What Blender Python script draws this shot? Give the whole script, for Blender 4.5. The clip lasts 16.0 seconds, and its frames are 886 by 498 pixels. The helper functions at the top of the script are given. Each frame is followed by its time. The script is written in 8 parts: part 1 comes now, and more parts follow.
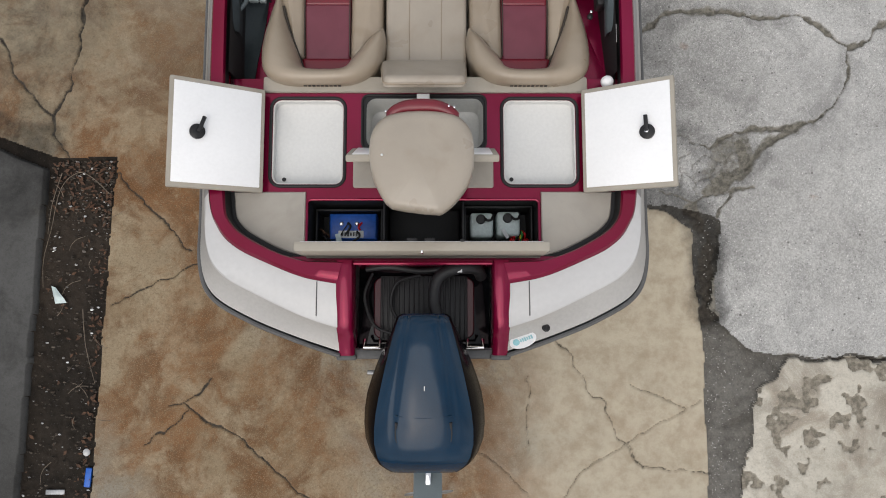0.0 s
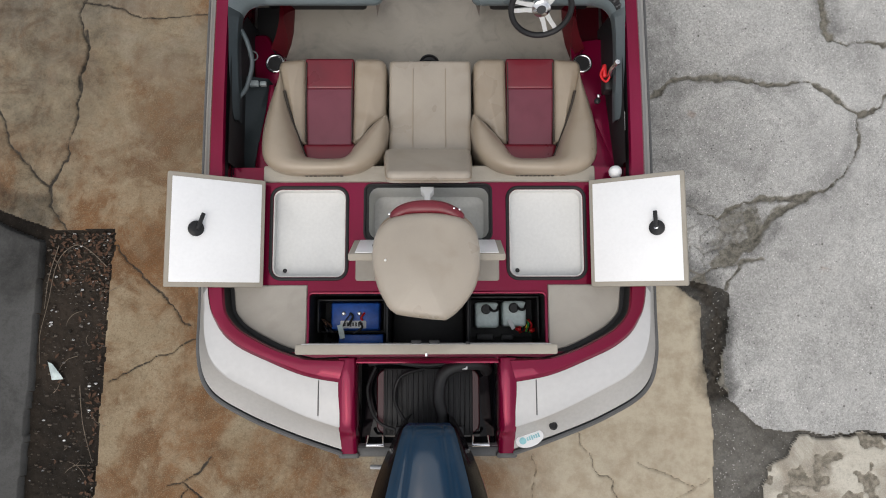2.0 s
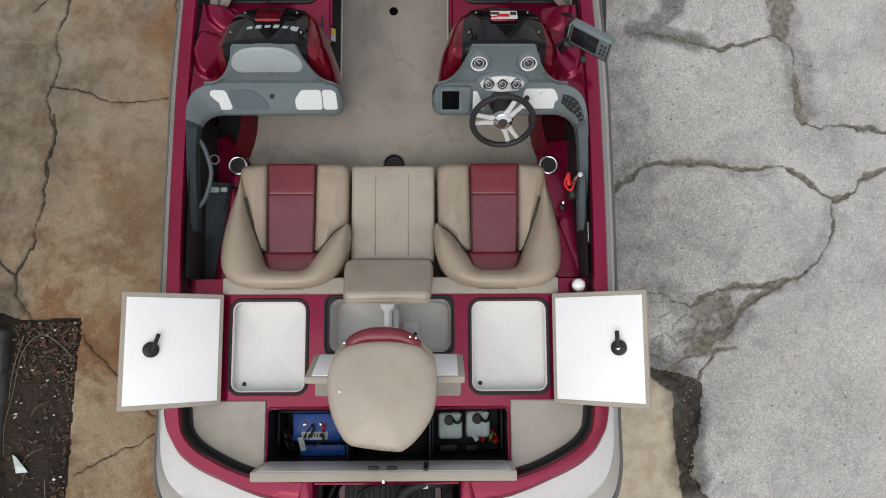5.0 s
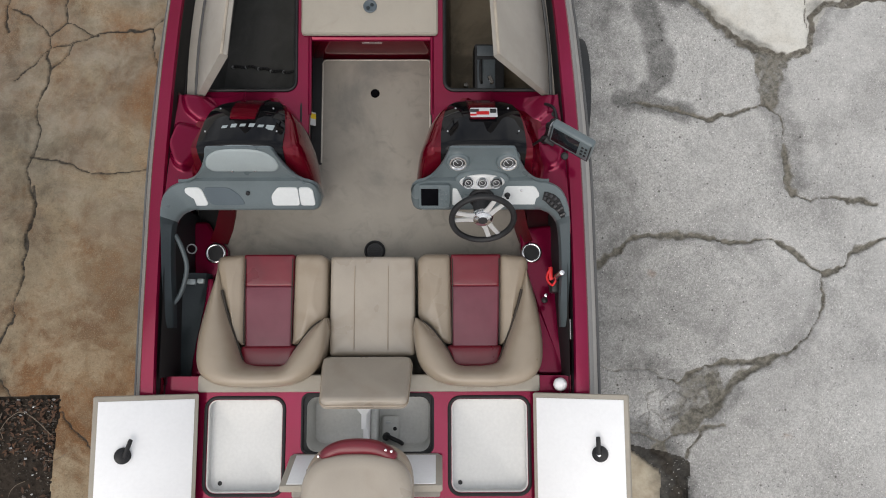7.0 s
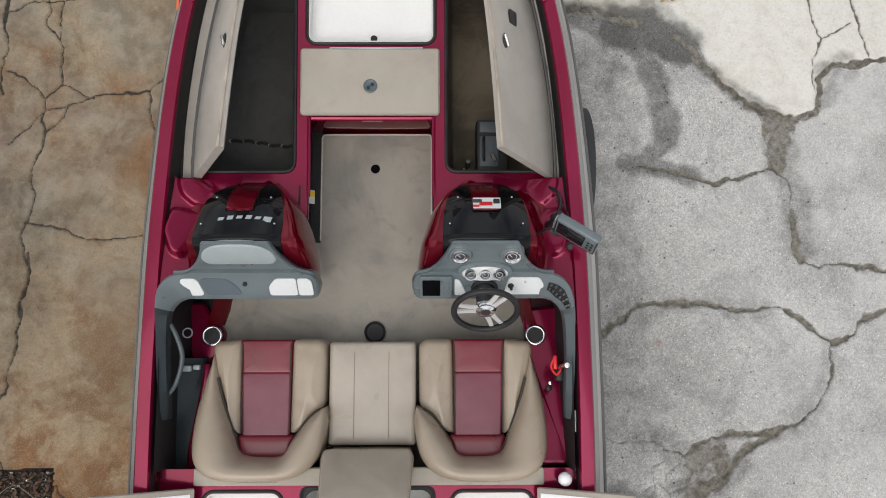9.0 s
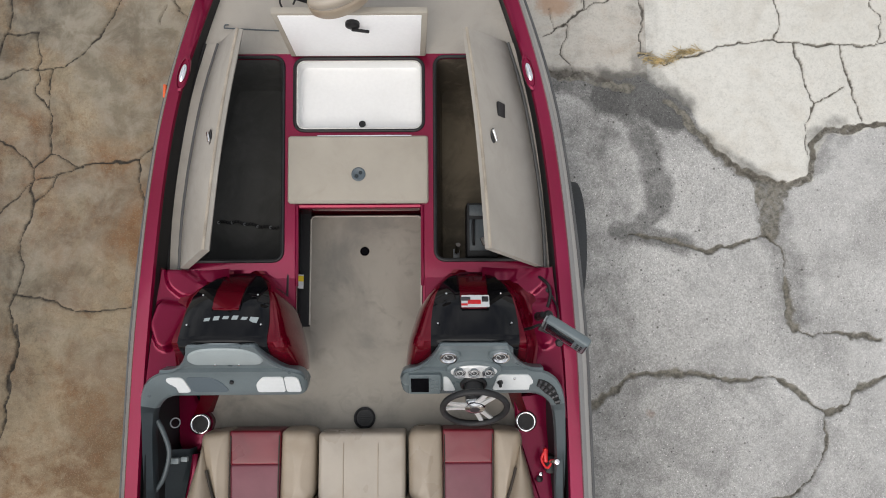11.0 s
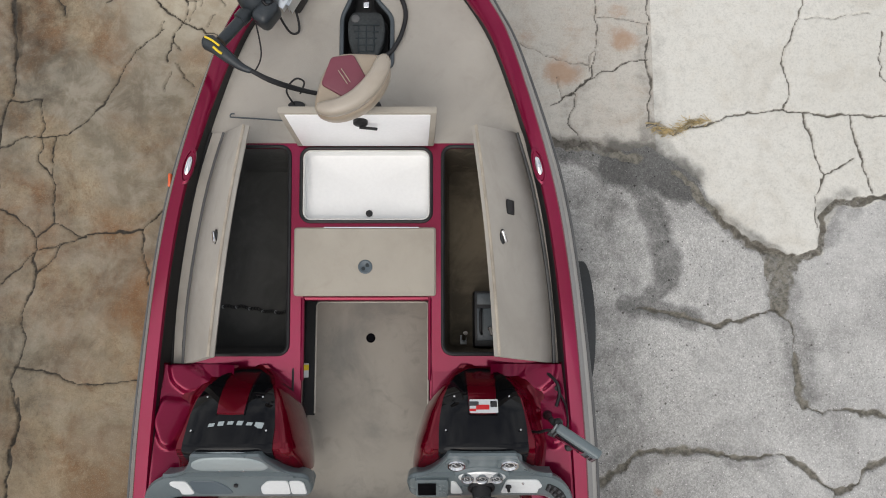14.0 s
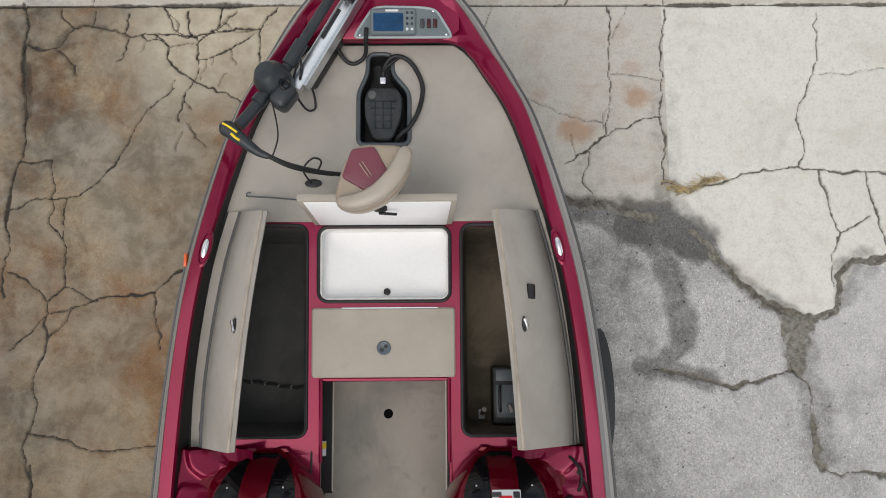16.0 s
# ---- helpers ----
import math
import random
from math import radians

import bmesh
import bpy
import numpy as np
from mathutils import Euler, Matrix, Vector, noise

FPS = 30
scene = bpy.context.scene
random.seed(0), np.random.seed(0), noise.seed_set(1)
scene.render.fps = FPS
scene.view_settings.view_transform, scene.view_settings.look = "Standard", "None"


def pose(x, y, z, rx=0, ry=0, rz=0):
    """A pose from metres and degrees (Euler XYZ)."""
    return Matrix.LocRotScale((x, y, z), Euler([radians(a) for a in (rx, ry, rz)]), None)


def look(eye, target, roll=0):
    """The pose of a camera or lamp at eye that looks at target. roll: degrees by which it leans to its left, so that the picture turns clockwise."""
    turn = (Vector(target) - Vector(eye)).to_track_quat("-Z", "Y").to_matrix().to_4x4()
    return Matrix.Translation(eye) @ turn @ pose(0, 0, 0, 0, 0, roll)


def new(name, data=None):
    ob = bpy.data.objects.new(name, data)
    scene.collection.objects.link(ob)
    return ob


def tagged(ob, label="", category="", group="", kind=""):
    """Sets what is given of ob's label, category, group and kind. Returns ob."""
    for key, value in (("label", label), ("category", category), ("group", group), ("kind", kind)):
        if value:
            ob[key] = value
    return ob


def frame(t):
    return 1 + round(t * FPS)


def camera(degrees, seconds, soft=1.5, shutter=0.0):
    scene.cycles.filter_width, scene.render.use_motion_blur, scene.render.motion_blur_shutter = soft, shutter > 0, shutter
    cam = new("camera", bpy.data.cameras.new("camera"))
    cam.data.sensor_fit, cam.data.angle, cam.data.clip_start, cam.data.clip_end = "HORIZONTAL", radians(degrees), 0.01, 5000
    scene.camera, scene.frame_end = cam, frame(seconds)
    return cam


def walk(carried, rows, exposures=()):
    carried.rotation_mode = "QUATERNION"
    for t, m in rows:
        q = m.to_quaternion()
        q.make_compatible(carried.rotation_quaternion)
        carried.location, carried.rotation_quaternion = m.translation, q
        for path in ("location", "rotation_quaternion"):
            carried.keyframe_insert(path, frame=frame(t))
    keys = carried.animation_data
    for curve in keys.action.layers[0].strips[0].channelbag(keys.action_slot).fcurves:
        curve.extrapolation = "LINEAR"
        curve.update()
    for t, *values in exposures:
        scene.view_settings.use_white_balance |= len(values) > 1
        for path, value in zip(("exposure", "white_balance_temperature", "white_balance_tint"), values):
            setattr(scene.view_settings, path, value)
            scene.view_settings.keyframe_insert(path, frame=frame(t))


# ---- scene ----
import mathutils
cam = camera(64.5, 16.0, 1.0)
PATH = [
    (0, (0.073, 0.339, 4.592), (0.088, 0.56, 2.604), 3.8),
    (0.5, (0.061, 0.47, 4.585), (0.078, 0.691, 2.597), 4.2),
    (1, (0.04, 0.594, 4.578), (0.056, 0.817, 2.59), 3.9),
    (1.5, (0.027, 0.711, 4.569), (0.042, 0.937, 2.582), 3.6),
    (2, (0.053, 0.813, 4.561), (0.067, 1.039, 2.574), 3.4),
    (2.5, (0.086, 0.917, 4.558), (0.101, 1.146, 2.571), 3.6),
    (3, (0.109, 1.013, 4.569), (0.123, 1.242, 2.582), 3.5),
    (3.5, (0.132, 1.091, 4.567), (0.147, 1.322, 2.58), 3.4),
    (6, (0.316, 1.599, 4.583), (0.333, 1.838, 2.598), 3.9),
    (6.5, (0.337, 1.722, 4.581), (0.353, 1.964, 2.596), 3.5),
    (7, (0.352, 1.844, 4.572), (0.367, 2.086, 2.587), 3.4),
    (7.5, (0.365, 1.956, 4.571), (0.38, 2.2, 2.586), 3.4),
    (8, (0.353, 2.066, 4.561), (0.369, 2.313, 2.577), 3.3),
    (8.5, (0.35, 2.176, 4.553), (0.364, 2.425, 2.568), 3.1),
    (9, (0.346, 2.275, 4.539), (0.36, 2.524, 2.555), 3.1),
    (11.5, (0.406, 2.825, 4.58), (0.422, 3.08, 2.596), 3.2),
    (12, (0.4, 2.917, 4.593), (0.416, 3.173, 2.609), 3.2),
    (12.5, (0.396, 2.992, 4.602), (0.412, 3.247, 2.618), 3.2),
    (13, (0.388, 3.053, 4.601), (0.403, 3.312, 2.618), 3.0),
    (13.5, (0.372, 3.12, 4.59), (0.385, 3.379, 2.607), 2.7),
    (14, (0.366, 3.181, 4.581), (0.38, 3.442, 2.598), 3.0),
    (14.5, (0.366, 3.257, 4.574), (0.382, 3.518, 2.591), 3.4),
    (15, (0.322, 3.349, 4.579), (0.34, 3.61, 2.596), 3.5),
    (15.5, (0.287, 3.46, 4.598), (0.303, 3.725, 2.615), 3.3),
    (16, (0.267, 3.576, 4.597), (0.284, 3.841, 2.615), 3.3),
]
walk(cam, [(t, look(eye, target, roll)) for t, eye, target, roll in PATH],
     [(0, -0.03), (3.5, -0.01), (6.5, -0.01), (7.5, 0.02), (8.5, 0.10), (9.0, 0.16), (11.5, 0.09), (13.0, 0.07), (14.5, 0.03), (16.0, 0.0)])

# ---- light: a bright overcast sky ----
world = bpy.data.worlds.new("overcast_sky")
scene.world = world
world.use_nodes = True
wn = world.node_tree.nodes
wl = world.node_tree.links
SUN_EL, SUN_ROT = radians(58), radians(200)
sky = wn.new("ShaderNodeTexSky")
sky.sky_type = "NISHITA"
sky.sun_disc = False
sky.sun_elevation = SUN_EL
sky.sun_rotation = SUN_ROT
sky.air_density = 1.0
sky.dust_density = 6.0
sky.ozone_density = 1.0
background = wn["Background"]
# thin cloud over the whole sky, brighter and greyer than the clear blue
cloud_at = wn.new("ShaderNodeTexCoord")
cloud = wn.new("ShaderNodeTexNoise")
cloud.inputs["Scale"].default_value = 3.4
cloud.inputs["Detail"].default_value = 5
cloud_ramp = wn.new("ShaderNodeMapRange")
cloud_ramp.inputs["From Min"].default_value = 0.36
cloud_ramp.inputs["From Max"].default_value = 0.62
cloud_ramp.inputs["To Min"].default_value = 0.24
cloud_ramp.inputs["To Max"].default_value = 1.0
cloud_mix = wn.new("ShaderNodeMix")
cloud_mix.data_type = "RGBA"
cloud_mix.inputs["B"].default_value = (9.2, 9.4, 9.7, 1)
wl.new(cloud_at.outputs["Generated"], cloud.inputs["Vector"])
wl.new(cloud.outputs["Fac"], cloud_ramp.inputs["Value"])
wl.new(cloud_ramp.outputs["Result"], cloud_mix.inputs["Factor"])
wl.new(sky.outputs["Color"], cloud_mix.inputs["A"])
wl.new(cloud_mix.outputs["Result"], background.inputs["Color"])
background.inputs["Strength"].default_value = 0.102

sun_data = bpy.data.lights.new("sun", "SUN")
sun_data.energy = 1.15
sun_data.angle = radians(60)
sun_data.color = (1.0, 0.98, 0.955)
sun = new("sun", sun_data)
sun.matrix_world = look((0, 0, 20), (math.sin(SUN_ROT) * -14 * 1, math.cos(SUN_ROT) * -14, 20 - 20 * math.tan(SUN_EL) * 0.7))

# ---- materials ----
def mat(name, color, rough=0.5, metal=0.0, coat=0.0, var=0.12, scale=6.0, grain=60.0, bump=0.0, bump_scale=None, rough_var=0.08,
        tint=None, flake=False, spec=0.5):
    """A surface with colour variation at two sizes and a fine relief."""
    m = bpy.data.materials.new(name)
    m.use_nodes = True
    n, l = m.node_tree.nodes, m.node_tree.links
    b = n["Principled BSDF"]
    at = n.new("ShaderNodeTexCoord")
    big = n.new("ShaderNodeTexNoise")
    big.inputs["Scale"].default_value = scale
    big.inputs["Detail"].default_value = 4
    fine = n.new("ShaderNodeTexNoise")
    fine.inputs["Scale"].default_value = grain
    fine.inputs["Detail"].default_value = 3
    l.new(at.outputs["Object"], big.inputs["Vector"])
    l.new(at.outputs["Object"], fine.inputs["Vector"])
    add = n.new("ShaderNodeMath")
    add.operation = "MULTIPLY_ADD"
    add.inputs[1].default_value = 0.6
    l.new(big.outputs["Fac"], add.inputs[0])
    half = n.new("ShaderNodeMath")
    half.operation = "MULTIPLY"
    half.inputs[1].default_value = 0.4
    l.new(fine.outputs["Fac"], half.inputs[0])
    l.new(half.outputs[0], add.inputs[2])
    ramp = n.new("ShaderNodeValToRGB")
    lo = [c * (1 - 2.2 * var) for c in color]
    hi = [min(1, c * (1 + 2.2 * var)) for c in (tint or color)]
    ramp.color_ramp.elements[0].color = (*lo, 1)
    ramp.color_ramp.elements[1].color = (*hi, 1)
    ramp.color_ramp.elements[0].position = 0.3
    ramp.color_ramp.elements[1].position = 0.7
    l.new(add.outputs[0], ramp.inputs["Fac"])
    l.new(ramp.outputs["Color"], b.inputs["Base Color"])
    rr = n.new("ShaderNodeMapRange")
    rr.inputs["To Min"].default_value = max(0, rough - rough_var)
    rr.inputs["To Max"].default_value = min(1, rough + rough_var)
    l.new(big.outputs["Fac"], rr.inputs["Value"])
    l.new(rr.outputs["Result"], b.inputs["Roughness"])
    b.inputs["Metallic"].default_value = metal
    b.inputs["Coat Weight"].default_value = coat
    b.inputs["Coat Roughness"].default_value = 0.06
    b.inputs["Specular IOR Level"].default_value = spec
    if bump:
        rel = n.new("ShaderNodeTexNoise")
        rel.inputs["Scale"].default_value = bump_scale or grain * 2
        rel.inputs["Detail"].default_value = 2
        l.new(at.outputs["Object"], rel.inputs["Vector"])
        bp = n.new("ShaderNodeBump")
        bp.inputs["Strength"].default_value = bump
        bp.inputs["Distance"].default_value = 0.004
        l.new(rel.outputs["Fac"], bp.inputs["Height"])
        l.new(bp.outputs["Normal"], b.inputs["Normal"])
    return m


def vinyl(name, color, worn, rough=0.30):
    """Soft marine vinyl: worn patches, puckers and a satin sheen."""
    m = mat(name, color, rough, 0, 0, 0.05, 5, 300, 0.22, 14, spec=0.55)
    n, l = m.node_tree.nodes, m.node_tree.links
    b = n["Principled BSDF"]
    at = n.new("ShaderNodeTexCoord").outputs["Object"]
    patch = n.new("ShaderNodeTexNoise")
    patch.inputs["Scale"].default_value, patch.inputs["Detail"].default_value, patch.inputs["Distortion"].default_value = 5.5, 6, 0.5
    l.new(at, patch.inputs["Vector"])
    soil = n.new("ShaderNodeMapRange")
    soil.interpolation_type = "SMOOTHSTEP"
    soil.inputs["From Min"].default_value, soil.inputs["From Max"].default_value = 0.48, 0.72
    soil.inputs["To Max"].default_value = 0.45
    l.new(patch.outputs["Fac"], soil.inputs["Value"])
    mix = n.new("ShaderNodeMix")
    mix.data_type = "RGBA"
    l.new(soil.outputs["Result"], mix.inputs["Factor"])
    l.new(b.inputs["Base Color"].links[0].from_socket, mix.inputs["A"])
    mix.inputs["B"].default_value = (*worn, 1)
    l.new(mix.outputs["Result"], b.inputs["Base Color"])
    pucker = n.new("ShaderNodeTexNoise")
    pucker.inputs["Scale"].default_value, pucker.inputs["Detail"].default_value, pucker.inputs["Distortion"].default_value = 6, 1, 0.6
    l.new(at, pucker.inputs["Vector"])
    bp = n.new("ShaderNodeBump")
    bp.inputs["Strength"].default_value, bp.inputs["Distance"].default_value = 0.30, 0.012
    l.new(pucker.outputs["Fac"], bp.inputs["Height"])
    l.new(b.inputs["Normal"].links[0].from_socket, bp.inputs["Normal"])
    l.new(bp.outputs["Normal"], b.inputs["Normal"])
    return m


def carpet(name, color, soiled, amount):
    """Marine carpet with a short pile, trodden and soiled in cloudy patches and streaks."""
    m = mat(name, color, 0.95, 0, 0, 0.05, 3.2, 500, 0.5, 700, 0.03, spec=0.1)
    n, l = m.node_tree.nodes, m.node_tree.links
    b = n["Principled BSDF"]
    at = n.new("ShaderNodeTexCoord").outputs["Object"]
    for scale, dist, lo, hi, amt in ((2.3, 0.8, 0.44, 0.72, 0.75), (9.0, 1.2, 0.50, 0.78, 0.50)):
        patch = n.new("ShaderNodeTexNoise")
        patch.inputs["Scale"].default_value, patch.inputs["Detail"].default_value, patch.inputs["Distortion"].default_value = scale, 7, dist
        patch.inputs["Roughness"].default_value = 0.62
        l.new(at, patch.inputs["Vector"])
        soil = n.new("ShaderNodeMapRange")
        soil.interpolation_type = "SMOOTHSTEP"
        soil.inputs["From Min"].default_value, soil.inputs["From Max"].default_value = lo, hi
        soil.inputs["To Max"].default_value = amt * amount
        l.new(patch.outputs["Fac"], soil.inputs["Value"])
        mix = n.new("ShaderNodeMix")
        mix.data_type = "RGBA"
        l.new(soil.outputs["Result"], mix.inputs["Factor"])
        l.new(b.inputs["Base Color"].links[0].from_socket, mix.inputs["A"])
        mix.inputs["B"].default_value = (*soiled, 1)
        l.new(mix.outputs["Result"], b.inputs["Base Color"])
    return m


RED = mat("red_metalflake_gelcoat", (0.185, 0.002, 0.024), 0.15, 0.38, 0.26, 0.08, 1.7, 700, 0.02, tint=(0.195, 0.006, 0.042), spec=0.22, rough_var=0.04)
# the same red paint, darkened for faces that mirror dark surroundings
RED_DARK = mat("shade_darkened_red_gelcoat", (0.135, 0.001, 0.010), 0.09, 0.45, 0.32, 0.08, 3, 900, rough_var=0.03, spec=0.25)
STRIPE = mat("grey_gelcoat_stripe", (0.235, 0.23, 0.225), 0.4, 0.1, 0.2, 0.05, 2, 60)
WHITE_GEL = mat("white_gelcoat", (0.51, 0.505, 0.50), 0.35, 0, 0.3, 0.03, 2, 40)
SILVER_GEL = mat("silver_gelcoat", (0.415, 0.40, 0.38), 0.38, 0.2, 0.2, 0.05, 2, 60)
HULL = mat("grey_hull", (0.30, 0.30, 0.30), 0.4, 0, 0.2, 0.05, 2, 40)
RUB = mat("dark_rubber_rail", (0.085, 0.085, 0.085), 0.55, 0, 0, 0.1, 8, 80, 0.1)
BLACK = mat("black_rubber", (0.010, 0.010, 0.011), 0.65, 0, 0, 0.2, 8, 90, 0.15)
BLACK_GLOSS = mat("black_gloss_plastic", (0.004, 0.004, 0.005), 0.03, 0, 0.0, 0.2, 4, 60, rough_var=0.02, spec=0.23)
TREAD = mat("dusty_grey_rubber", (0.040, 0.044, 0.045), 0.7, 0, 0, 0.25, 12, 90, 0.2, spec=0.2)
MOTOR_SLATE = mat("dark_slate_motor_plastic", (0.019, 0.024, 0.028), 0.36, 0, 0, 0.2, 10, 90, 0.1, spec=0.45)
BLACK_PLASTIC = mat("black_plastic", (0.018, 0.018, 0.019), 0.45, 0, 0, 0.2, 10, 90, 0.1, spec=0.3)
DARK_LINER = carpet("dark_locker_liner", (0.075, 0.064, 0.049), (0.200, 0.168, 0.122), 0.9)
CARPET = carpet("beige_marine_carpet", (0.385, 0.358, 0.318), (0.270, 0.248, 0.215), 0.55)
CARPET_FLOOR = carpet("worn_taupe_carpet", (0.305, 0.283, 0.245), (0.150, 0.147, 0.138), 0.85)
CARPET_EDGE = carpet("carpet_edging", (0.395, 0.362, 0.308), (0.300, 0.265, 0.215), 0.6)
BINDING = mat("pale_carpet_binding", (0.52, 0.49, 0.43), 0.8, 0, 0, 0.06, 8, 300, 0.2)
VINYL = vinyl("beige_vinyl", (0.325, 0.266, 0.200), (0.245, 0.188, 0.128))
VINYL_LIGHT = vinyl("light_beige_vinyl", (0.350, 0.305, 0.250), (0.280, 0.230, 0.174))
MAROON = vinyl("maroon_vinyl", (0.150, 0.008, 0.018), (0.085, 0.006, 0.012))
CREASE = mat("crease_shade_brown", (0.040, 0.032, 0.025), 0.8, 0, 0, 0.15, 8, 90)
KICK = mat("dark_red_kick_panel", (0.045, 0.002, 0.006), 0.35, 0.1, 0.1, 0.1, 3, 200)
MAROON_DUSTY = vinyl("faded_maroon_vinyl", (0.150, 0.030, 0.048), (0.095, 0.012, 0.024), 0.38)
WORN_EDGE = mat("worn_carpet_edge", (0.37, 0.325, 0.265), 0.9, 0, 0, 0.15, 9, 300, 0.4, 600, spec=0.1)
WHITE_BRIGHT = mat("clean_white_plastic", (0.88, 0.88, 0.87), 0.4, 0, 0, 0.01, 3, 60)
WHITE = mat("white_plastic", (0.87, 0.87, 0.87), 0.35, 0, 0, 0.02, 3, 60)
ICE_LINER = mat("white_ice_box_liner", (0.76, 0.76, 0.75), 0.35, 0, 0.1, 0.02, 3, 60)
LINER = mat("white_well_liner", (0.63, 0.63, 0.615), 0.4, 0, 0.2, 0.04, 3, 60)
LINER_GREY = mat("grey_well_liner", (0.60, 0.60, 0.575), 0.35, 0, 0.2, 0.06, 3, 60)
DASH = mat("slate_grey_dash", (0.112, 0.138, 0.146), 0.30, 0, 0, 0.08, 5, 200, 0.06)
DASH_DEEP = mat("deep_slate_dash", (0.078, 0.100, 0.115), 0.38, 0, 0, 0.06, 5, 200, 0.06)
DASH_LIGHT = mat("light_grey_dash", (0.29, 0.33, 0.335), 0.4, 0, 0, 0.06, 5, 200, 0.06)
PANEL = mat("pale_dash_panel", (0.60, 0.62, 0.62), 0.35, 0, 0, 0.03, 5, 60)
CHROME = mat("polished_metal", (0.75, 0.75, 0.76), 0.14, 1.0, 0, 0.05, 6, 60)
SATIN = mat("satin_alloy", (0.72, 0.72, 0.71), 0.40, 0.55, 0, 0.05, 6, 120)
ALU = mat("brushed_aluminium", (0.66, 0.69, 0.71), 0.32, 0.9, 0, 0.06, 6, 120)
SIDE_SLATE = mat("dark_slate_panel", (0.022, 0.030, 0.034), 0.45, 0, 0, 0.1, 8, 90, 0.06, spec=0.3)
RIM_GREY = mat("dark_slate_plastic", (0.06, 0.072, 0.08), 0.45, 0, 0, 0.1, 8, 90, 0.06)
NAVY = mat("dark_navy_cowling", (0.002, 0.021, 0.048), 0.16, 0.0, 0.0, 0.10, 5, 200, spec=0.32, rough_var=0.02)
COWL_BLACK = mat("black_cowling", (0.004, 0.004, 0.005), 0.22, 0, 0.0, 0.2, 4, 60, spec=0.012)
ARM_SLATE = mat("dark_slate_arm", (0.062, 0.078, 0.084), 0.42, 0, 0, 0.08, 5, 200, 0.06)
GAUGE = mat("dark_gauge_face", (0.03, 0.03, 0.032), 0.3, 0, 0.3, 0.2, 8, 60)
SCREEN = mat("dark_screen", (0.012, 0.015, 0.018), 0.12, 0, 0.5, 0.1, 8, 60)
SCREEN_BLUE = mat("blue_screen", (0.006, 0.045, 0.115), 0.35, 0, 0.0, 0.15, 8, 60, spec=0.2)
BLUE = mat("blue_battery_case", (0.012, 0.090, 0.42), 0.35, 0, 0, 0.15, 8, 60)
RED_PLASTIC = mat("bright_red_plastic", (0.55, 0.012, 0.015), 0.35, 0, 0, 0.1, 8, 60)
GREEN_PLASTIC = mat("green_plastic", (0.02, 0.30, 0.06), 0.4, 0, 0, 0.1, 8, 60)
YELLOW = mat("yellow_paint", (0.72, 0.52, 0.02), 0.4, 0, 0, 0.08, 8, 60)
JUG = mat("milky_tank_plastic", (0.56, 0.65, 0.64), 0.4, 0, 0, 0.1, 9, 60)
TEAL = mat("pale_teal_print", (0.30, 0.58, 0.62), 0.4, 0, 0, 0.1, 20, 60)
RUBBER_TYRE = mat("tyre_rubber", (0.022, 0.024, 0.026), 0.7, 0, 0, 0.15, 8, 90, 0.2)
GALV = mat("galvanised_steel", (0.35, 0.36, 0.37), 0.5, 0.7, 0, 0.15, 9, 80)
PLASTIC_BLUE = mat("blue_litter_plastic", (0.01, 0.10, 0.45), 0.4, 0, 0, 0.1, 9, 60)
LINER_DARK_GREY = carpet("charcoal_locker_liner", (0.072, 0.072, 0.069), (0.130, 0.128, 0.122), 0.7)
LEAF = mat("dry_leaf", (0.075, 0.036, 0.018), 0.8, 0, 0, 0.3, 30, 90)
TWIG = mat("weathered_twig", (0.17, 0.135, 0.10), 0.85, 0, 0, 0.3, 30, 90)
STRAW = mat("dry_straw", (0.48, 0.38, 0.20), 0.8, 0, 0, 0.3, 30, 90)
AMBER = mat("amber_lens", (0.65, 0.10, 0.02), 0.25, 0, 0.4, 0.1, 9, 60)


MULCH = mat("dry_mulch", (0.05, 0.035, 0.022), 0.9, 0, 0, 0.3, 30, 90)
geo_ = MULCH.node_tree.nodes.new("ShaderNodeNewGeometry")
ramp_ = MULCH.node_tree.nodes.new("ShaderNodeValToRGB")
for pos_, col_ in ((0.0, (0.012, 0.009, 0.006)), (0.55, (0.034, 0.026, 0.019)), (0.88, (0.062, 0.046, 0.032)), (1.0, (0.14, 0.115, 0.09))):
    el_ = ramp_.color_ramp.elements.new(pos_) if 0 < pos_ < 1 else ramp_.color_ramp.elements[int(pos_)]
    el_.color = (*col_, 1)
MULCH.node_tree.links.new(geo_.outputs["Random Per Island"], ramp_.inputs["Fac"])
MULCH.node_tree.links.new(ramp_.outputs["Color"], MULCH.node_tree.nodes["Principled BSDF"].inputs["Base Color"])


# ---- building blocks ----
def part(name, bm, material, parent=None, label="", smooth=True, angle=40):
    """Links a bmesh (or (verts, faces)) built in world coordinates as one mesh object."""
    me = bpy.data.meshes.new(name)
    if isinstance(bm, tuple):
        me.from_pydata(*[bm[0], [], bm[1]])
    else:
        bmesh.ops.recalc_face_normals(bm, faces=bm.faces)
        bm.to_mesh(me)
        bm.free()
    if smooth:
        me.polygons.foreach_set("use_smooth", [True] * len(me.polygons))
        me.set_sharp_from_angle(angle=radians(angle))
    me.materials.append(material)
    ob = new(name, me)
    if parent is not None:
        ob.parent = parent
        top = parent
        while top.parent is not None:
            top = top.parent
        if parent is top:
            ob.matrix_parent_inverse = Matrix.Translation(-top.location)
    if label:
        ob["label"] = label
    return ob


def thing(name, base, label, category, group="", kind=""):
    ob = new(name)
    ob.empty_display_size = 0.1
    ob.location = base
    return tagged(ob, label, category, group, kind)


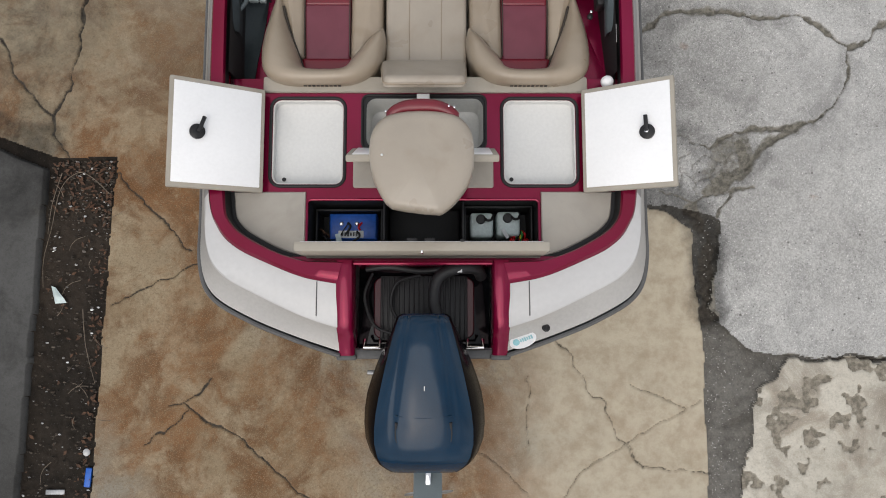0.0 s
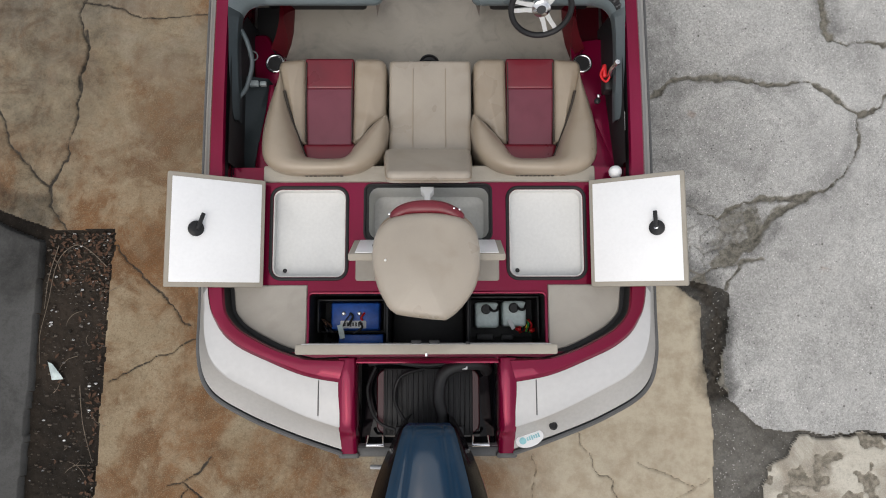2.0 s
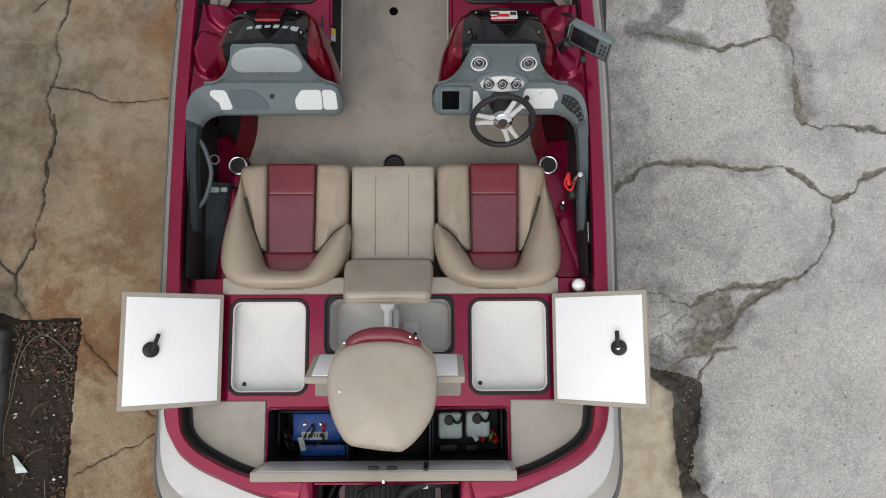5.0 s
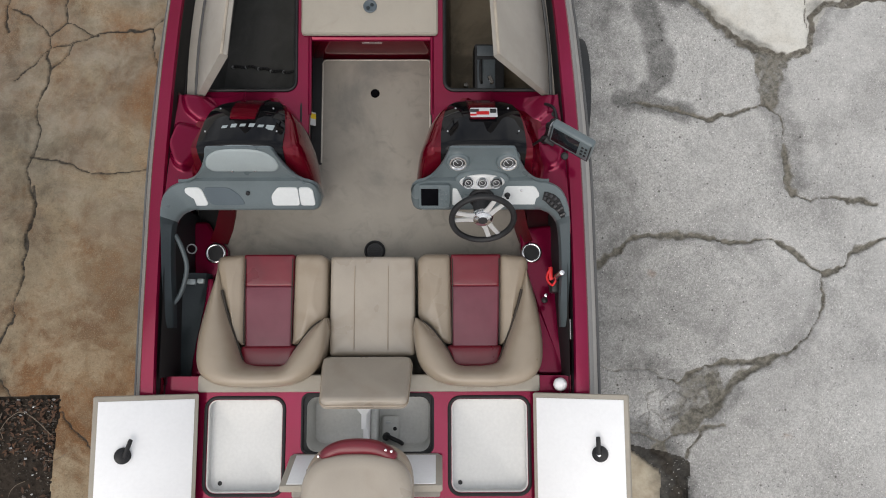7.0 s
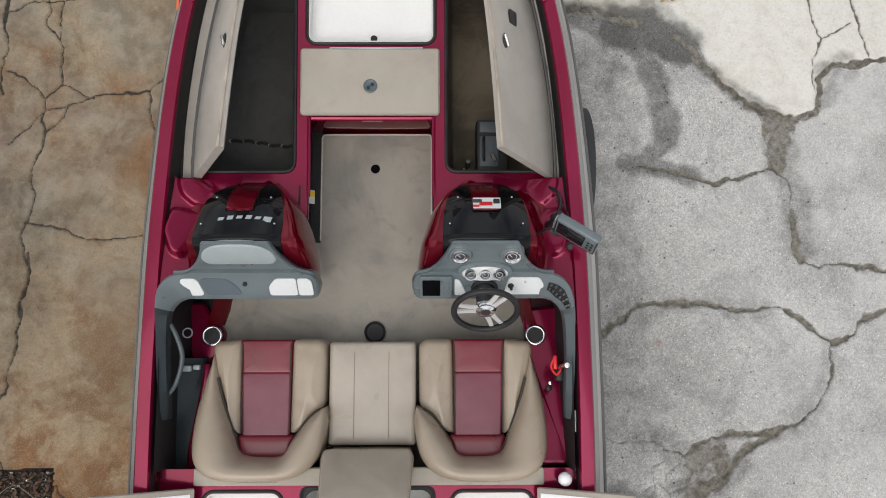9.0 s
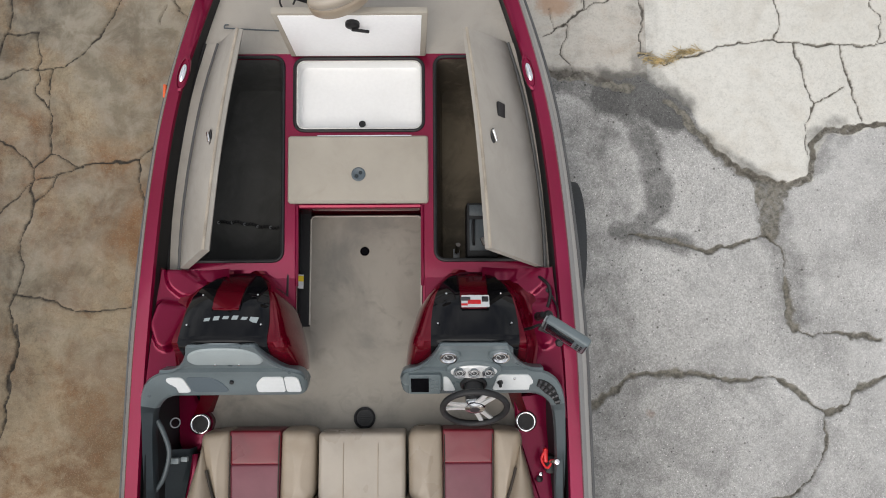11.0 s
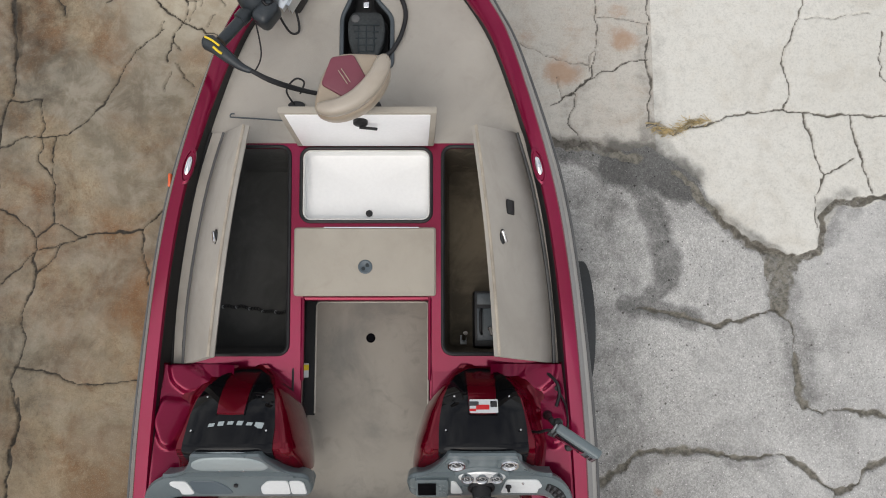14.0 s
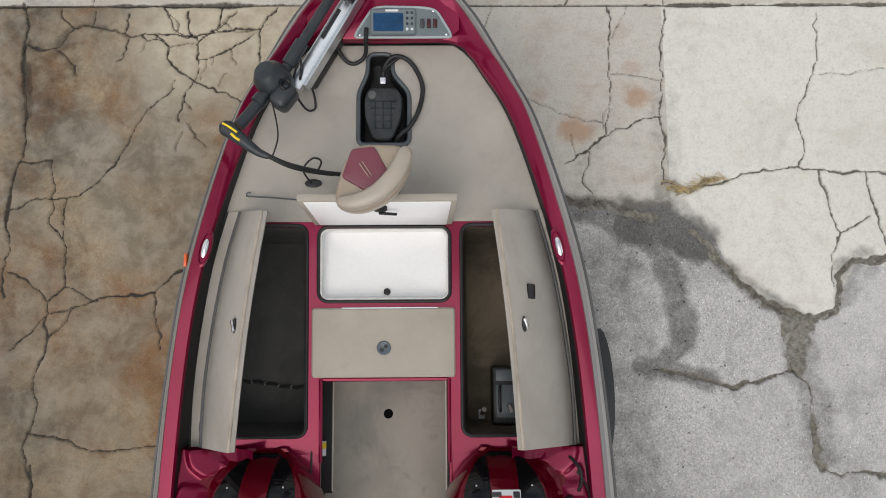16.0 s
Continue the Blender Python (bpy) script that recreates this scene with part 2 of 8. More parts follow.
def box(cx, cy, cz, sx, sy, sz, bevel=0.0, seg=2, rot=None):
    bm = bmesh.new()
    bmesh.ops.create_cube(bm, size=1)
    bmesh.ops.scale(bm, vec=(sx, sy, sz), verts=bm.verts)
    if bevel:
        bmesh.ops.bevel(bm, geom=bm.edges[:] , offset=min(bevel, 0.49 * min(sx, sy, sz)), segments=seg, profile=0.5, affect="EDGES")
    m = Matrix.Translation((cx, cy, cz))
    if rot is not None:
        m = m @ rot
    bmesh.ops.transform(bm, matrix=m, verts=bm.verts)
    return bm


def cyl(a, b, r, r2=None, n=20, cap=True):
    a, b = Vector(a), Vector(b)
    bm = bmesh.new()
    d = b - a
    bmesh.ops.create_cone(bm, cap_ends=cap, segments=n, radius1=r, radius2=r if r2 is None else r2, depth=d.length)
    m = Matrix.Translation((a + b) / 2) @ d.to_track_quat("Z", "Y").to_matrix().to_4x4()
    bmesh.ops.transform(bm, matrix=m, verts=bm.verts)
    return bm


def lathe(profile, m, n=28):
    """Turns (radius, height) pairs round the local z axis of m."""
    bm = bmesh.new()
    rings = []
    for r, z in profile:
        rings.append([bm.verts.new(m @ Vector((r * math.cos(2 * math.pi * i / n), r * math.sin(2 * math.pi * i / n), z))) for i in range(n)])
    for p, q in zip(rings, rings[1:]):
        for i in range(n):
            bm.faces.new((p[i], p[(i + 1) % n], q[(i + 1) % n], q[i]))
    bm.faces.new(rings[0])
    bm.faces.new(rings[-1])
    return bm


def ring(m, radius, r, n=36, k=10):
    bm = bmesh.new()
    rows = []
    for i in range(n):
        a = 2 * math.pi * i / n
        rows.append([bm.verts.new(m @ Vector(((radius + r * math.cos(2 * math.pi * j / k)) * math.cos(a), (radius + r * math.cos(2 * math.pi * j / k)) * math.sin(a), r * math.sin(2 * math.pi * j / k)))) for j in range(k)])
    for i in range(n):
        p, q = rows[i], rows[(i + 1) % n]
        for j in range(k):
            bm.faces.new((p[j], p[(j + 1) % k], q[(j + 1) % k], q[j]))
    return bm


def spline(pts, n=8, closed=False):
    """A smooth run through the points (Catmull-Rom)."""
    p = [Vector(q) for q in pts]
    out = []
    last = len(p) if closed else len(p) - 1
    for i in range(last):
        if closed:
            a, b, c, d = p[i - 1], p[i], p[(i + 1) % len(p)], p[(i + 2) % len(p)]
        else:
            a, b, c, d = p[max(i - 1, 0)], p[i], p[i + 1], p[min(i + 2, len(p) - 1)]
        for k in range(n):
            t = k / n
            out.append(0.5 * (2 * b + (c - a) * t + (2 * a - 5 * b + 4 * c - d) * t * t + (3 * b - a - 3 * c + d) * t ** 3))
    if not closed:
        out.append(p[-1])
    return out


def tube(pts, r, n=10, smooth=6, closed=False, taper=None):
    path = spline(pts, smooth, closed) if smooth else [Vector(q) for q in pts]
    bm = bmesh.new()
    rows = []
    up = Vector((0, 0, 1))
    for i, p in enumerate(path):
        if closed:
            d = path[(i + 1) % len(path)] - path[i - 1]
        else:
            d = path[min(i + 1, len(path) - 1)] - path[max(i - 1, 0)]
        d.normalize()
        s = d.cross(up)
        if s.length < 1e-3:
            s = d.cross(Vector((0, 1, 0)))
        s.normalize()
        u = s.cross(d)
        rad = r if taper is None else r + (taper - r) * i / (len(path) - 1)
        rows.append([bm.verts.new(p + rad * (math.cos(2 * math.pi * j / n) * s + math.sin(2 * math.pi * j / n) * u)) for j in range(n)])
    for i in range(len(rows) if closed else len(rows) - 1):
        p, q = rows[i], rows[(i + 1) % len(rows)]
        for j in range(n):
            bm.faces.new((p[j], p[(j + 1) % n], q[(j + 1) % n], q[j]))
    if not closed:
        bm.faces.new(rows[0])
        bm.faces.new(rows[-1])
    return bm


def loft(sections, closed_ring=False, cap=False):
    bm = bmesh.new()
    rows = [[bm.verts.new(v) for v in s] for s in sections]
    k = len(rows[0])
    for p, q in zip(rows, rows[1:]):
        for j in range(k if closed_ring else k - 1):
            bm.faces.new((p[j], p[(j + 1) % k], q[(j + 1) % k], q[j]))
    if cap:
        bm.faces.new(rows[0])
        bm.faces.new(rows[-1])
    return bm


def rrect(x0, x1, y0, y1, r, n=5):
    """A rounded rectangle, anticlockwise."""
    out = []
    for cx, cy, a in ((x1 - r, y0 + r, -90), (x1 - r, y1 - r, 0), (x0 + r, y1 - r, 90), (x0 + r, y0 + r, 180)):
        for i in range(n + 1):
            t = radians(a + 90 * i / n)
            out.append((cx + r * math.cos(t), cy + r * math.sin(t)))
    return out


def rpoly(pts, r, n=5):
    """A polygon with its corners rounded off."""
    out = []
    m = len(pts)
    for i in range(m):
        p, a, b = Vector(pts[i]), Vector(pts[i - 1]), Vector(pts[(i + 1) % m])
        da, db = (a - p).normalized(), (b - p).normalized()
        k = min(r, 0.45 * (a - p).length, 0.45 * (b - p).length)
        s, e = p + da * k, p + db * k
        for j in range(n + 1):
            t = j / n
            out.append(tuple((1 - t) ** 2 * s + 2 * t * (1 - t) * p + t * t * e))
    return out


def offset(loop, d):
    """Moves an anticlockwise loop inward by d."""
    out = []
    m = len(loop)
    for i in range(m):
        a, b = Vector(loop[i - 1]), Vector(loop[(i + 1) % m])
        t = (b - a).normalized()
        out.append((loop[i][0] - t.y * d, loop[i][1] + t.x * d))
    return out


def plate(outer, holes, top, thick, chamfer=0.0):
    """A plate with holes through it; top is a height or a function of x and y."""
    f = top if callable(top) else (lambda x, y: top)
    loops = [list(outer)] + [list(h) for h in holes]
    bm = bmesh.new()
    tops, bots, shoulders = [], [], []
    for k, lp in enumerate(loops):
        inner = offset(lp, chamfer) if (chamfer and k == 0) else lp
        tops.append([bm.verts.new((x, y, f(x, y))) for x, y in inner])
        if chamfer and k == 0:
            shoulders = [bm.verts.new((x, y, f(x, y) - chamfer)) for x, y in lp]
        bots.append([bm.verts.new((x, y, f(x, y) - thick)) for x, y in lp])
    flat_t = [v for lp in tops for v in lp]
    flat_b = [v for lp in bots for v in lp]
    tess = mathutils.geometry.tessellate_polygon([[Vector((v.co.x, v.co.y, 0)) for v in lp] for lp in tops])
    for a, b, c in tess:
        try:
            bm.faces.new((flat_t[a], flat_t[b], flat_t[c]))
            bm.faces.new((flat_b[c], flat_b[b], flat_b[a]))
        except ValueError:
            pass
    for k in range(len(loops)):
        n = len(tops[k])
        for i in range(n):
            j = (i + 1) % n
            if chamfer and k == 0:
                bm.faces.new((tops[k][i], tops[k][j], shoulders[j], shoulders[i]))
                bm.faces.new((shoulders[i], shoulders[j], bots[k][j], bots[k][i]))
            else:
                bm.faces.new((tops[k][i], tops[k][j], bots[k][j], bots[k][i]))
    return bm


def tub(loop, top, bottom, wall=0.006, taper=0.02, fillet=0.03):
    """An open box with rounded corners: inside walls, floor and a thin outer shell."""
    f = top if callable(top) else (lambda x, y: top)
    bm = bmesh.new()
    n = len(loop)
    mx, my = sum(p[0] for p in loop) / n, sum(p[1] for p in loop) / n
    hx, hy = (max(p[0] for p in loop) - min(p[0] for p in loop)) / 2, (max(p[1] for p in loop) - min(p[1] for p in loop)) / 2

    def shrink(d):
        return [(mx + (x - mx) * (1 - d / hx), my + (y - my) * (1 - d / hy)) for x, y in loop]

    o1 = [bm.verts.new((x, y, f(x, y))) for x, y in loop]
    r2 = [bm.verts.new((x, y, bottom + fillet)) for x, y in shrink(taper)]
    ra = [bm.verts.new((x, y, bottom + 0.3 * fillet)) for x, y in shrink(taper + 0.3 * fillet)]
    r3 = [bm.verts.new((x, y, bottom)) for x, y in shrink(taper + fillet)]
    out_t = [bm.verts.new((x, y, f(x, y))) for x, y in offset(loop, -wall)]
    out_b = [bm.verts.new((x, y, bottom - 0.006)) for x, y in offset(loop, -wall)]
    for i in range(n):
        j = (i + 1) % n
        for p, q in ((o1, r2), (r2, ra), (ra, r3), (out_t, o1), (out_b, out_t)):
            bm.faces.new((p[i], p[j], q[j], q[i]))
    for ringv, z in ((r3, bottom), (out_b, bottom - 0.006)):
        c = bm.verts.new((sum(v.co.x for v in ringv) / n, sum(v.co.y for v in ringv) / n, z))
        for i in range(n):
            bm.faces.new((ringv[i], ringv[(i + 1) % n], c))
    return bm


def gasket(loop, z, r=0.008):
    f = z if callable(z) else (lambda x, y: z)
    return tube([(x, y, f(x, y)) for x, y in loop], r, 8, 0, True)


def grid_surface(nu, nv, f):
    """A sheet of (nu+1) x (nv+1) points f(u, v)."""
    return [tuple(f(i / nu, j / nv)) for j in range(nv + 1) for i in range(nu + 1)], [(j * (nu + 1) + i, j * (nu + 1) + i + 1, (j + 1) * (nu + 1) + i + 1, (j + 1) * (nu + 1) + i) for j in range(nv) for i in range(nu)]


def smooth01(t):
    t = min(1, max(0, t))
    return t * t * (3 - 2 * t)


def bars(cx, cy, z, w, h, n, material, parent, m=None, gap=0.3, name="print_bar"):
    """Lettering that cannot be read: a row of plain bars on one surface."""
    bm = bmesh.new()
    step = w / n
    for i in range(n):
        x = cx - w / 2 + (i + 0.5) * step
        hh = h * (0.75 + 0.25 * ((i * 7) % 3) / 2)
        q = [Vector((x + sx * step * (1 - gap) / 2, cy + sy * hh / 2, z)) for sx, sy in ((-1, -1), (1, -1), (1, 1), (-1, 1))]
        if m is not None:
            q = [m @ v for v in q]
        bm.faces.new([bm.verts.new(v) for v in q])
    return part(name, bm, material, parent, smooth=False)

# ---- ground: old slabs of concrete and asphalt with cracks and soil between ----
def ground_mat(name, base, stain, pale, dirt, stain_scale=0.9, stain_at=0.5, speck=0.0, stain_amount=0.8, rough=0.9, bump=0.35, grey=None, mottle=0.55):
    m = bpy.data.materials.new(name)
    m.use_nodes = True
    n, l = m.node_tree.nodes, m.node_tree.links
    b = n["Principled BSDF"]
    at = n.new("ShaderNodeTexCoord").outputs["Object"]

    def noise_node(scale, detail=5, rough_=0.55, dist=0.0, offs=(0, 0, 0)):
        t = n.new("ShaderNodeTexNoise")
        t.inputs["Scale"].default_value = scale
        t.inputs["Detail"].default_value = detail
        t.inputs["Roughness"].default_value = rough_
        t.inputs["Distortion"].default_value = dist
        mp = n.new("ShaderNodeMapping")
        mp.inputs["Location"].default_value = offs
        l.new(at, mp.inputs["Vector"])
        l.new(mp.outputs["Vector"], t.inputs["Vector"])
        return t.outputs["Fac"]

    def ramp(fac, lo, hi, to0=0.0, to1=1.0):
        r = n.new("ShaderNodeMapRange")
        r.interpolation_type = "SMOOTHSTEP"
        for k, v in zip(("From Min", "From Max", "To Min", "To Max"), (lo, hi, to0, to1)):
            r.inputs[k].default_value = v
        l.new(fac, r.inputs["Value"])
        return r.outputs["Result"]

    def blend(fac, a, c, mode="MIX"):
        x = n.new("ShaderNodeMix")
        x.data_type = "RGBA"
        x.blend_type = mode
        for key, v in (("A", a), ("B", c)):
            if isinstance(v, tuple):
                x.inputs[key].default_value = (*v, 1)
            else:
                l.new(v, x.inputs[key])
        if isinstance(fac, float):
            x.inputs["Factor"].default_value = fac
        else:
            l.new(fac, x.inputs["Factor"])
        return x.outputs["Result"]

    col = blend(ramp(noise_node(0.7, 4), 0.35, 0.65), base, pale)
    if grey:
        col = blend(ramp(noise_node(0.45, 3, 0.5, 0.3, (3, 7, 0)), 0.46, 0.62), col, grey)
    st = ramp(noise_node(stain_scale, 6, 0.62, 0.5, (5, 1, 0)), stain_at, stain_at + 0.2, 0, stain_amount)
    col = blend(st, col, stain)
    if grey:
        col = blend(ramp(noise_node(1.5, 9, 0.70, 0.9, (2, 3, 0)), 0.51, 0.60, 0, 0.55), col, tuple(0.75 * c for c in stain))
        col = blend(ramp(noise_node(1.9, 9, 0.70, 0.7, (6, 5, 0)), 0.53, 0.61, 0, 0.50), col, pale)
    col = blend(ramp(noise_node(2.4, 8, 0.66, 0.6, (1, 9, 0)), 0.48, 0.64, 0, mottle), col, tuple(c * 0.62 for c in stain))
    col = blend(ramp(noise_node(3.1, 8, 0.68, 0.4, (8, 2, 0)), 0.50, 0.66, 0, mottle), col, pale)
    col = blend(ramp(noise_node(7.5, 7, 0.66, 0.8, (3, 5, 0)), 0.50, 0.68, 0, 0.6 * mottle), col, stain)
    col = blend(ramp(noise_node(14, 6, 0.75), 0.45, 0.75, 0.0, 0.50), col, tuple(c * 0.66 for c in base))
    col = blend(ramp(noise_node(60, 4, 0.75), 0.46, 0.72, 0.0, 0.58 if grey else 0.38), col, tuple(c * 0.52 for c in base))
    col = blend(ramp(noise_node(140, 2, 0.6), 0.50, 0.74, 0.0, 0.36 if grey else 0.28), col, tuple(min(1, c * 1.25) for c in pale))
    if speck:
        for sc, lo, hi, amt in ((230, 0.70, 1.25, 0.55), (105, 0.68, 1.26, 0.55)):
            v = n.new("ShaderNodeTexVoronoi")
            v.inputs["Scale"].default_value = sc
            l.new(at, v.inputs["Vector"])
            bw = n.new("ShaderNodeRGBToBW")
            l.new(v.outputs["Color"], bw.inputs["Color"])
            g2 = n.new("ShaderNodeCombineColor")
            val = ramp(bw.outputs["Val"], 0.15, 0.85, lo, hi)
            for k in ("Red", "Green", "Blue"):
                l.new(val, g2.inputs[k])
            col = blend(amt * speck, col, g2.outputs["Color"], "MULTIPLY")
        for sc, chip, keep in ((42, (0.80, 0.79, 0.76), 0.72), (60, (0.74, 0.73, 0.70), 0.74), (36, (0.07, 0.07, 0.07), 0.78), (19, (0.10, 0.095, 0.085), 0.90)):
            v = n.new("ShaderNodeTexVoronoi")
            v.inputs["Scale"].default_value = sc
            l.new(at, v.inputs["Vector"])
            bw = n.new("ShaderNodeRGBToBW")
            l.new(v.outputs["Color"], bw.inputs["Color"])
            both = n.new("ShaderNodeMath")
            both.operation = "MULTIPLY"
            l.new(ramp(v.outputs["Distance"], 0.09, 0.19, speck, 0.0), both.inputs[0])
            l.new(ramp(bw.outputs["Val"], keep - 0.18, keep - 0.10), both.inputs[1])
            col = blend(both.outputs[0], col, chip)
    if grey or speck > 0.5:
        old_ = n.new("ShaderNodeAttribute")
        old_.attribute_name = "weather"
        wsum = n.new("ShaderNodeMath")
        wsum.operation = "MULTIPLY"
        l.new(ramp(noise_node(1.3, 7, 0.66, 0.5, (9, 4, 0)), 0.36, 0.60, 0.1, 1.0), wsum.inputs[0])
        l.new(old_.outputs["Fac"], wsum.inputs[1])
        col = blend(wsum.outputs[0], col, blend(ramp(noise_node(5, 7, 0.7, 0.4), 0.38, 0.62), *(((0.265, 0.240, 0.192), (0.150, 0.131, 0.099)) if grey else ((0.60, 0.59, 0.57), (0.50, 0.49, 0.475)))))
    pl = n.new("ShaderNodeAttribute")
    pl.attribute_name = "bleach"
    pm = n.new("ShaderNodeMath")
    pm.operation = "MULTIPLY_ADD"
    pm.inputs[1].default_value = 0.7
    l.new(noise_node(1.6, 6, 0.65, 0.4, (7, 3, 0)), pm.inputs[0])
    l.new(pl.outputs["Fac"], pm.inputs[2])
    col = blend(ramp(pm.outputs[0], 0.42, 1.15, 0.0, 0.85), col, blend(ramp(noise_node(9, 6, 0.7), 0.35, 0.7), (0.50, 0.445, 0.345), (0.375, 0.32, 0.235)))
    ru = n.new("ShaderNodeAttribute")
    ru.attribute_name = "rust"
    rm = n.new("ShaderNodeMath")
    rm.operation = "MULTIPLY_ADD"
    rm.inputs[1].default_value = 0.9
    l.new(noise_node(26, 8, 0.8, 0.4, (6, 8, 0)), rm.inputs[0])
    l.new(ru.outputs["Fac"], rm.inputs[2])
    col = blend(ramp(rm.outputs[0], 0.70, 1.40, 0.0, 0.70), col, (0.33, 0.19, 0.105))
    wet = n.new("ShaderNodeAttribute")
    wet.attribute_name = "stain"
    wm = n.new("ShaderNodeMath")
    wm.operation = "MULTIPLY_ADD"
    wm.inputs[1].default_value = 1.0
    l.new(noise_node(7, 7, 0.7, 0.3, (2, 6, 0)), wm.inputs[0])
    l.new(wet.outputs["Fac"], wm.inputs[2])
    col = blend(ramp(wm.outputs[0], 0.66, 1.50, 0.0, 0.90), col, (0.20, 0.20, 0.20), "MULTIPLY")
    a = n.new("ShaderNodeAttribute")
    a.attribute_name = "dirt"
    dirt_col = blend(ramp(noise_node(28, 5, 0.7), 0.35, 0.65), dirt, tuple(min(1, c * 2.1) for c in dirt))
    crumb = n.new("ShaderNodeMath")
    crumb.operation = "MULTIPLY_ADD"
    crumb.inputs[1].default_value = 0.9
    l.new(noise_node(32, 6, 0.75, 0, (4, 4, 0)), crumb.inputs[0])
    l.new(a.outputs["Fac"], crumb.inputs[2])
    col = blend(ramp(crumb.outputs[0], 0.66, 1.15, 0, 1), col, dirt_col)
    l.new(col, b.inputs["Base Color"])
    b.inputs["Roughness"].default_value = rough
    b.inputs["Specular IOR Level"].default_value = 0.25
    bp = n.new("ShaderNodeBump")
    bp.inputs["Strength"].default_value = bump
    bp.inputs["Distance"].default_value = 0.006
    l.new(noise_node(95, 5, 0.75), bp.inputs["Height"])
    l.new(bp.outputs["Normal"], b.inputs["Normal"])
    return m


SOIL_DARK = (0.030, 0.026, 0.021)
BROWN_CONCRETE = ground_mat("rust_stained_concrete", (0.215, 0.155, 0.092), (0.185, 0.083, 0.030), (0.33, 0.268, 0.180), SOIL_DARK, 1.0, 0.43, 0.0, 0.9, grey=(0.235, 0.215, 0.175), mottle=0.75)
PALE_CONCRETE = ground_mat("pale_concrete", (0.58, 0.565, 0.515), (0.47, 0.38, 0.26), (0.63, 0.615, 0.565), (0.075, 0.068, 0.056), 1.1, 0.60, 0.0, 0.5, mottle=0.18)
BOW_CONCRETE = ground_mat("weathered_concrete", (0.445, 0.42, 0.375), (0.36, 0.21, 0.11), (0.51, 0.485, 0.435), (0.06, 0.055, 0.047), 1.3, 0.58, 0.0, 0.75, mottle=0.22)
ASPHALT = ground_mat("grey_worn_asphalt", (0.400, 0.392, 0.374), (0.275, 0.270, 0.260), (0.50, 0.494, 0.474), (0.105, 0.098, 0.082), 0.8, 0.48, 0.9, 0.7, bump=0.8, mottle=0.35)
OLD_CONCRETE = ground_mat("pitted_white_concrete", (0.44, 0.41, 0.345), (0.30, 0.255, 0.20), (0.56, 0.525, 0.45), (0.14, 0.125, 0.10), 2.6, 0.45, 0.0, 0.9)
CURB_CONCRETE = ground_mat("smooth_grey_concrete", (0.064, 0.063, 0.060), (0.038, 0.037, 0.034), (0.085, 0.084, 0.081), SOIL_DARK, 0.7, 0.5, 0, 0.5, 0.8, 0.15)
SOIL = ground_mat("dark_soil", (0.018, 0.014, 0.010), (0.010, 0.008, 0.006), (0.040, 0.030, 0.022), SOIL_DARK, 2.5, 0.5, 0.06, 0.6, bump=1.0)

GRIT = ground_mat("gritty_grey_dirt", (0.115, 0.108, 0.096), (0.060, 0.054, 0.044), (0.175, 0.165, 0.148), SOIL_DARK, 2.5, 0.5, 0.45, 0.6, bump=1.0)

STEP = 0.009
GX = np.arange(-3.2, 3.75, STEP)
GY = np.arange(-1.05, 6.3, STEP)
NX, NY = len(GX), len(GY)
XX, YY = np.meshgrid(GX, GY)


def lattice(cell, seed):
    """Smooth random values over the ground, with features about one cell wide."""
    rng = np.random.RandomState(seed)
    nx, ny = int((GX[-1] - GX[0]) / cell) + 4, int((GY[-1] - GY[0]) / cell) + 4
    v = rng.rand(ny, nx) * 2 - 1
    fx, fy = (XX - GX[0]) / cell + 1, (YY - GY[0]) / cell + 1
    ix, iy = fx.astype(int), fy.astype(int)
    tx, ty = fx - ix, fy - iy
    tx, ty = tx * tx * (3 - 2 * tx), ty * ty * (3 - 2 * ty)
    return (v[iy, ix] * (1 - tx) + v[iy, ix + 1] * tx) * (1 - ty) + (v[iy + 1, ix] * (1 - tx) + v[iy + 1, ix + 1] * tx) * ty


WOB_X = 0.030 * lattice(0.22, 1) + 0.016 * lattice(0.07, 2) + 0.007 * lattice(0.03, 3)
WOB_Y = 0.030 * lattice(0.22, 4) + 0.016 * lattice(0.07, 5) + 0.007 * lattice(0.03, 6)
ROUGH = 0.5 * lattice(0.05, 7) + 0.5 * lattice(0.025, 8)
PATCH = 0.6 * lattice(0.35, 9) + 0.4 * lattice(0.12, 10)
WX, WY = XX + WOB_X, YY + WOB_Y
Z = 0.004 * lattice(0.8, 11) + 0.0012 * ROUGH
DIRT = np.zeros_like(Z)
STAIN = np.zeros_like(Z)
BLEACH = np.zeros_like(Z)
RUST = np.zeros_like(Z)


def line_distance(pts, px, py):
    best = np.full(px.shape, 9.0)
    for (ax, ay), (bx, by) in zip(pts, pts[1:]):
        dx, dy = bx - ax, by - ay
        k = np.clip(((px - ax) * dx + (py - ay) * dy) / (dx * dx + dy * dy + 1e-9), 0, 1)
        best = np.minimum(best, np.hypot(px - ax - k * dx, py - ay - k * dy))
    return best


def window(pts, margin):
    xs, ys = [p[0] for p in pts], [p[1] for p in pts]
    i0, i1 = np.searchsorted(GX, min(xs) - margin), np.searchsorted(GX, max(xs) + margin)
    j0, j1 = np.searchsorted(GY, min(ys) - margin), np.searchsorted(GY, max(ys) + margin)
    return slice(j0, j1), slice(i0, i1)


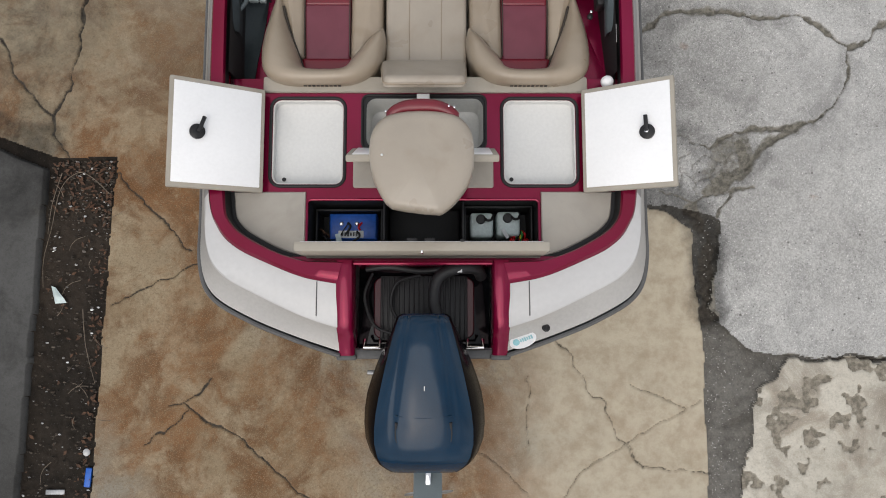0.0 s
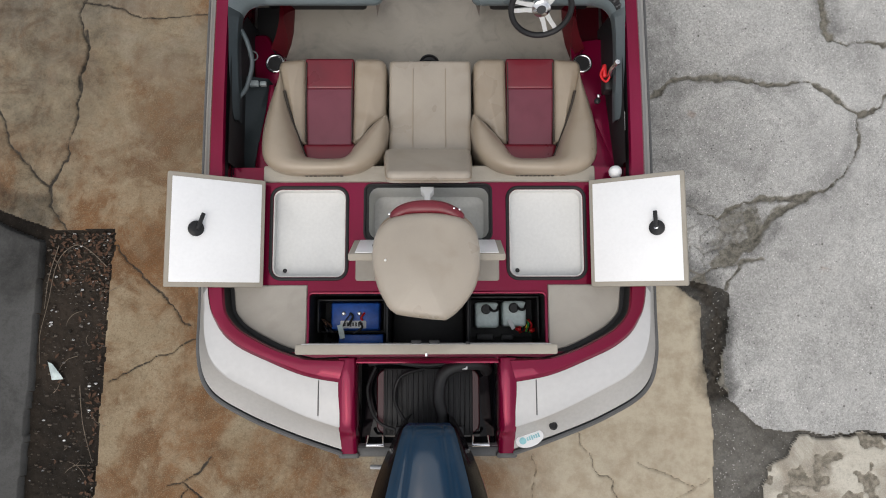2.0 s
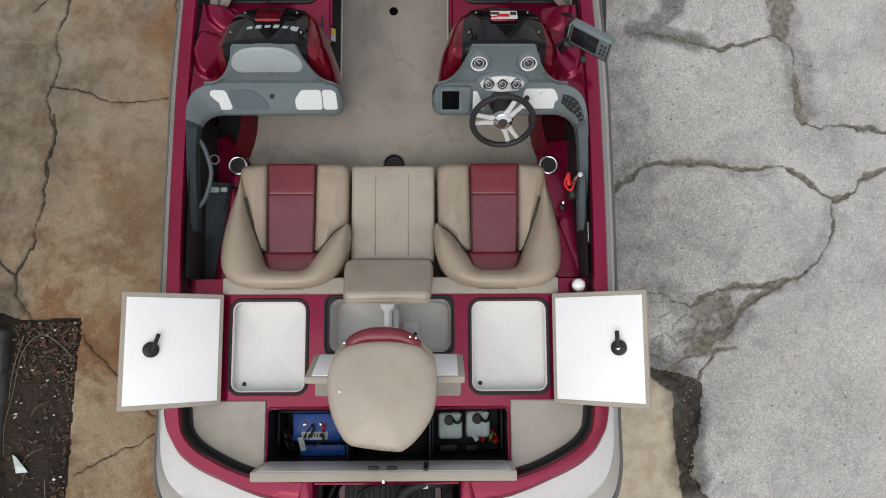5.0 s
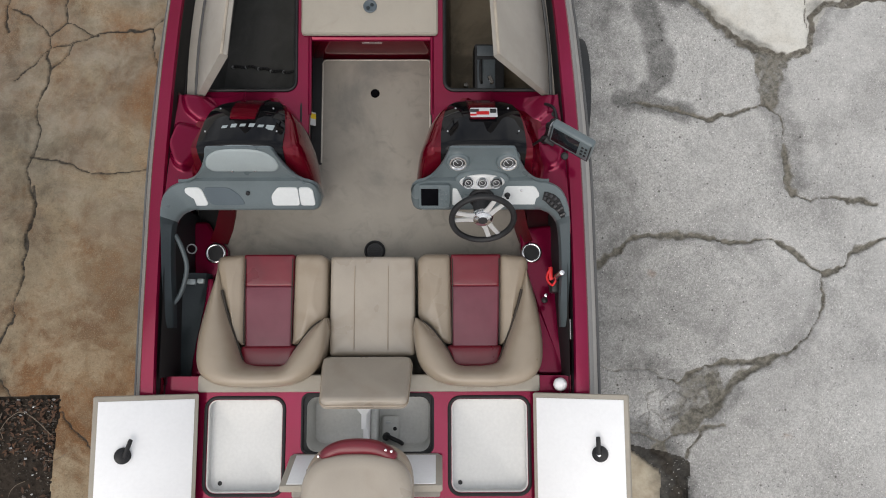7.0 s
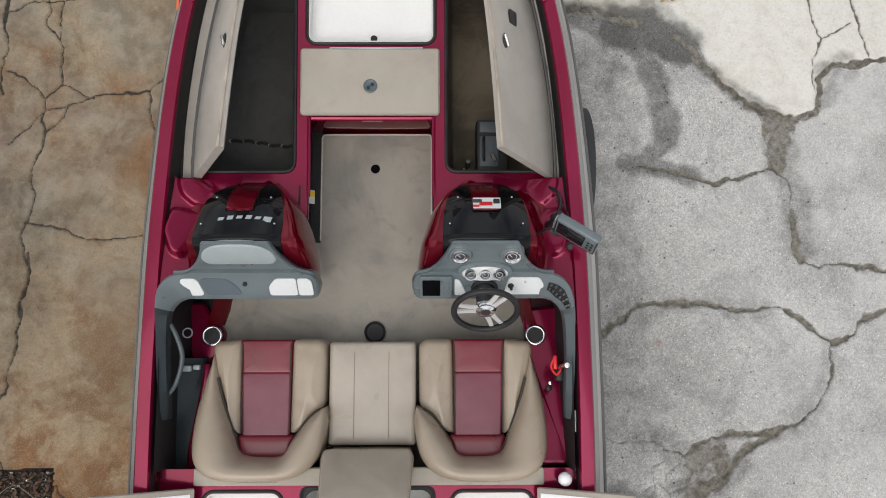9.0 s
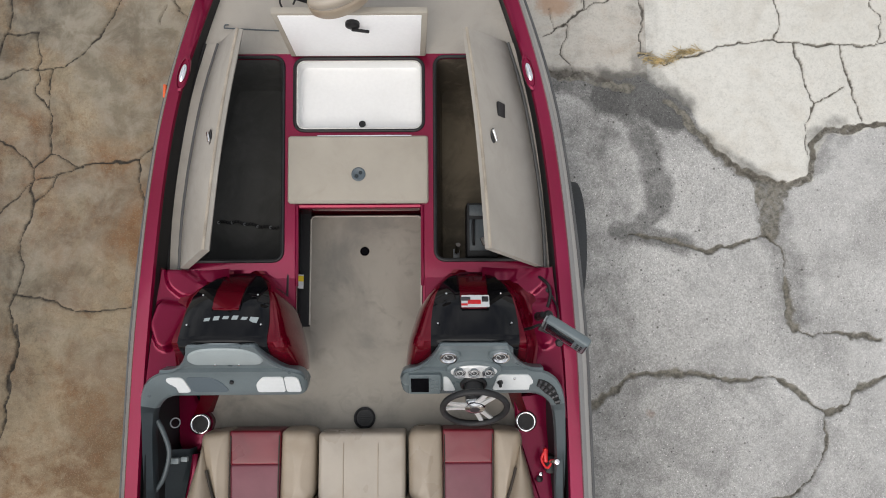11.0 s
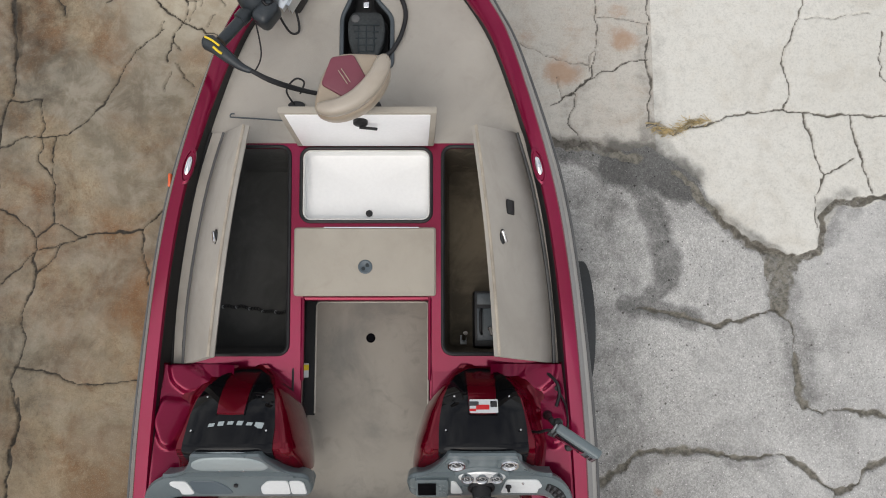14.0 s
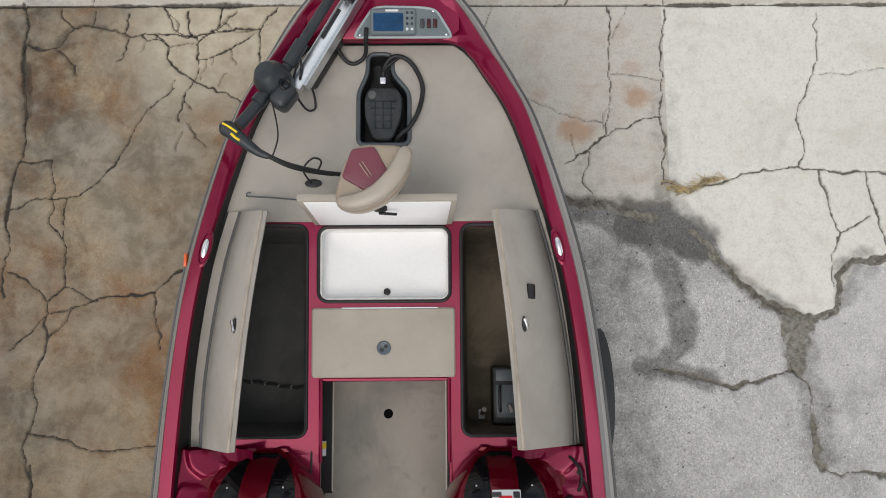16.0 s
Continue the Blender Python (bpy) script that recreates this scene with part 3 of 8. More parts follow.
def crack(width, *pts):
    """A crack through a slab, with crumbled edges and dirt in it."""
    w = window(pts, 0.3)
    if XX[w].size == 0:
        return
    if pts[0][0] < -0.8:
        width = 1.4 * width
    straight = len(pts) > 5 and width > 0.011 and abs(pts[0][1] - pts[-1][1]) < 0.02
    d = line_distance(pts, XX[w] if straight else WX[w], YY[w] if straight else WY[w])
    half = np.maximum(0.0062 if pts[0][0] < -0.8 else 0.0052, width * np.clip(0.55 + 1.2 * PATCH[w] + 0.35 * ROUGH[w], 0.1, 1.6))
    deep = np.clip(1.25 - d / half, 0, 1)
    Z[w] = np.minimum(Z[w], Z[w] - (0.012 + 0.35 * min(width, 0.03)) * deep)
    DIRT[w] = np.maximum(DIRT[w], np.clip(1.5 - d / half, 0, 1) * (0.50 if width < 0.0045 else 0.70 if width < 0.015 else 0.75))
    DIRT[w] = np.maximum(DIRT[w], np.clip(0.30 - 0.30 * d / (half * 5), 0, 1) * (0.5 + 0.5 * PATCH[w]))


def band(width, *pts):
    """A broad strip where the surface has broken up and soil lies on it."""
    w = window(pts, 0.5)
    d = line_distance(pts, WX[w], WY[w]) + width * (0.75 * PATCH[w] + 0.35 * ROUGH[w])
    k = np.clip(2.2 - 1.7 * d / width, 0, 1)
    DIRT[w] = np.maximum(DIRT[w], k * (0.72 + 0.3 * PATCH[w]))
    Z[w] -= 0.010 * k


def blot(amount, *poly):
    """An area where the surface is gone and dirt has gathered."""
    w = window(poly, 0.2)
    k = inside(list(poly), WX[w], WY[w]) * np.clip(0.8 + 0.4 * PATCH[w] + 0.3 * ROUGH[w], 0, 1)
    DIRT[w] = np.maximum(DIRT[w], amount * k)
    Z[w] -= 0.010 * k


def stain(width, amount, *pts):
    """A damp grey stain with soft, ragged edges."""
    w = window(pts, 0.6)
    d = line_distance(pts, WX[w], WY[w]) + 0.25 * width * PATCH[w]
    k = np.clip(1.45 - d / width, 0, 1)
    STAIN[w] = np.maximum(STAIN[w], amount * k * k * (3 - 2 * k))


def rust(radius, amount, x, y):
    """A rust bloom soaked into the concrete."""
    w = window([(x, y)], 2.5 * radius)
    k = np.clip(1.25 - np.hypot(WX[w] - x, 1.3 * (WY[w] - y)) / radius + 0.55 * PATCH[w], 0, 1)
    RUST[w] = np.maximum(RUST[w], amount * k)


def inside(poly, px, py):
    hit = np.zeros(px.shape, bool)
    for (ax, ay), (bx, by) in zip(poly, poly[1:] + poly[:1]):
        if ay != by:
            hit ^= ((ay > py) != (by > py)) & (px < (bx - ax) * (py - ay) / (by - ay) + ax)
    return hit

# cracks left
crack(0.006, (-1.5, 5.3), (-1.67, 5.15), (-1.81, 4.92), (-1.95, 4.74), (-2.1, 4.59), (-2.19, 4.53), (-2.32, 4.52), (-2.55, 4.49))
crack(0.008, (-2.19, 4.53), (-2.21, 4.29), (-2.16, 3.96), (-2.28, 3.89), (-2.31, 3.75), (-2.28, 3.6), (-2.3, 3.46), (-2.3, 3.16), (-2.34, 3.01), (-2.35, 2.87), (-2.31, 2.69), (-2.34, 2.41), (-2.35, 2.1))
crack(0.006, (-2.51, 4.04), (-2.4, 4.01), (-2.29, 3.9))
crack(0.007, (-2.27, 3.79), (-2.12, 3.8), (-1.96, 3.87), (-1.87, 3.91), (-1.59, 3.92), (-1.48, 4.03), (-1.32, 4.13))
crack(0.006, (-2.34, 3.01), (-2.22, 3.0), (-2.03, 2.94), (-1.85, 2.9), (-1.57, 2.93), (-1.34, 2.9))
crack(0.005, (-2.31, 3.77), (-2.48, 3.55))
crack(0.004, (-2.12, 3.79), (-2.14, 3.72), (-2.28, 3.59))
crack(0.004, (-1.59, 3.92), (-1.56, 3.75), (-1.53, 3.54))
crack(0.005, (-2.52, 4.78), (-2.31, 4.81), (-2.28, 4.61), (-2.29, 4.35), (-2.21, 4.28))
crack(0.004, (-2.16, 3.96), (-1.94, 3.86))
# cracks bow
crack(0.012, (-2.56, 5.94), (-2.52, 5.45), (-2.49, 4.94), (-2.56, 4.59), (-2.54, 4.1), (-2.56, 3.91))
crack(0.006, (1.47, 5.89), (1.47, 5.68), (1.44, 5.32), (1.41, 4.98), (1.29, 4.86), (1.13, 4.76))
crack(0.005, (1.41, 4.98), (1.6, 5.03), (1.82, 5.06))
crack(0.004, (1.46, 5.38), (1.61, 5.36), (1.83, 5.34))
crack(0.004, (0.86, 5.22), (1.08, 5.14), (1.42, 5.05))
crack(0.004, (1.6, 5.88), (1.48, 5.64))
crack(0.004, (0.66, 5.89), (0.62, 5.69))
crack(0.006, (1.31, 4.86), (1.24, 4.65), (1.31, 4.49))
crack(0.008, (1.86, 5.93), (1.83, 5.44), (1.8, 4.64))
crack(0.006, (2.89, 5.84), (2.87, 5.47), (2.73, 5.05), (2.72, 4.72))
crack(0.003, (2.86, 5.41), (3.09, 5.4), (3.36, 5.44))
crack(0.012, (-4.28, 5.89), (-2.73, 5.89), (-0.79, 5.9), (0.77, 5.89), (1.95, 5.89), (3.4, 5.89), (5.12, 5.89))
crack(0.006, (-2.12, 6.28), (-2.1, 5.9))
crack(0.006, (1.18, 6.27), (1.17, 5.89))
# web of cracks beside the bow
crack(0.007, (-2.51, 5.64), (-2.40, 5.59), (-2.29, 5.62), (-2.20, 5.75), (-2.08, 5.75), (-1.89, 5.73), (-1.84, 5.69), (-1.65, 5.67), (-1.40, 5.67), (-1.26, 5.70), (-1.10, 5.73), (-0.96, 5.73))
crack(0.005, (-2.30, 5.87), (-2.20, 5.75))
crack(0.004, (-2.08, 5.86), (-2.08, 5.75))
crack(0.004, (-1.85, 5.86), (-1.85, 5.80), (-1.88, 5.73))
crack(0.004, (-1.85, 5.68), (-1.86, 5.58), (-1.91, 5.50))
crack(0.004, (-1.60, 5.86), (-1.51, 5.70), (-1.40, 5.67))
crack(0.005, (-1.45, 5.87), (-1.43, 5.70), (-1.36, 5.59), (-1.35, 5.38), (-1.38, 5.35))
crack(0.005, (-1.65, 5.67), (-1.56, 5.59), (-1.55, 5.44), (-1.38, 5.35), (-1.05, 5.19))
crack(0.004, (-1.38, 5.35), (-1.46, 5.22), (-1.47, 5.10))
crack(0.003, (-1.46, 5.22), (-1.40, 5.16))
crack(0.004, (-1.40, 5.67), (-1.34, 5.65), (-1.24, 5.76), (-1.21, 5.86))
crack(0.003, (-1.24, 5.76), (-1.11, 5.84))
crack(0.004, (-1.36, 5.51), (-1.25, 5.52), (-1.10, 5.60), (-1.00, 5.69))
crack(0.007, (-0.83, 5.88), (-0.96, 5.73), (-0.96, 5.44), (-0.98, 5.22), (-1.05, 5.19))
crack(0.004, (-2.29, 5.59), (-2.18, 5.47), (-2.19, 5.39))
crack(0.003, (-1.44, 5.01), (-1.46, 4.85))
crack(0.003, (-1.41, 5.09), (-1.34, 4.98), (-1.26, 4.93))
crack(0.004, (-2.53, 4.77), (-2.30, 4.81), (-2.31, 4.75))
crack(0.006, (-2.49, 5.66), (-2.51, 5.64), (-2.54, 5.59))
crack(0.003, (-1.56, 5.82), (-1.50, 5.77), (-1.50, 5.71))
crack(0.004, (-1.75, 5.67), (-1.71, 5.62), (-1.64, 5.63), (-1.56, 5.59))
crack(0.003, (-1.65, 5.68), (-1.64, 5.63))
crack(0.003, (-1.71, 5.62), (-1.74, 5.54))
crack(0.003, (-1.56, 5.59), (-1.48, 5.61), (-1.40, 5.62))
crack(0.004, (-1.38, 5.62), (-1.33, 5.66), (-1.27, 5.71), (-1.20, 5.77))
crack(0.003, (-1.20, 5.77), (-1.12, 5.71), (-1.05, 5.71))
crack(0.002, (-1.30, 5.50), (-1.29, 5.43), (-1.32, 5.35))
crack(0.002, (-1.25, 5.53), (-1.25, 5.46))
crack(0.002, (-1.14, 5.59), (-1.11, 5.47))
crack(0.002, (-1.15, 5.39), (-1.18, 5.29))
crack(0.003, (-1.51, 5.36), (-1.52, 5.27))
crack(0.002, (-1.39, 5.08), (-1.35, 4.98))
crack(0.003, (-1.10, 5.86), (-1.17, 5.80), (-1.20, 5.77))
crack(0.003, (-1.05, 5.71), (-0.89, 5.76))
stain(0.035, 0.62, (-2.52, 5.66), (-2.40, 5.59), (-2.34, 5.62), (-2.22, 5.75))
stain(0.045, 0.75, (-2.50, 5.49), (-2.485, 5.13))
stain(0.022, 0.55, (-2.22, 5.75), (-1.95, 5.74), (-1.87, 5.70))
stain(0.025, 0.6, (-2.34, 5.62), (-2.21, 5.49), (-2.18, 5.38))
# cracks right
crack(0.012, (1.81, 4.65), (1.96, 4.57), (2.24, 4.67), (2.47, 4.72), (2.82, 4.7), (3.21, 4.69), (3.48, 4.74), (4.0, 4.78))
crack(0.008, (2.84, 4.7), (2.92, 4.42), (2.95, 4.3), (2.9, 4.11), (2.88, 3.93))
crack(0.01, (3.15, 4.69), (3.17, 4.5), (3.25, 4.22), (3.28, 4.17))
crack(0.005, (2.95, 4.3), (3.15, 4.4))
crack(0.008, (3.45, 5.31), (3.41, 4.98), (3.46, 4.86), (3.4, 4.72))
crack(0.029, (1.65, 3.39), (1.9, 3.33), (2.16, 3.29), (2.46, 3.35), (2.58, 3.39))
crack(0.043, (2.58, 3.39), (2.68, 3.2), (2.68, 2.98), (2.69, 2.83), (2.83, 2.72), (3.05, 2.74), (3.27, 2.7))
crack(0.036, (1.27, 2.24), (1.38, 2.31), (1.57, 2.41), (1.72, 2.47), (1.94, 2.46), (2.41, 2.45), (2.55, 2.47))
crack(0.041, (2.55, 2.47), (2.66, 2.42), (2.8, 2.28), (2.88, 2.23), (3.02, 2.29), (3.06, 2.36), (3.28, 2.45), (3.58, 2.54))
crack(0.041, (2.87, 2.23), (2.86, 2.05), (2.81, 1.91), (2.73, 1.81), (2.61, 1.71), (2.45, 1.64), (2.25, 1.53), (2.17, 1.38))
crack(0.026, (1.75, 1.6), (1.91, 1.56), (2.07, 1.66), (2.3, 1.66), (2.45, 1.66))
crack(0.012, (2.2, 1.27), (2.01, 1.23), (1.91, 1.08))
crack(0.008, (1.52, 1.23), (1.75, 1.19), (2.05, 1.25))
crack(0.012, (2.29, 0.14), (2.59, 0.14), (2.73, 0.1), (2.98, 0.13), (3.47, 0.11))
# damp stains and broken strips
stain(0.10, 0.75, (1.05, 4.50), (1.27, 4.44), (1.5, 4.40), (1.70, 4.36))
stain(0.17, 1.15, (1.60, 4.38), (1.78, 4.36), (1.86, 4.30), (1.98, 4.24))
stain(0.10, 0.6, (1.78, 4.50), (1.90, 4.42), (1.80, 4.62))
stain(0.11, 0.74, (1.70, 4.28), (1.78, 4.10), (1.84, 3.92), (1.88, 3.72), (1.86, 3.58))
stain(0.085, 0.75, (1.84, 3.55), (1.72, 3.42), (1.60, 3.42), (1.90, 3.33), (2.0, 3.32))
stain(0.07, 0.7, (2.0, 4.24), (2.24, 4.02), (2.45, 3.82), (2.6, 3.74))
stain(0.13, 0.52, (2.62, 3.70), (2.62, 3.50), (2.60, 3.35), (2.70, 3.15), (2.72, 2.9))
stain(0.10, 0.55, (2.95, 3.85), (2.98, 4.05), (3.1, 4.12))
stain(0.22, 0.38, (1.25, 2.95), (1.45, 2.80), (1.35, 2.6))
stain(0.30, 0.30, (1.35, 1.95), (1.7, 2.05), (2.0, 1.9))
stain(0.25, 0.33, (1.30, 1.45), (1.55, 1.35))
stain(0.14, 0.75, (1.45, 1.23), (1.62, 1.20), (1.80, 1.10), (1.86, 0.80), (1.84, 0.45))
stain(0.12, 0.55, (1.75, 1.62), (1.95, 1.52), (2.15, 1.60), (2.25, 1.45), (2.05, 1.32), (1.85, 1.30))
stain(0.10, 0.4, (2.45, 1.66), (2.66, 1.76), (2.85, 2.0), (2.87, 2.22))
stain(0.09, 0.45, (1.27, 2.24), (1.57, 2.41), (1.94, 2.46), (2.41, 2.45))
stain(0.12, 0.35, (1.80, 4.66), (1.83, 4.9), (1.83, 5.2))
stain(0.12, 0.35, (1.28, 4.62), (1.32, 4.9), (1.42, 5.05))
stain(0.30, 0.50, (-2.50, 5.75), (-2.35, 5.45), (-2.30, 5.1), (-2.48, 4.8))
stain(0.06, 0.6, (-2.50, 5.3), (-2.50, 4.9))
stain(0.42, 0.50, (1.32, 1.55), (1.40, 2.3), (1.40, 3.0), (1.35, 3.9))
stain(0.45, 0.34, (-2.45, 4.35), (-2.5, 3.6))
stain(0.16, 0.75, (-2.95, 1.72), (-2.72, 1.62), (-2.55, 1.58))
stain(0.60, 0.52, (-2.80, 1.55), (-2.75, 2.4), (-2.6, 2.9))
stain(0.22, 0.30, (-2.25, 4.05), (-2.40, 4.2))
band(0.035, (1.95, 4.29), (2.06, 4.19), (2.24, 4.01), (2.42, 3.82), (2.51, 3.76))
band(0.025, (2.51, 3.76), (2.72, 3.74), (2.89, 3.77), (2.94, 3.99), (3.05, 4.11), (3.42, 4.14), (3.93, 4.14))
band(0.06, (2.68, 3.72), (2.62, 3.57), (2.59, 3.42))
band(0.03, (1.05, 4.55), (1.27, 4.47), (1.5, 4.44), (1.70, 4.40))
band(0.045, (2.1, 1.58), (2.17, 1.40), (2.02, 1.31), (1.88, 1.25))
band(0.05, (1.75, 1.15), (1.84, 0.93), (1.85, 0.63), (1.82, 0.41))
blot(0.74, (2.47, 3.755), (2.76, 3.755), (2.66, 3.56), (2.645, 3.41), (2.57, 3.36), (2.54, 3.55))
blot(0.55, (1.95, 1.62), (2.15, 1.66), (2.22, 1.42), (2.02, 1.30), (1.86, 1.36))
for x, y, r, a in ((1.20, 5.02, 0.17, 0.9), (1.66, 5.22, 0.15, 0.85), (1.62, 5.42, 0.10, 0.6), (0.95, 5.25, 0.12, 0.5), (2.05, 5.60, 0.10, 0.35), (2.45, 5.25, 0.12, 0.25), (2.2, 4.95, 0.10, 0.22), (3.0, 5.1, 0.12, 0.25), (2.6, 1.2, 0.06, 0.5), (1.75, 2.22, 0.05, 0.6)):
    rust(r, a, x, y)
# crazed net where the asphalt breaks up by the stern
crack(0.004, (1.62, 1.32), (1.72, 1.36), (1.80, 1.30), (1.92, 1.34), (1.98, 1.44), (2.10, 1.46))
crack(0.004, (1.66, 1.24), (1.70, 1.34), (1.66, 1.44), (1.76, 1.52))
crack(0.004, (1.78, 1.20), (1.80, 1.30), (1.78, 1.42), (1.88, 1.50), (1.98, 1.44))
crack(0.004, (1.90, 1.22), (1.92, 1.34), (2.02, 1.38), (2.10, 1.30))
crack(0.004, (2.0, 1.26), (2.04, 1.36), (2.02, 1.46), (2.08, 1.54))
crack(0.004, (1.86, 0.95), (1.92, 0.85), (1.88, 0.74), (1.80, 0.70))
crack(0.004, (1.80, 0.70), (1.76, 0.60), (1.84, 0.52))
crack(0.004, (1.76, 1.62), (1.64, 1.60), (1.50, 1.62), (1.38, 1.66))
# fine branching cracks
crack(0.003, (1.44, 5.20), (1.38, 5.12), (1.40, 5.02))
crack(0.003, (1.18, 4.98), (1.22, 4.82), (1.30, 4.86))
# cracks stern
crack(0.003, (0.86, 0.26), (1.04, -0.03), (1.25, -0.39), (1.39, -0.56))
crack(0.004, (1.8, -0.14), (1.66, -0.17), (1.36, -0.35), (1.06, -0.53), (0.88, -0.73), (0.73, -0.94))
crack(0.004, (1.66, -0.15), (1.48, -0.08), (1.33, -0.03))
crack(0.003, (1.28, -0.4), (1.39, -0.55), (1.6, -0.6), (1.8, -0.59))
crack(0.003, (0.09, -0.24), (0.34, -0.45), (0.52, -0.58), (0.66, -0.73))
crack(0.007, (-1.68, -0.15), (-1.54, -0.11), (-1.4, 0.03))
crack(0.005, (-1.54, -0.17), (-1.78, -0.41))
crack(0.006, (-1.57, -0.13), (-1.28, -0.34), (-0.98, -0.55), (-0.77, -0.69), (-0.55, -0.94))
crack(0.004, (-2.06, 1.35), (-1.81, 1.12), (-1.54, 0.84))
crack(0.006, (-2.05, 0.5), (-1.72, 0.67), (-1.57, 0.74), (-1.31, 0.75))
crack(0.008, (-2.31, 2.81), (-2.33, 2.4), (-2.34, 2.24), (-2.38, 1.93), (-2.5, 1.73), (-2.51, 1.61), (-2.39, 1.46))
crack(0.006, (-2.89, 2.28), (-2.72, 1.97), (-2.52, 1.73))
crack(0.004, (0.68, 0.01), (0.66, -0.42))
# where the brown slab has bleached
BLEACH = 0.50 * np.clip((YY - 4.5) / 0.9, 0, 1) * np.clip((XX + 2.1) / 0.6, 0, 1) + 0.30 * np.clip((YY - 5.4) / 0.3, 0, 1) * np.clip((XX + 2.1) / 0.6, 0, 1)
BLEACH = np.maximum(BLEACH, 0.9 * np.clip((XX - 0.7) / 0.5, 0, 1) * np.clip((YY + 0.25) / 0.5, 0, 1))
BLEACH = np.maximum(BLEACH, 0.72 * np.clip((XX - 0.22) / 0.6, 0, 1)) * (YY < 5.89)
# which piece each spot of ground belongs to
ZONE = np.zeros(Z.shape, int)
ZONE[(WX > 0.0) & (YY < 5.89)] = 2
ASPH = [(0.95, 1.15), (1.5, 1.14), (1.78, 1.12), (1.91, 1.06), (1.92, 0.74), (1.83, 0.48), (1.97, 0.26), (2.11, 0.15), (2.37, 0.13), (6, 0.13), (6, 4.11), (3.42, 4.11), (3.08, 4.07), (2.95, 3.92), (2.9, 3.74), (2.47, 3.75), (2.24, 3.98), (2.10, 4.22), (1.97, 4.36), (1.88, 4.44), (1.76, 4.49), (1.6, 4.46), (1.49, 4.42), (1.21, 4.46), (0.9, 4.52)]
ZONE[inside(ASPH, WX, WY)] = 3
ZONE[(XX > 1.825) & (YY < 5.89) & (ZONE == 2) & (WY > 3.6)] = 4
ZONE[(XX > 1.9) & (WY <= 3.6) & (ZONE == 2)] = 1
SLAB_EDGE = [(-9, -9), (1.79, -9), (1.79, -0.74), (1.80, -0.28), (1.80, 0.22), (1.76, 0.7), (1.755, 0.98), (1.59, 1.10), (1.48, 1.12), (0.0, 1.14), (0.0, 5.89), (-9, 5.89)]
SX, SY = XX + 0.3 * WOB_X, YY + 0.3 * WOB_Y
main = inside(SLAB_EDGE, SX, SY) & (ZONE != 3)
ZONE[(YY < 1.4) & (ZONE != 3)] = 1
ZONE[main] = 0
SLANT = 0.030 * (YY - 1.46)
KERB_END = 1.385 + 0.38 * np.clip(-2.50 - XX, 0, 9)
ZONE[(SX < -2.062 + SLANT + 0.010 * ROUGH) & (SY < 1.462 + 0.36 * np.clip(-2.48 - XX, 0, 9))] = 1
ZONE[(XX + 0.15 * WOB_X < -2.515 + SLANT) & (YY < KERB_END + 0.02 * PATCH)] = 5
kerb = ZONE == 5
STAIN[kerb] = np.maximum(STAIN, 0.62 * np.clip(1.25 - (KERB_END - YY) / 0.20 + 0.3 * PATCH, 0, 1))[kerb]
OLD = [(2.33, 0.11), (2.17, -0.07), (2.05, -0.39), (1.99, -0.74), (1.95, -3), (9, -3), (9, 0.11)]
ZONE[inside(OLD, WX, WY)] = 6
ZONE[YY > 5.89] = 7
ZONE[(ZONE == 1) & (XX > 0)] = 8
# the old concrete has flaked away in patches
flake = np.clip((0.50 * lattice(0.13, 21) + 0.40 * lattice(0.05, 22) + 0.30 * ROUGH - 0.16) * 9, 0, 1) * (ZONE == 6)
Z -= 0.010 * flake
DIRT = np.maximum(DIRT, 0.72 * flake)
soil = (ZONE == 1) | (ZONE == 8)
Z[soil] += -0.028 + 0.010 * ROUGH[soil] + 0.008 * PATCH[soil]
Z[ZONE == 5] += 0.03

pavement = thing("pavement", (0, 2, 0), "cracked rust-stained concrete and worn grey asphalt with soil in the joints", "pavement", kind="structure")
VERTS = np.stack([XX, YY, Z], -1).reshape(-1, 3)
IDX = np.arange(NX * NY).reshape(NY, NX)
QUADS = np.stack([IDX[:-1, :-1], IDX[:-1, 1:], IDX[1:, 1:], IDX[1:, :-1]], -1).reshape(-1, 4)
QZ = ZONE[:-1, :-1].reshape(-1)
PIECES = (("concrete_slab", BROWN_CONCRETE, 0), ("soil_bed", SOIL, 1), ("concrete_slab", BOW_CONCRETE, 2), ("asphalt_patch", ASPHALT, 3),
          ("concrete_slab", PALE_CONCRETE, 4), ("concrete_kerb", CURB_CONCRETE, 5), ("concrete_slab", OLD_CONCRETE, 6), ("concrete_slab", BOW_CONCRETE, 7), ("soil_bed", GRIT, 8))
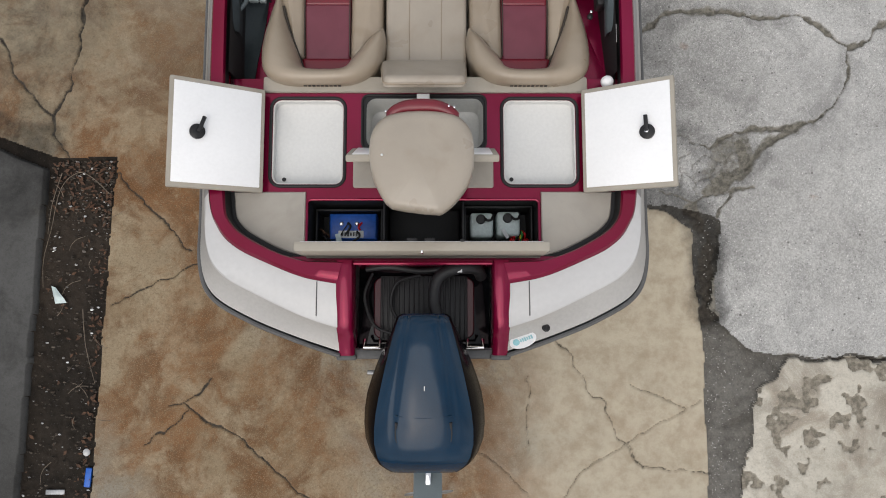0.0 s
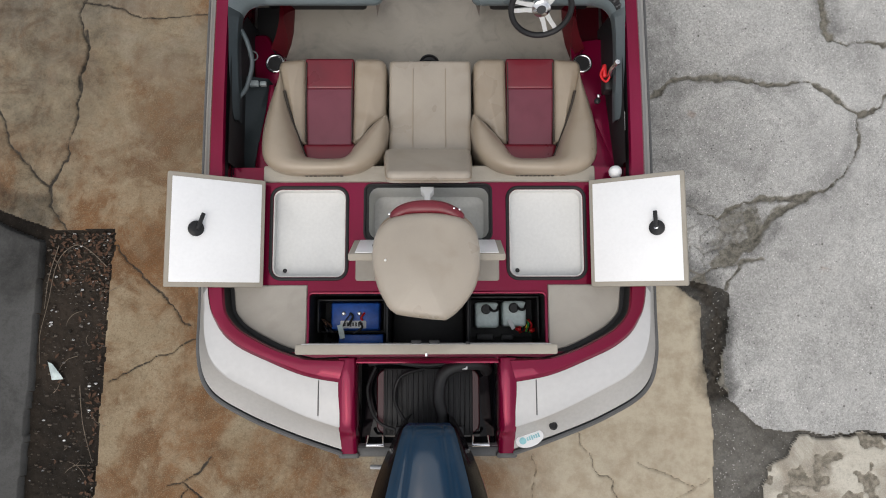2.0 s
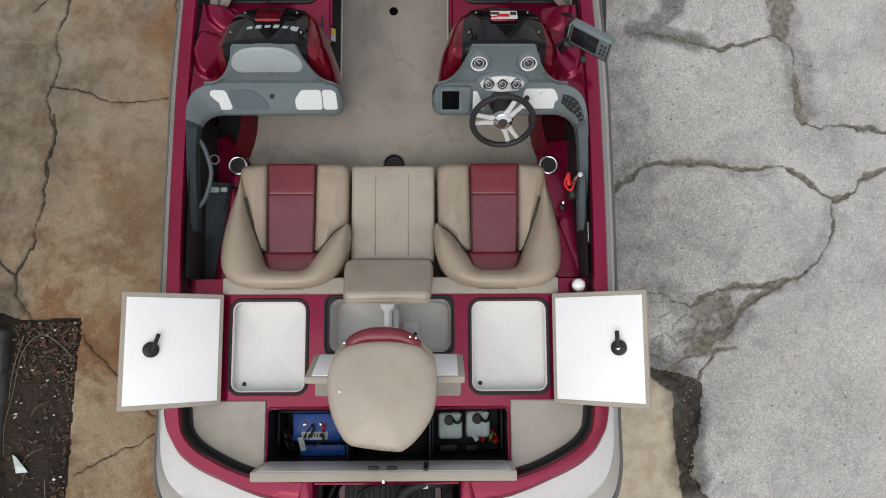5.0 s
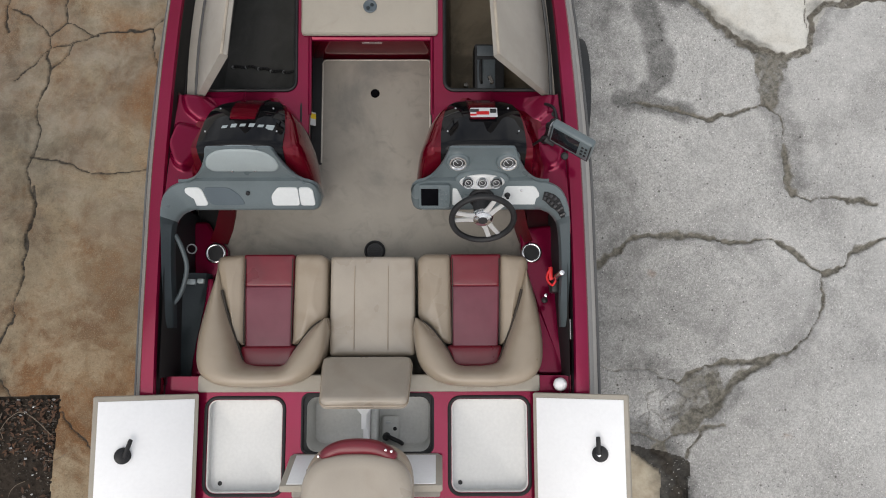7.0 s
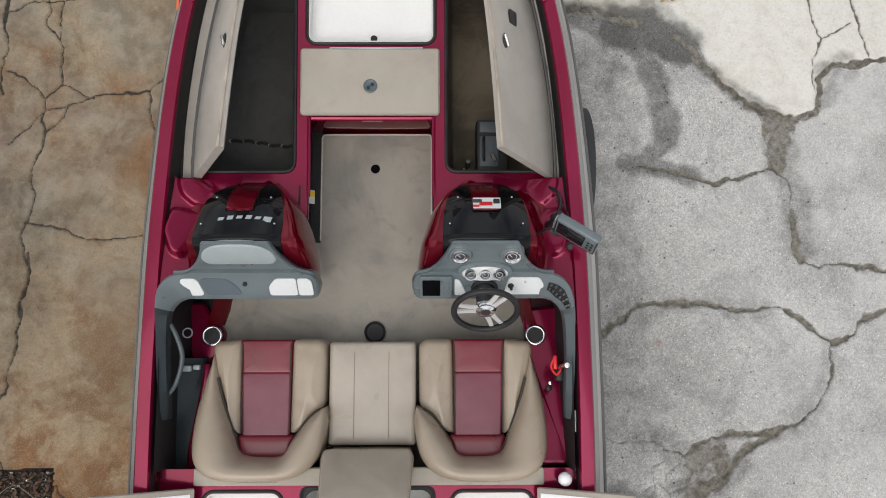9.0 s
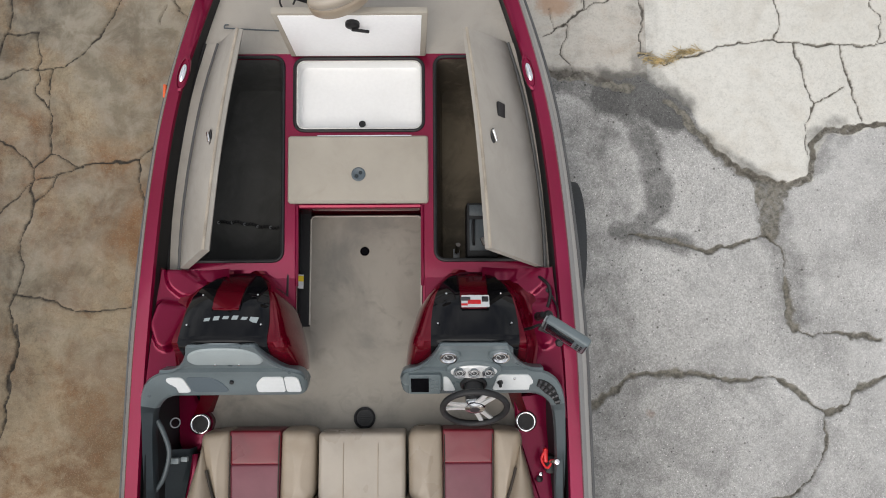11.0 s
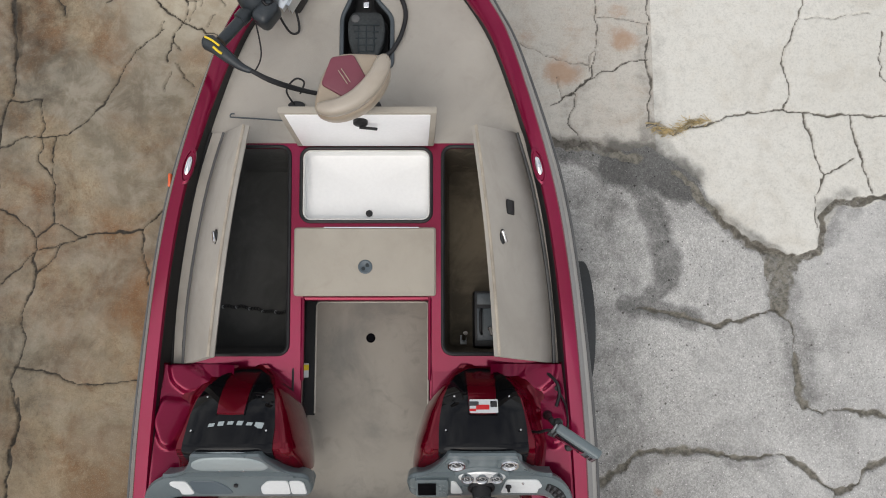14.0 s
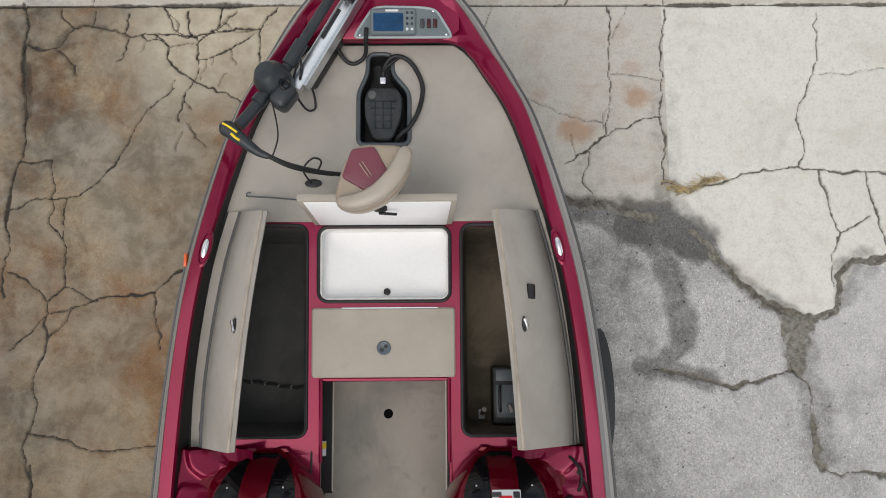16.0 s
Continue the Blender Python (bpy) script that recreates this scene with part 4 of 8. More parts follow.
for name, material, zone in PIECES:
    q = QUADS[QZ == zone]
    used, inv = np.unique(q.reshape(-1), return_inverse=True)
    me = bpy.data.meshes.new(name)
    me.vertices.add(len(used))
    me.vertices.foreach_set("co", VERTS[used].astype(np.float32).reshape(-1))
    me.loops.add(len(q) * 4)
    me.loops.foreach_set("vertex_index", inv.reshape(-1).astype(np.int32))
    me.polygons.add(len(q))
    me.polygons.foreach_set("loop_start", np.arange(0, len(q) * 4, 4, dtype=np.int32))
    me.polygons.foreach_set("use_smooth", np.ones(len(q), bool))
    me.update(calc_edges=True)
    layer = me.attributes.new("dirt", "FLOAT", "POINT")
    layer.data.foreach_set("value", DIRT.reshape(-1)[used].astype(np.float32))
    layer = me.attributes.new("bleach", "FLOAT", "POINT")
    layer.data.foreach_set("value", (BLEACH.reshape(-1)[used] if zone == 0 else np.zeros(len(used))).astype(np.float32))
    layer = me.attributes.new("rust", "FLOAT", "POINT")
    layer.data.foreach_set("value", RUST.reshape(-1)[used].astype(np.float32))
    layer = me.attributes.new("weather", "FLOAT", "POINT")
    layer.data.foreach_set("value", (0.42 * np.clip((XX - 1.9) / 1.3, 0, 1) if zone == 3 else 0.72 * np.clip((YY - 1.6) / 1.6, 0, 1) + 0.2 * np.clip((YY - 4.2) / 0.8, 0, 1)).reshape(-1)[used].astype(np.float32))
    layer = me.attributes.new("stain", "FLOAT", "POINT")
    layer.data.foreach_set("value", STAIN.reshape(-1)[used].astype(np.float32))
    me.materials.append(material)
    ob = new(name, me)
    ob.parent = pavement
    ob.matrix_parent_inverse = Matrix.Translation(-pavement.location)

# the ground beyond, in one sheet to the horizon, a little under the slabs: the same slabs and asphalt run on
X0, X1, Y0, Y1 = GX[0] + 0.02, GX[-1] - 0.04, GY[0] + 0.02, GY[-1] - 0.04
FAR = 900.0
gb = bmesh.new()
gx_, gy_ = (-FAR, -9.0, -4.2, X0, -2.59, -2.137, 1.8, X1, 9.0, FAR), (-FAR, -7.0, Y0, 0.13, 1.643, 4.11, Y1, 12.0, FAR)
gv_ = [[gb.verts.new((x, y, -0.012)) for x in gx_] for y in gy_]
for j in range(len(gy_) - 1):
    for i in range(len(gx_) - 1):
        if X0 <= gx_[i] < X1 and Y0 <= gy_[j] < Y1:
            continue
        f = gb.faces.new((gv_[j][i], gv_[j][i + 1], gv_[j + 1][i + 1], gv_[j + 1][i]))
        west, stern, bow = gx_[i] < X0, gy_[j] < 0.13, gy_[j] >= Y1
        kerb_row = gy_[j] < (1.6 if west else Y0) and -4.3 < gx_[i] < -2.59
        f.material_index = 0 if bow or gx_[i] >= 9.0 or gx_[i] < -9.0 else 5 if kerb_row else 6 if stern and gx_[i] == -2.59 else 1 if west else 1 if stern and gx_[i] < 1.8 else 4 if stern else 2 if gy_[j] < 4.11 else 3
ground = part("ground", gb, BOW_CONCRETE, smooth=False)
for m_ in (BROWN_CONCRETE, ASPHALT, PALE_CONCRETE, OLD_CONCRETE, CURB_CONCRETE, SOIL):
    ground.data.materials.append(m_)
layer = ground.data.attributes.new("weather", "FLOAT", "POINT")
for v, item in zip(ground.data.vertices, layer.data):
    item.value = 0.42 if v.co.x > 1.0 else 0.72 if v.co.y > 1.65 else 0.0
tagged(ground, "weathered concrete and asphalt yard reaching far around", "ground", kind="structure")

# ---- the boat's shell ----
def side(ctrl, s=1, n=8):
    """A line along one side of the boat, from stern to bow."""
    return [Vector((s * p.x, p.y, 0)) for p in spline([(x, y, 0) for x, y in ctrl], n)]


def rise(ys, zs):
    return lambda y: float(np.interp(y, ys, zs))


RUB_LINE = [(0.428, 0.195), (0.66, 0.275), (0.90, 0.375), (1.09, 0.495), (1.155, 0.66), (1.157, 0.95), (1.16, 1.6), (1.155, 2.2), (1.14, 2.8), (1.075, 3.55), (0.985, 4.08), (0.80, 4.68), (0.680, 4.93), (0.61, 5.05), (0.40, 5.38), (0.0, 5.74)]
RED_OUT = [(0.428, 0.565), (0.60, 0.597), (0.78, 0.668), (0.935, 0.745), (1.03, 0.845), (1.08, 1.02), (1.09, 1.6), (1.086, 2.2), (1.068, 2.8), (1.008, 3.55), (0.915, 4.08), (0.74, 4.68), (0.620, 4.92), (0.545, 5.04), (0.34, 5.34), (0.0, 5.66)]
RED_IN = [(0.40, 0.668), (0.50, 0.668), (0.62, 0.675), (0.798, 0.742), (0.958, 0.852), (1.002, 1.02), (1.015, 1.6), (1.015, 2.2), (0.995, 2.8), (0.938, 3.55), (0.845, 4.08), (0.662, 4.675), (0.500, 4.965), (0.435, 5.055), (0.330, 5.125), (0.0, 5.128)]
rub_z = rise([0, 0.6, 2.5, 4, 5.7], [0.955, 0.965, 0.99, 1.03, 1.10])
red_z = rise([0.5, 1.0, 2.5, 4.0, 5.7], [1.10, 1.105, 1.125, 1.18, 1.235])
in_z = rise([0.5, 1.0, 2.5, 4.0, 4.5, 5.1], [1.10, 1.105, 1.125, 1.18, 1.165, 1.150])

boat = thing("bass_boat", (0, 2.9, 0.4), "red and white fishing boat on a trailer with its hatches open", "boat")
for s in (1, -1):
    rub, ro, ri = side(RUB_LINE, s), side(RED_OUT, s), side(RED_IN, s)
    n = len(rub)
    # hull side and bottom
    rows = []
    for p in rub:
        z = rub_z(p.y)
        f = smooth01((p.y - 3.6) / 2.2)
        rows.append([(p.x, p.y, z), (p.x * 0.985, p.y - 0.02 * f, z - 0.05), (p.x * (0.93 - 0.2 * f), p.y - 0.12 * f, 0.72 + 0.12 * f), (p.x * (0.78 - 0.3 * f), p.y - 0.3 * f, 0.50 + 0.15 * f), (0.0, p.y - 0.35 * f, 0.36 + 0.22 * f)])
    part("hull_side", loft(rows), HULL, boat, "silver grey hull side")
    silver, white, red = [], [], []
    for p, o, i in zip(rub, ro, ri):
        zr, zt = rub_z(p.y), red_z(o.y)
        zi = in_z(i.y)
        wide = (o - p).length
        k = smooth01((wide - 0.09) / 0.2)
        a = p.lerp(o, 0.06)
        c = p.lerp(o, 0.55 - 0.10 * k - 0.07 * k * smooth01((0.95 - abs(p.x)) / 0.5))
        silver.append([(a.x, a.y, zr + 0.012), (p.lerp(o, 0.25).x, p.lerp(o, 0.25).y, zr + 0.045), (c.x, c.y, zr + (zt - zr) * (0.62 + 0.10 * k))])
        e = p.lerp(o, 0.97)
        d2 = p.lerp(o, 0.75)
        white.append([(c.x, c.y, zr + (zt - zr) * (0.62 + 0.10 * k)), (c.lerp(e, 0.06).x, c.lerp(e, 0.06).y, zr + (zt - zr) * (0.70 + 0.10 * k)), (d2.x, d2.y, zr + (zt - zr) * (0.80 + 0.10 * k)), (e.x, e.y, zt - 0.012)])
        m1, m2, m3 = o.lerp(i, 0.12), o.lerp(i, 0.5), o.lerp(i, 0.9)
        red.append([(e.x, e.y, zt - 0.014), (o.x, o.y, zt), (m1.x, m1.y, zt + 0.010), (m2.x, m2.y, (zt + zi) / 2 + 0.010), (m3.x, m3.y, zi + 0.008), (i.x, i.y, zi - 0.004), (i.lerp(o, -0.02).x, i.lerp(o, -0.02).y, zi - 0.03)])
    part("gunwale_band", loft(silver), SILVER_GEL, boat, "silver band above the rub rail")
    cut = next(k for k, o in enumerate(ro) if o.y > 1.0)
    part("gunwale_panel", loft(white[:cut + 1]), WHITE_GEL, boat, "white gelcoat panel")
    part("gunwale_stripe", loft(white[cut:]), STRIPE, boat, "grey gelcoat stripe")
    part("gunwale_top", loft(red), RED, boat, "glossy metallic red gunwale top")
    wall = []
    for i, o in zip(ri, ro):
        zi = in_z(i.y)
        inn = (i - o).normalized()
        low = 0.70 if 1.4 < i.y < 3.2 else 0.95
        q = i + inn * 0.004
        q2 = i + inn * (0.010 if i.y < 4.2 else 0.002)
        wall.append([(i.x, i.y, zi - 0.006), (q.x, q.y, zi - 0.05), (q2.x, q2.y, 1.0), (q2.x, q2.y, low)])
    part("inner_wall", loft(wall), BLACK, boat, "black padded inner side")
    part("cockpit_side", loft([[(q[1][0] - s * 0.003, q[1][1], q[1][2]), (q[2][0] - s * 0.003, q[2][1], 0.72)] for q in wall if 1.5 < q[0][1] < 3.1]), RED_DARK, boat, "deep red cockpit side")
    part("rub_rail", tube([(p.x, p.y, rub_z(p.y)) for p in rub], 0.013, 8, 0), RUB, boat, "dark grey rub rail")
    # stern corner of the motor well, sloping down to the transom
    strip = []
    for y in (0.672, 0.62, 0.565, 0.47, 0.39, 0.335, 0.30, 0.26, 0.215, 0.190):
        zt = float(np.interp(y, [0.190, 0.217, 0.287, 0.335, 0.47, 0.565, 0.62, 0.672], [0.955, 0.971, 1.006, 1.064, 1.090, 1.104, 1.106, 1.100]))
        strip.append([(s * 0.352, y, zt - 0.16), (s * 0.353, y, zt - 0.004), (s * 0.360, y, zt + 0.003), (s * 0.426, y, zt + 0.003), (s * 0.434, y, zt - 0.006)])
    part("transom_cheek", loft(strip), RED, boat, "red cheek beside the motor well", angle=50)
    part("transom_foot", box(s * 0.395, 0.185, 0.945, 0.105, 0.03, 0.035, 0.012), RUB, boat, "grey moulded transom corner")
part("transom_cap", box(0, 0.20, 0.925, 0.86, 0.05, 0.03, 0.012), RUB, boat, "grey transom cap")
part("transom", box(0, 0.215, 0.68, 0.84, 0.03, 0.5, 0.01), HULL, boat)


# floor and decks
def inner_loop(y0, y1, inset=0.02):
    pts = [p for p in side(RED_IN, 1, 10)]
    ys = np.array([p.y for p in pts])
    xs = np.array([p.x for p in pts])
    order = np.argsort(ys)
    yy = np.linspace(y0, y1, 26)
    xx = np.interp(yy, ys[order], xs[order]) - inset
    return [(x, y) for x, y in zip(xx, yy)], [(-x, y) for x, y in zip(xx[::-1], yy[::-1])]


r_, l_ = inner_loop(1.50, 3.06, 0.03)
part("cockpit_floor", plate(r_ + l_, [], lambda x, y: 0.7105 + 0.008 * (y - 1.5), 0.02), CARPET_FLOOR, boat, "worn taupe carpet on the cockpit floor")

WELL = [rrect(0.418, 0.795, 1.075, 1.525, 0.045), rrect(-0.788, -0.420, 1.075, 1.525, 0.045)]
MID = rrect(-0.318, 0.322, 1.268, 1.548, 0.03)
BATT = rrect(-0.598, 0.594, 0.715, 0.992, 0.02)
r_, l_ = inner_loop(0.66, 1.64, -0.005)
part("rear_deck", plate([(0.5, 0.655)] + r_[1:] + l_[:-1] + [(-0.5, 0.655)], WELL + [MID, BATT], 1.008, 0.02), RED, boat, "glossy red rear deck frame")
for k, loop in enumerate(WELL):
    w = part("live_well", tub(loop, 1.004, 0.950, 0.006, 0.002, 0.016), LINER, boat, "white moulded live well, empty")
    part("gasket", gasket(offset(loop, -0.010), 1.010, 0.0085), BLACK, w, "dark rubber gasket")
    part("inner_rim", gasket(offset(loop, 0.002), 1.000, 0.006), LINER_GREY, w, "pale grey rim")
    part("drain", lathe([(0.012, 0), (0.016, 0.004), (0.004, 0.005)], pose(0.462 if k == 0 else -0.735, 1.112, 0.951) @ Matrix.Scale(0.7, 4)), BLACK_PLASTIC, w, "small black drain")
MID_BIN = rrect(-0.300, 0.312, 1.270, 1.536, 0.05)
mid = part("storage_well", tub(MID_BIN, 1.000, 0.80, 0.006, 0.006, 0.02), LINER_GREY, boat, "grey divided storage well")
part("bin_wall", box(0.030, 1.385, 0.885, 0.030, 0.22, 0.20, 0.012), LINER_GREY, mid, "grey wall between the two bins")
part("seal_ledge", plate(MID, [MID_BIN], 1.001, 0.02), BLACK, mid, "black sealing ledge")
part("gasket", gasket(offset(MID, -0.004), 1.006, 0.007), BLACK, mid, "black rubber gasket")
part("divider", plate([(-0.010, 1.28), (0.014, 1.28), (0.014, 1.48), (0.024, 1.50), (-0.020, 1.50), (-0.010, 1.48)], [], 1.10, 0.27, 0.003), WHITE_BRIGHT, mid, "white divider panel with a flared end")
part("divider_end", plate([(-0.012, 1.40), (0.012, 1.40), (0.013, 1.468), (0.032, 1.488), (0.032, 1.508), (-0.032, 1.508), (-0.032, 1.488), (-0.013, 1.468)], [], 1.165, 0.10, 0.004), WHITE_BRIGHT, mid, "white flared divider end")
part("pump_plate", plate(rrect(0.062, 0.150, 1.300, 1.425, 0.015), [], 0.835, 0.03, 0.006), LINER_GREY, mid, "raised grey pump plate")
part("pump", lathe([(0.020, 0), (0.020, 0.030), (0.014, 0.042), (0.006, 0.045)], pose(0.085, 1.322, 0.835)), BLACK_PLASTIC, mid, "small black pump")
part("hose", tube([(0.090, 1.325, 0.865), (0.115, 1.318, 0.885), (0.150, 1.300, 0.870), (0.165, 1.285, 0.84)], 0.011), BLACK_PLASTIC, mid, "black hose")
part("hose_clip", box(0.095, 1.392, 0.842, 0.030, 0.010, 0.012, 0.003), PANEL, mid)
part("drain", lathe([(0.009, 0), (0.010, 0.004), (0.003, 0.005)], pose(0.128, 1.36, 0.836)), BLACK_PLASTIC, mid)
batt = part("battery_well", tub(BATT, 1.004, 0.64, 0.006, 0.01), BLACK, boat, "black battery compartment")
part("trim", gasket(offset(BATT, -0.004), 1.008, 0.008), RED, batt)


def carpet_side(s, gap=0.028):
    pts = [p for p in side(RED_IN, s, 10) if 0.69 < p.y < 1.015 and abs(p.x) > 0.6]
    loop = [(s * 0.607, 0.70)] + [(p.x - s * gap * (0.5 + 0.5 * smooth01((p.y - 0.70) / 0.15)), p.y + 0.7 * gap * (1 - smooth01((p.y - 0.72) / 0.22))) for p in pts if abs(p.x) > 0.64 + gap]
    loop = loop + [(s * (1.002 - gap), 1.034), (s * 0.607, 1.034)]
    if s < 0:
        loop = loop[::-1]
    return loop


for s in (1, -1):
    # black sheet showing past the carpet stands in for the shade there
    part("deck_shade_strip", plate(carpet_side(s, 0.004), [], 1.0125, 0.004), BLACK, boat, "black strip painting the shade round the rear deck")
    part("carpet_panel", plate(carpet_side(s), [], 1.020, 0.014, 0.006), CARPET, boat, "beige carpet on the rear corner deck")
part("carpet_panel", plate(rrect(-0.365, 0.362, 1.055, 1.262, 0.012), [], 1.022, 0.016, 0.006), CARPET, boat, "beige carpet panel under the pedestal seat")
part("carpet_strip", plate(rrect(-0.60, 0.60, 0.690, 0.712, 0.004), [], 1.016, 0.010, 0.003), CARPET, boat)
part("seat_shelf", box(0.01, 1.605, 1.012, 1.70, 0.085, 0.035, 0.012), CARPET_EDGE, boat, "beige carpeted shelf behind the seats")


# front deck with the rod lockers and the centre box
def front_top(x, y):
    return 1.005 + 0.068 * (y - 3.05)


LOCK_R = rpoly([(0.400, 3.128), (0.905, 3.128), (0.84, 3.70), (0.745, 4.160), (0.400, 4.160)], 0.045)
LOCK_L = [(-x, y) for x, y in LOCK_R][::-1]
CBOX = rrect(-0.322, 0.322, 3.795, 4.152, 0.04)
r_, l_ = inner_loop(3.03, 4.20, -0.005)
part("front_deck", plate([(0.322, 3.03)] + r_ + l_ + [(-0.316, 3.03), (-0.316, 3.425), (0.322, 3.425)], [LOCK_R, LOCK_L, CBOX], front_top, 0.025), RED, boat, "glossy red front deck frame")
for loop, lab in ((LOCK_R, "dark carpeted rod locker holding a black box"), (LOCK_L, "dark carpeted rod locker with a chain")):
    w = part("rod_locker", tub(loop, lambda x, y: front_top(x, y) - 0.004, 0.68, 0.006, 0.02), DARK_LINER if loop is LOCK_R else LINER_DARK_GREY, boat, lab)
    part("gasket", gasket(offset(loop, -0.010), lambda x, y: front_top(x, y) + 0.004, 0.010), BLACK_PLASTIC, w, "black gasket")
w = part("ice_box", tub(CBOX, lambda x, y: front_top(x, y) - 0.004, 0.995, 0.006, 0.002, 0.018), ICE_LINER, boat, "white moulded ice box, empty")
part("gasket", gasket(offset(CBOX, -0.010), lambda x, y: front_top(x, y) + 0.003, 0.0085), BLACK_PLASTIC, w, "black gasket")
part("inner_rim", gasket(offset(CBOX, 0.003), lambda x, y: front_top(x, y) - 0.002, 0.005), LINER_GREY, w, "pale grey rim")
part("drain", lathe([(0.014, 0), (0.018, 0.004), (0.004, 0.005)], pose(0.01, 3.838, 0.997)), BLACK_PLASTIC, w, "small black drain")
r_, l_ = inner_loop(4.185, 5.118, 0.0)
PEDAL_HOLE = rpoly([(-0.130, 4.588), (0.124, 4.588), (0.124, 4.86), (0.040, 4.96), (0.036, 5.066), (-0.082, 5.066), (-0.085, 4.96), (-0.130, 4.86)], 0.035)
part("bow_deck", plate(r_ + l_, [PEDAL_HOLE], lambda x, y: 1.086 + 0.022 * (y - 4.2), 0.02, 0.006), CARPET, boat, "pale beige carpet on the bow deck")
part("bow_cap", loft([[(f * w, y, z) for f, z in ((-1.0, 1.215), (-0.75, 1.20 + dz), (-0.2, 1.20 + dz), (0.2, 1.20 + dz), (0.75, 1.20 + dz), (1.0, 1.215))] for y, dz, w in ((5.114, -0.06, 0.345), (5.117, -0.02, 0.350), (5.15, 0.0, 0.385), (5.22, 0.01, 0.385), (5.34, 0.02, 0.33), (5.5, 0.025, 0.20), (5.62, 0.02, 0.06))]), RED, boat, "red bow cap")
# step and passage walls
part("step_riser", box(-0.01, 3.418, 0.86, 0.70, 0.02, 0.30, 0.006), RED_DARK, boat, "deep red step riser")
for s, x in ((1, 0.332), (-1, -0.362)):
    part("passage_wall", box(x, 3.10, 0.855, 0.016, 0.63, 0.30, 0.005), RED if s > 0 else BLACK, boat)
part("floor_mat", plate(rrect(-0.296, 0.310, 2.60, 3.394, 0.012), [], lambda x, y: 0.7115 + 0.008 * (y - 1.5) + 0.0075 * smooth01((y - 2.8) / 0.1), 0.012), CARPET_FLOOR, boat, "taupe carpet in the passage")
for x0, x1 in ((-0.356, -0.297), (0.311, 0.326)):
    part("passage_floor", plate(rrect(x0, x1, 2.79, 3.412, 0.004), [], lambda x, y: 0.7155 + 0.008 * (y - 1.5), 0.02), BLACK, boat)
part("floor_binding", tube([(-0.297, 2.80, 0.730), (-0.297, 3.375, 0.733), (-0.290, 3.389, 0.733), (-0.276, 3.395, 0.733), (0.292, 3.395, 0.733), (0.305, 3.389, 0.733), (0.311, 3.375, 0.733), (0.311, 2.80, 0.730)], 0.0045, 6, 0), BINDING, boat, "pale carpet binding")
# near-black disc on the carpet: the dark inside the socket is only colour
part("floor_socket", lathe([(0.001, 0.002), (0.022, 0.002), (0.026, 0.006), (0.030, 0.0)], pose(0.0, 3.2, 0.7315) @ Matrix.Scale(0.85, 4)), COWL_BLACK, boat, "black disc painting the shaded hollow of a seat-post socket")

for s, x in ((1, 0.322), (-1, -0.318)):
    part("deck_wing", plate([(x, 2.62), (x + s * 0.22, 2.62), (x + s * 0.22, 3.032), (x, 3.032)][::s], [], 1.004, 0.03, 0.004), RED, boat, "red deck edge beside the passage")

# ---- hatch lids ----
def slab(corners, normal, thick, inset=0.0, lift=0.0):
    """A flat lid between four corners, extruded along -normal."""
    c = [Vector(p) for p in corners]
    nrm = Vector(normal).normalized()
    mid_ = sum(c, Vector()) / 4
    if inset:
        c = [p + (mid_ - p).normalized() * inset * 1.4 for p in c]
    c = [p + nrm * lift for p in c]
    bm = bmesh.new()
    top = [bm.verts.new(p) for p in c]
    bot = [bm.verts.new(p - nrm * thick) for p in c]
    bm.faces.new(top)
    bm.faces.new(bot[::-1])
    for i in range(4):
        j = (i + 1) % 4
        bm.faces.new((top[i], bot[i], bot[j], top[j]))
    bmesh.ops.recalc_face_normals(bm, faces=bm.faces)
    bmesh.ops.bevel(bm, geom=bm.edges[:], offset=min(0.008, thick * 0.3), segments=2, profile=0.5, affect="EDGES")
    return bm


def frame_for(origin, normal, xdir):
    z = Vector(normal).normalized()
    x = (Vector(xdir) - z * Vector(xdir).dot(z)).normalized()
    y = z.cross(x)
    return Matrix.Translation(origin) @ Matrix((x, y, z)).transposed().to_4x4()


for s in (1, -1):
    hx, hz, ox, oz = 0.815, 1.070, 1.226, 1.285
    up = Vector((-s * (oz - hz), 0, ox - hx)).normalized()
    cs = [(s * hx, 1.020, hz), (s * ox, 1.012, oz), (s * ox, 1.565, oz), (s * hx, 1.560, hz)]
    lid = part("well_lid", slab(cs, up, 0.032), CARPET_EDGE, boat, "open live-well lid with beige carpet edge")
    part("underside", slab(cs, up, 0.008, 0.022, 0.004), WHITE, lid, "glossy white underside")
    m = frame_for(Vector((s * 1.108, 1.293, hz + (1.108 - hx) * (oz - hz) / (ox - hx))), up, (0, 1, 0))
    part("latch_disc", lathe([(0.037, 0.0), (0.037, 0.018), (0.028, 0.024), (0.012, 0.026)], m), BLACK_PLASTIC, lid, "round black latch")
    last_ = part("latch_lever", box(0.038, 0.0 - 0.006 * (1 - s) / 2, 0.030, 0.085, 0.020, 0.014, 0.005), BLACK_PLASTIC, lid)
    last_.data.transform(m @ pose(0, 0, 0, 0, 0, -18 if s < 0 else 2))
    if s > 0:
        part("latch_pin", lathe([(0.010, 0.026), (0.010, 0.034), (0.001, 0.036)], m), CHROME, lid, "chrome latch pin")

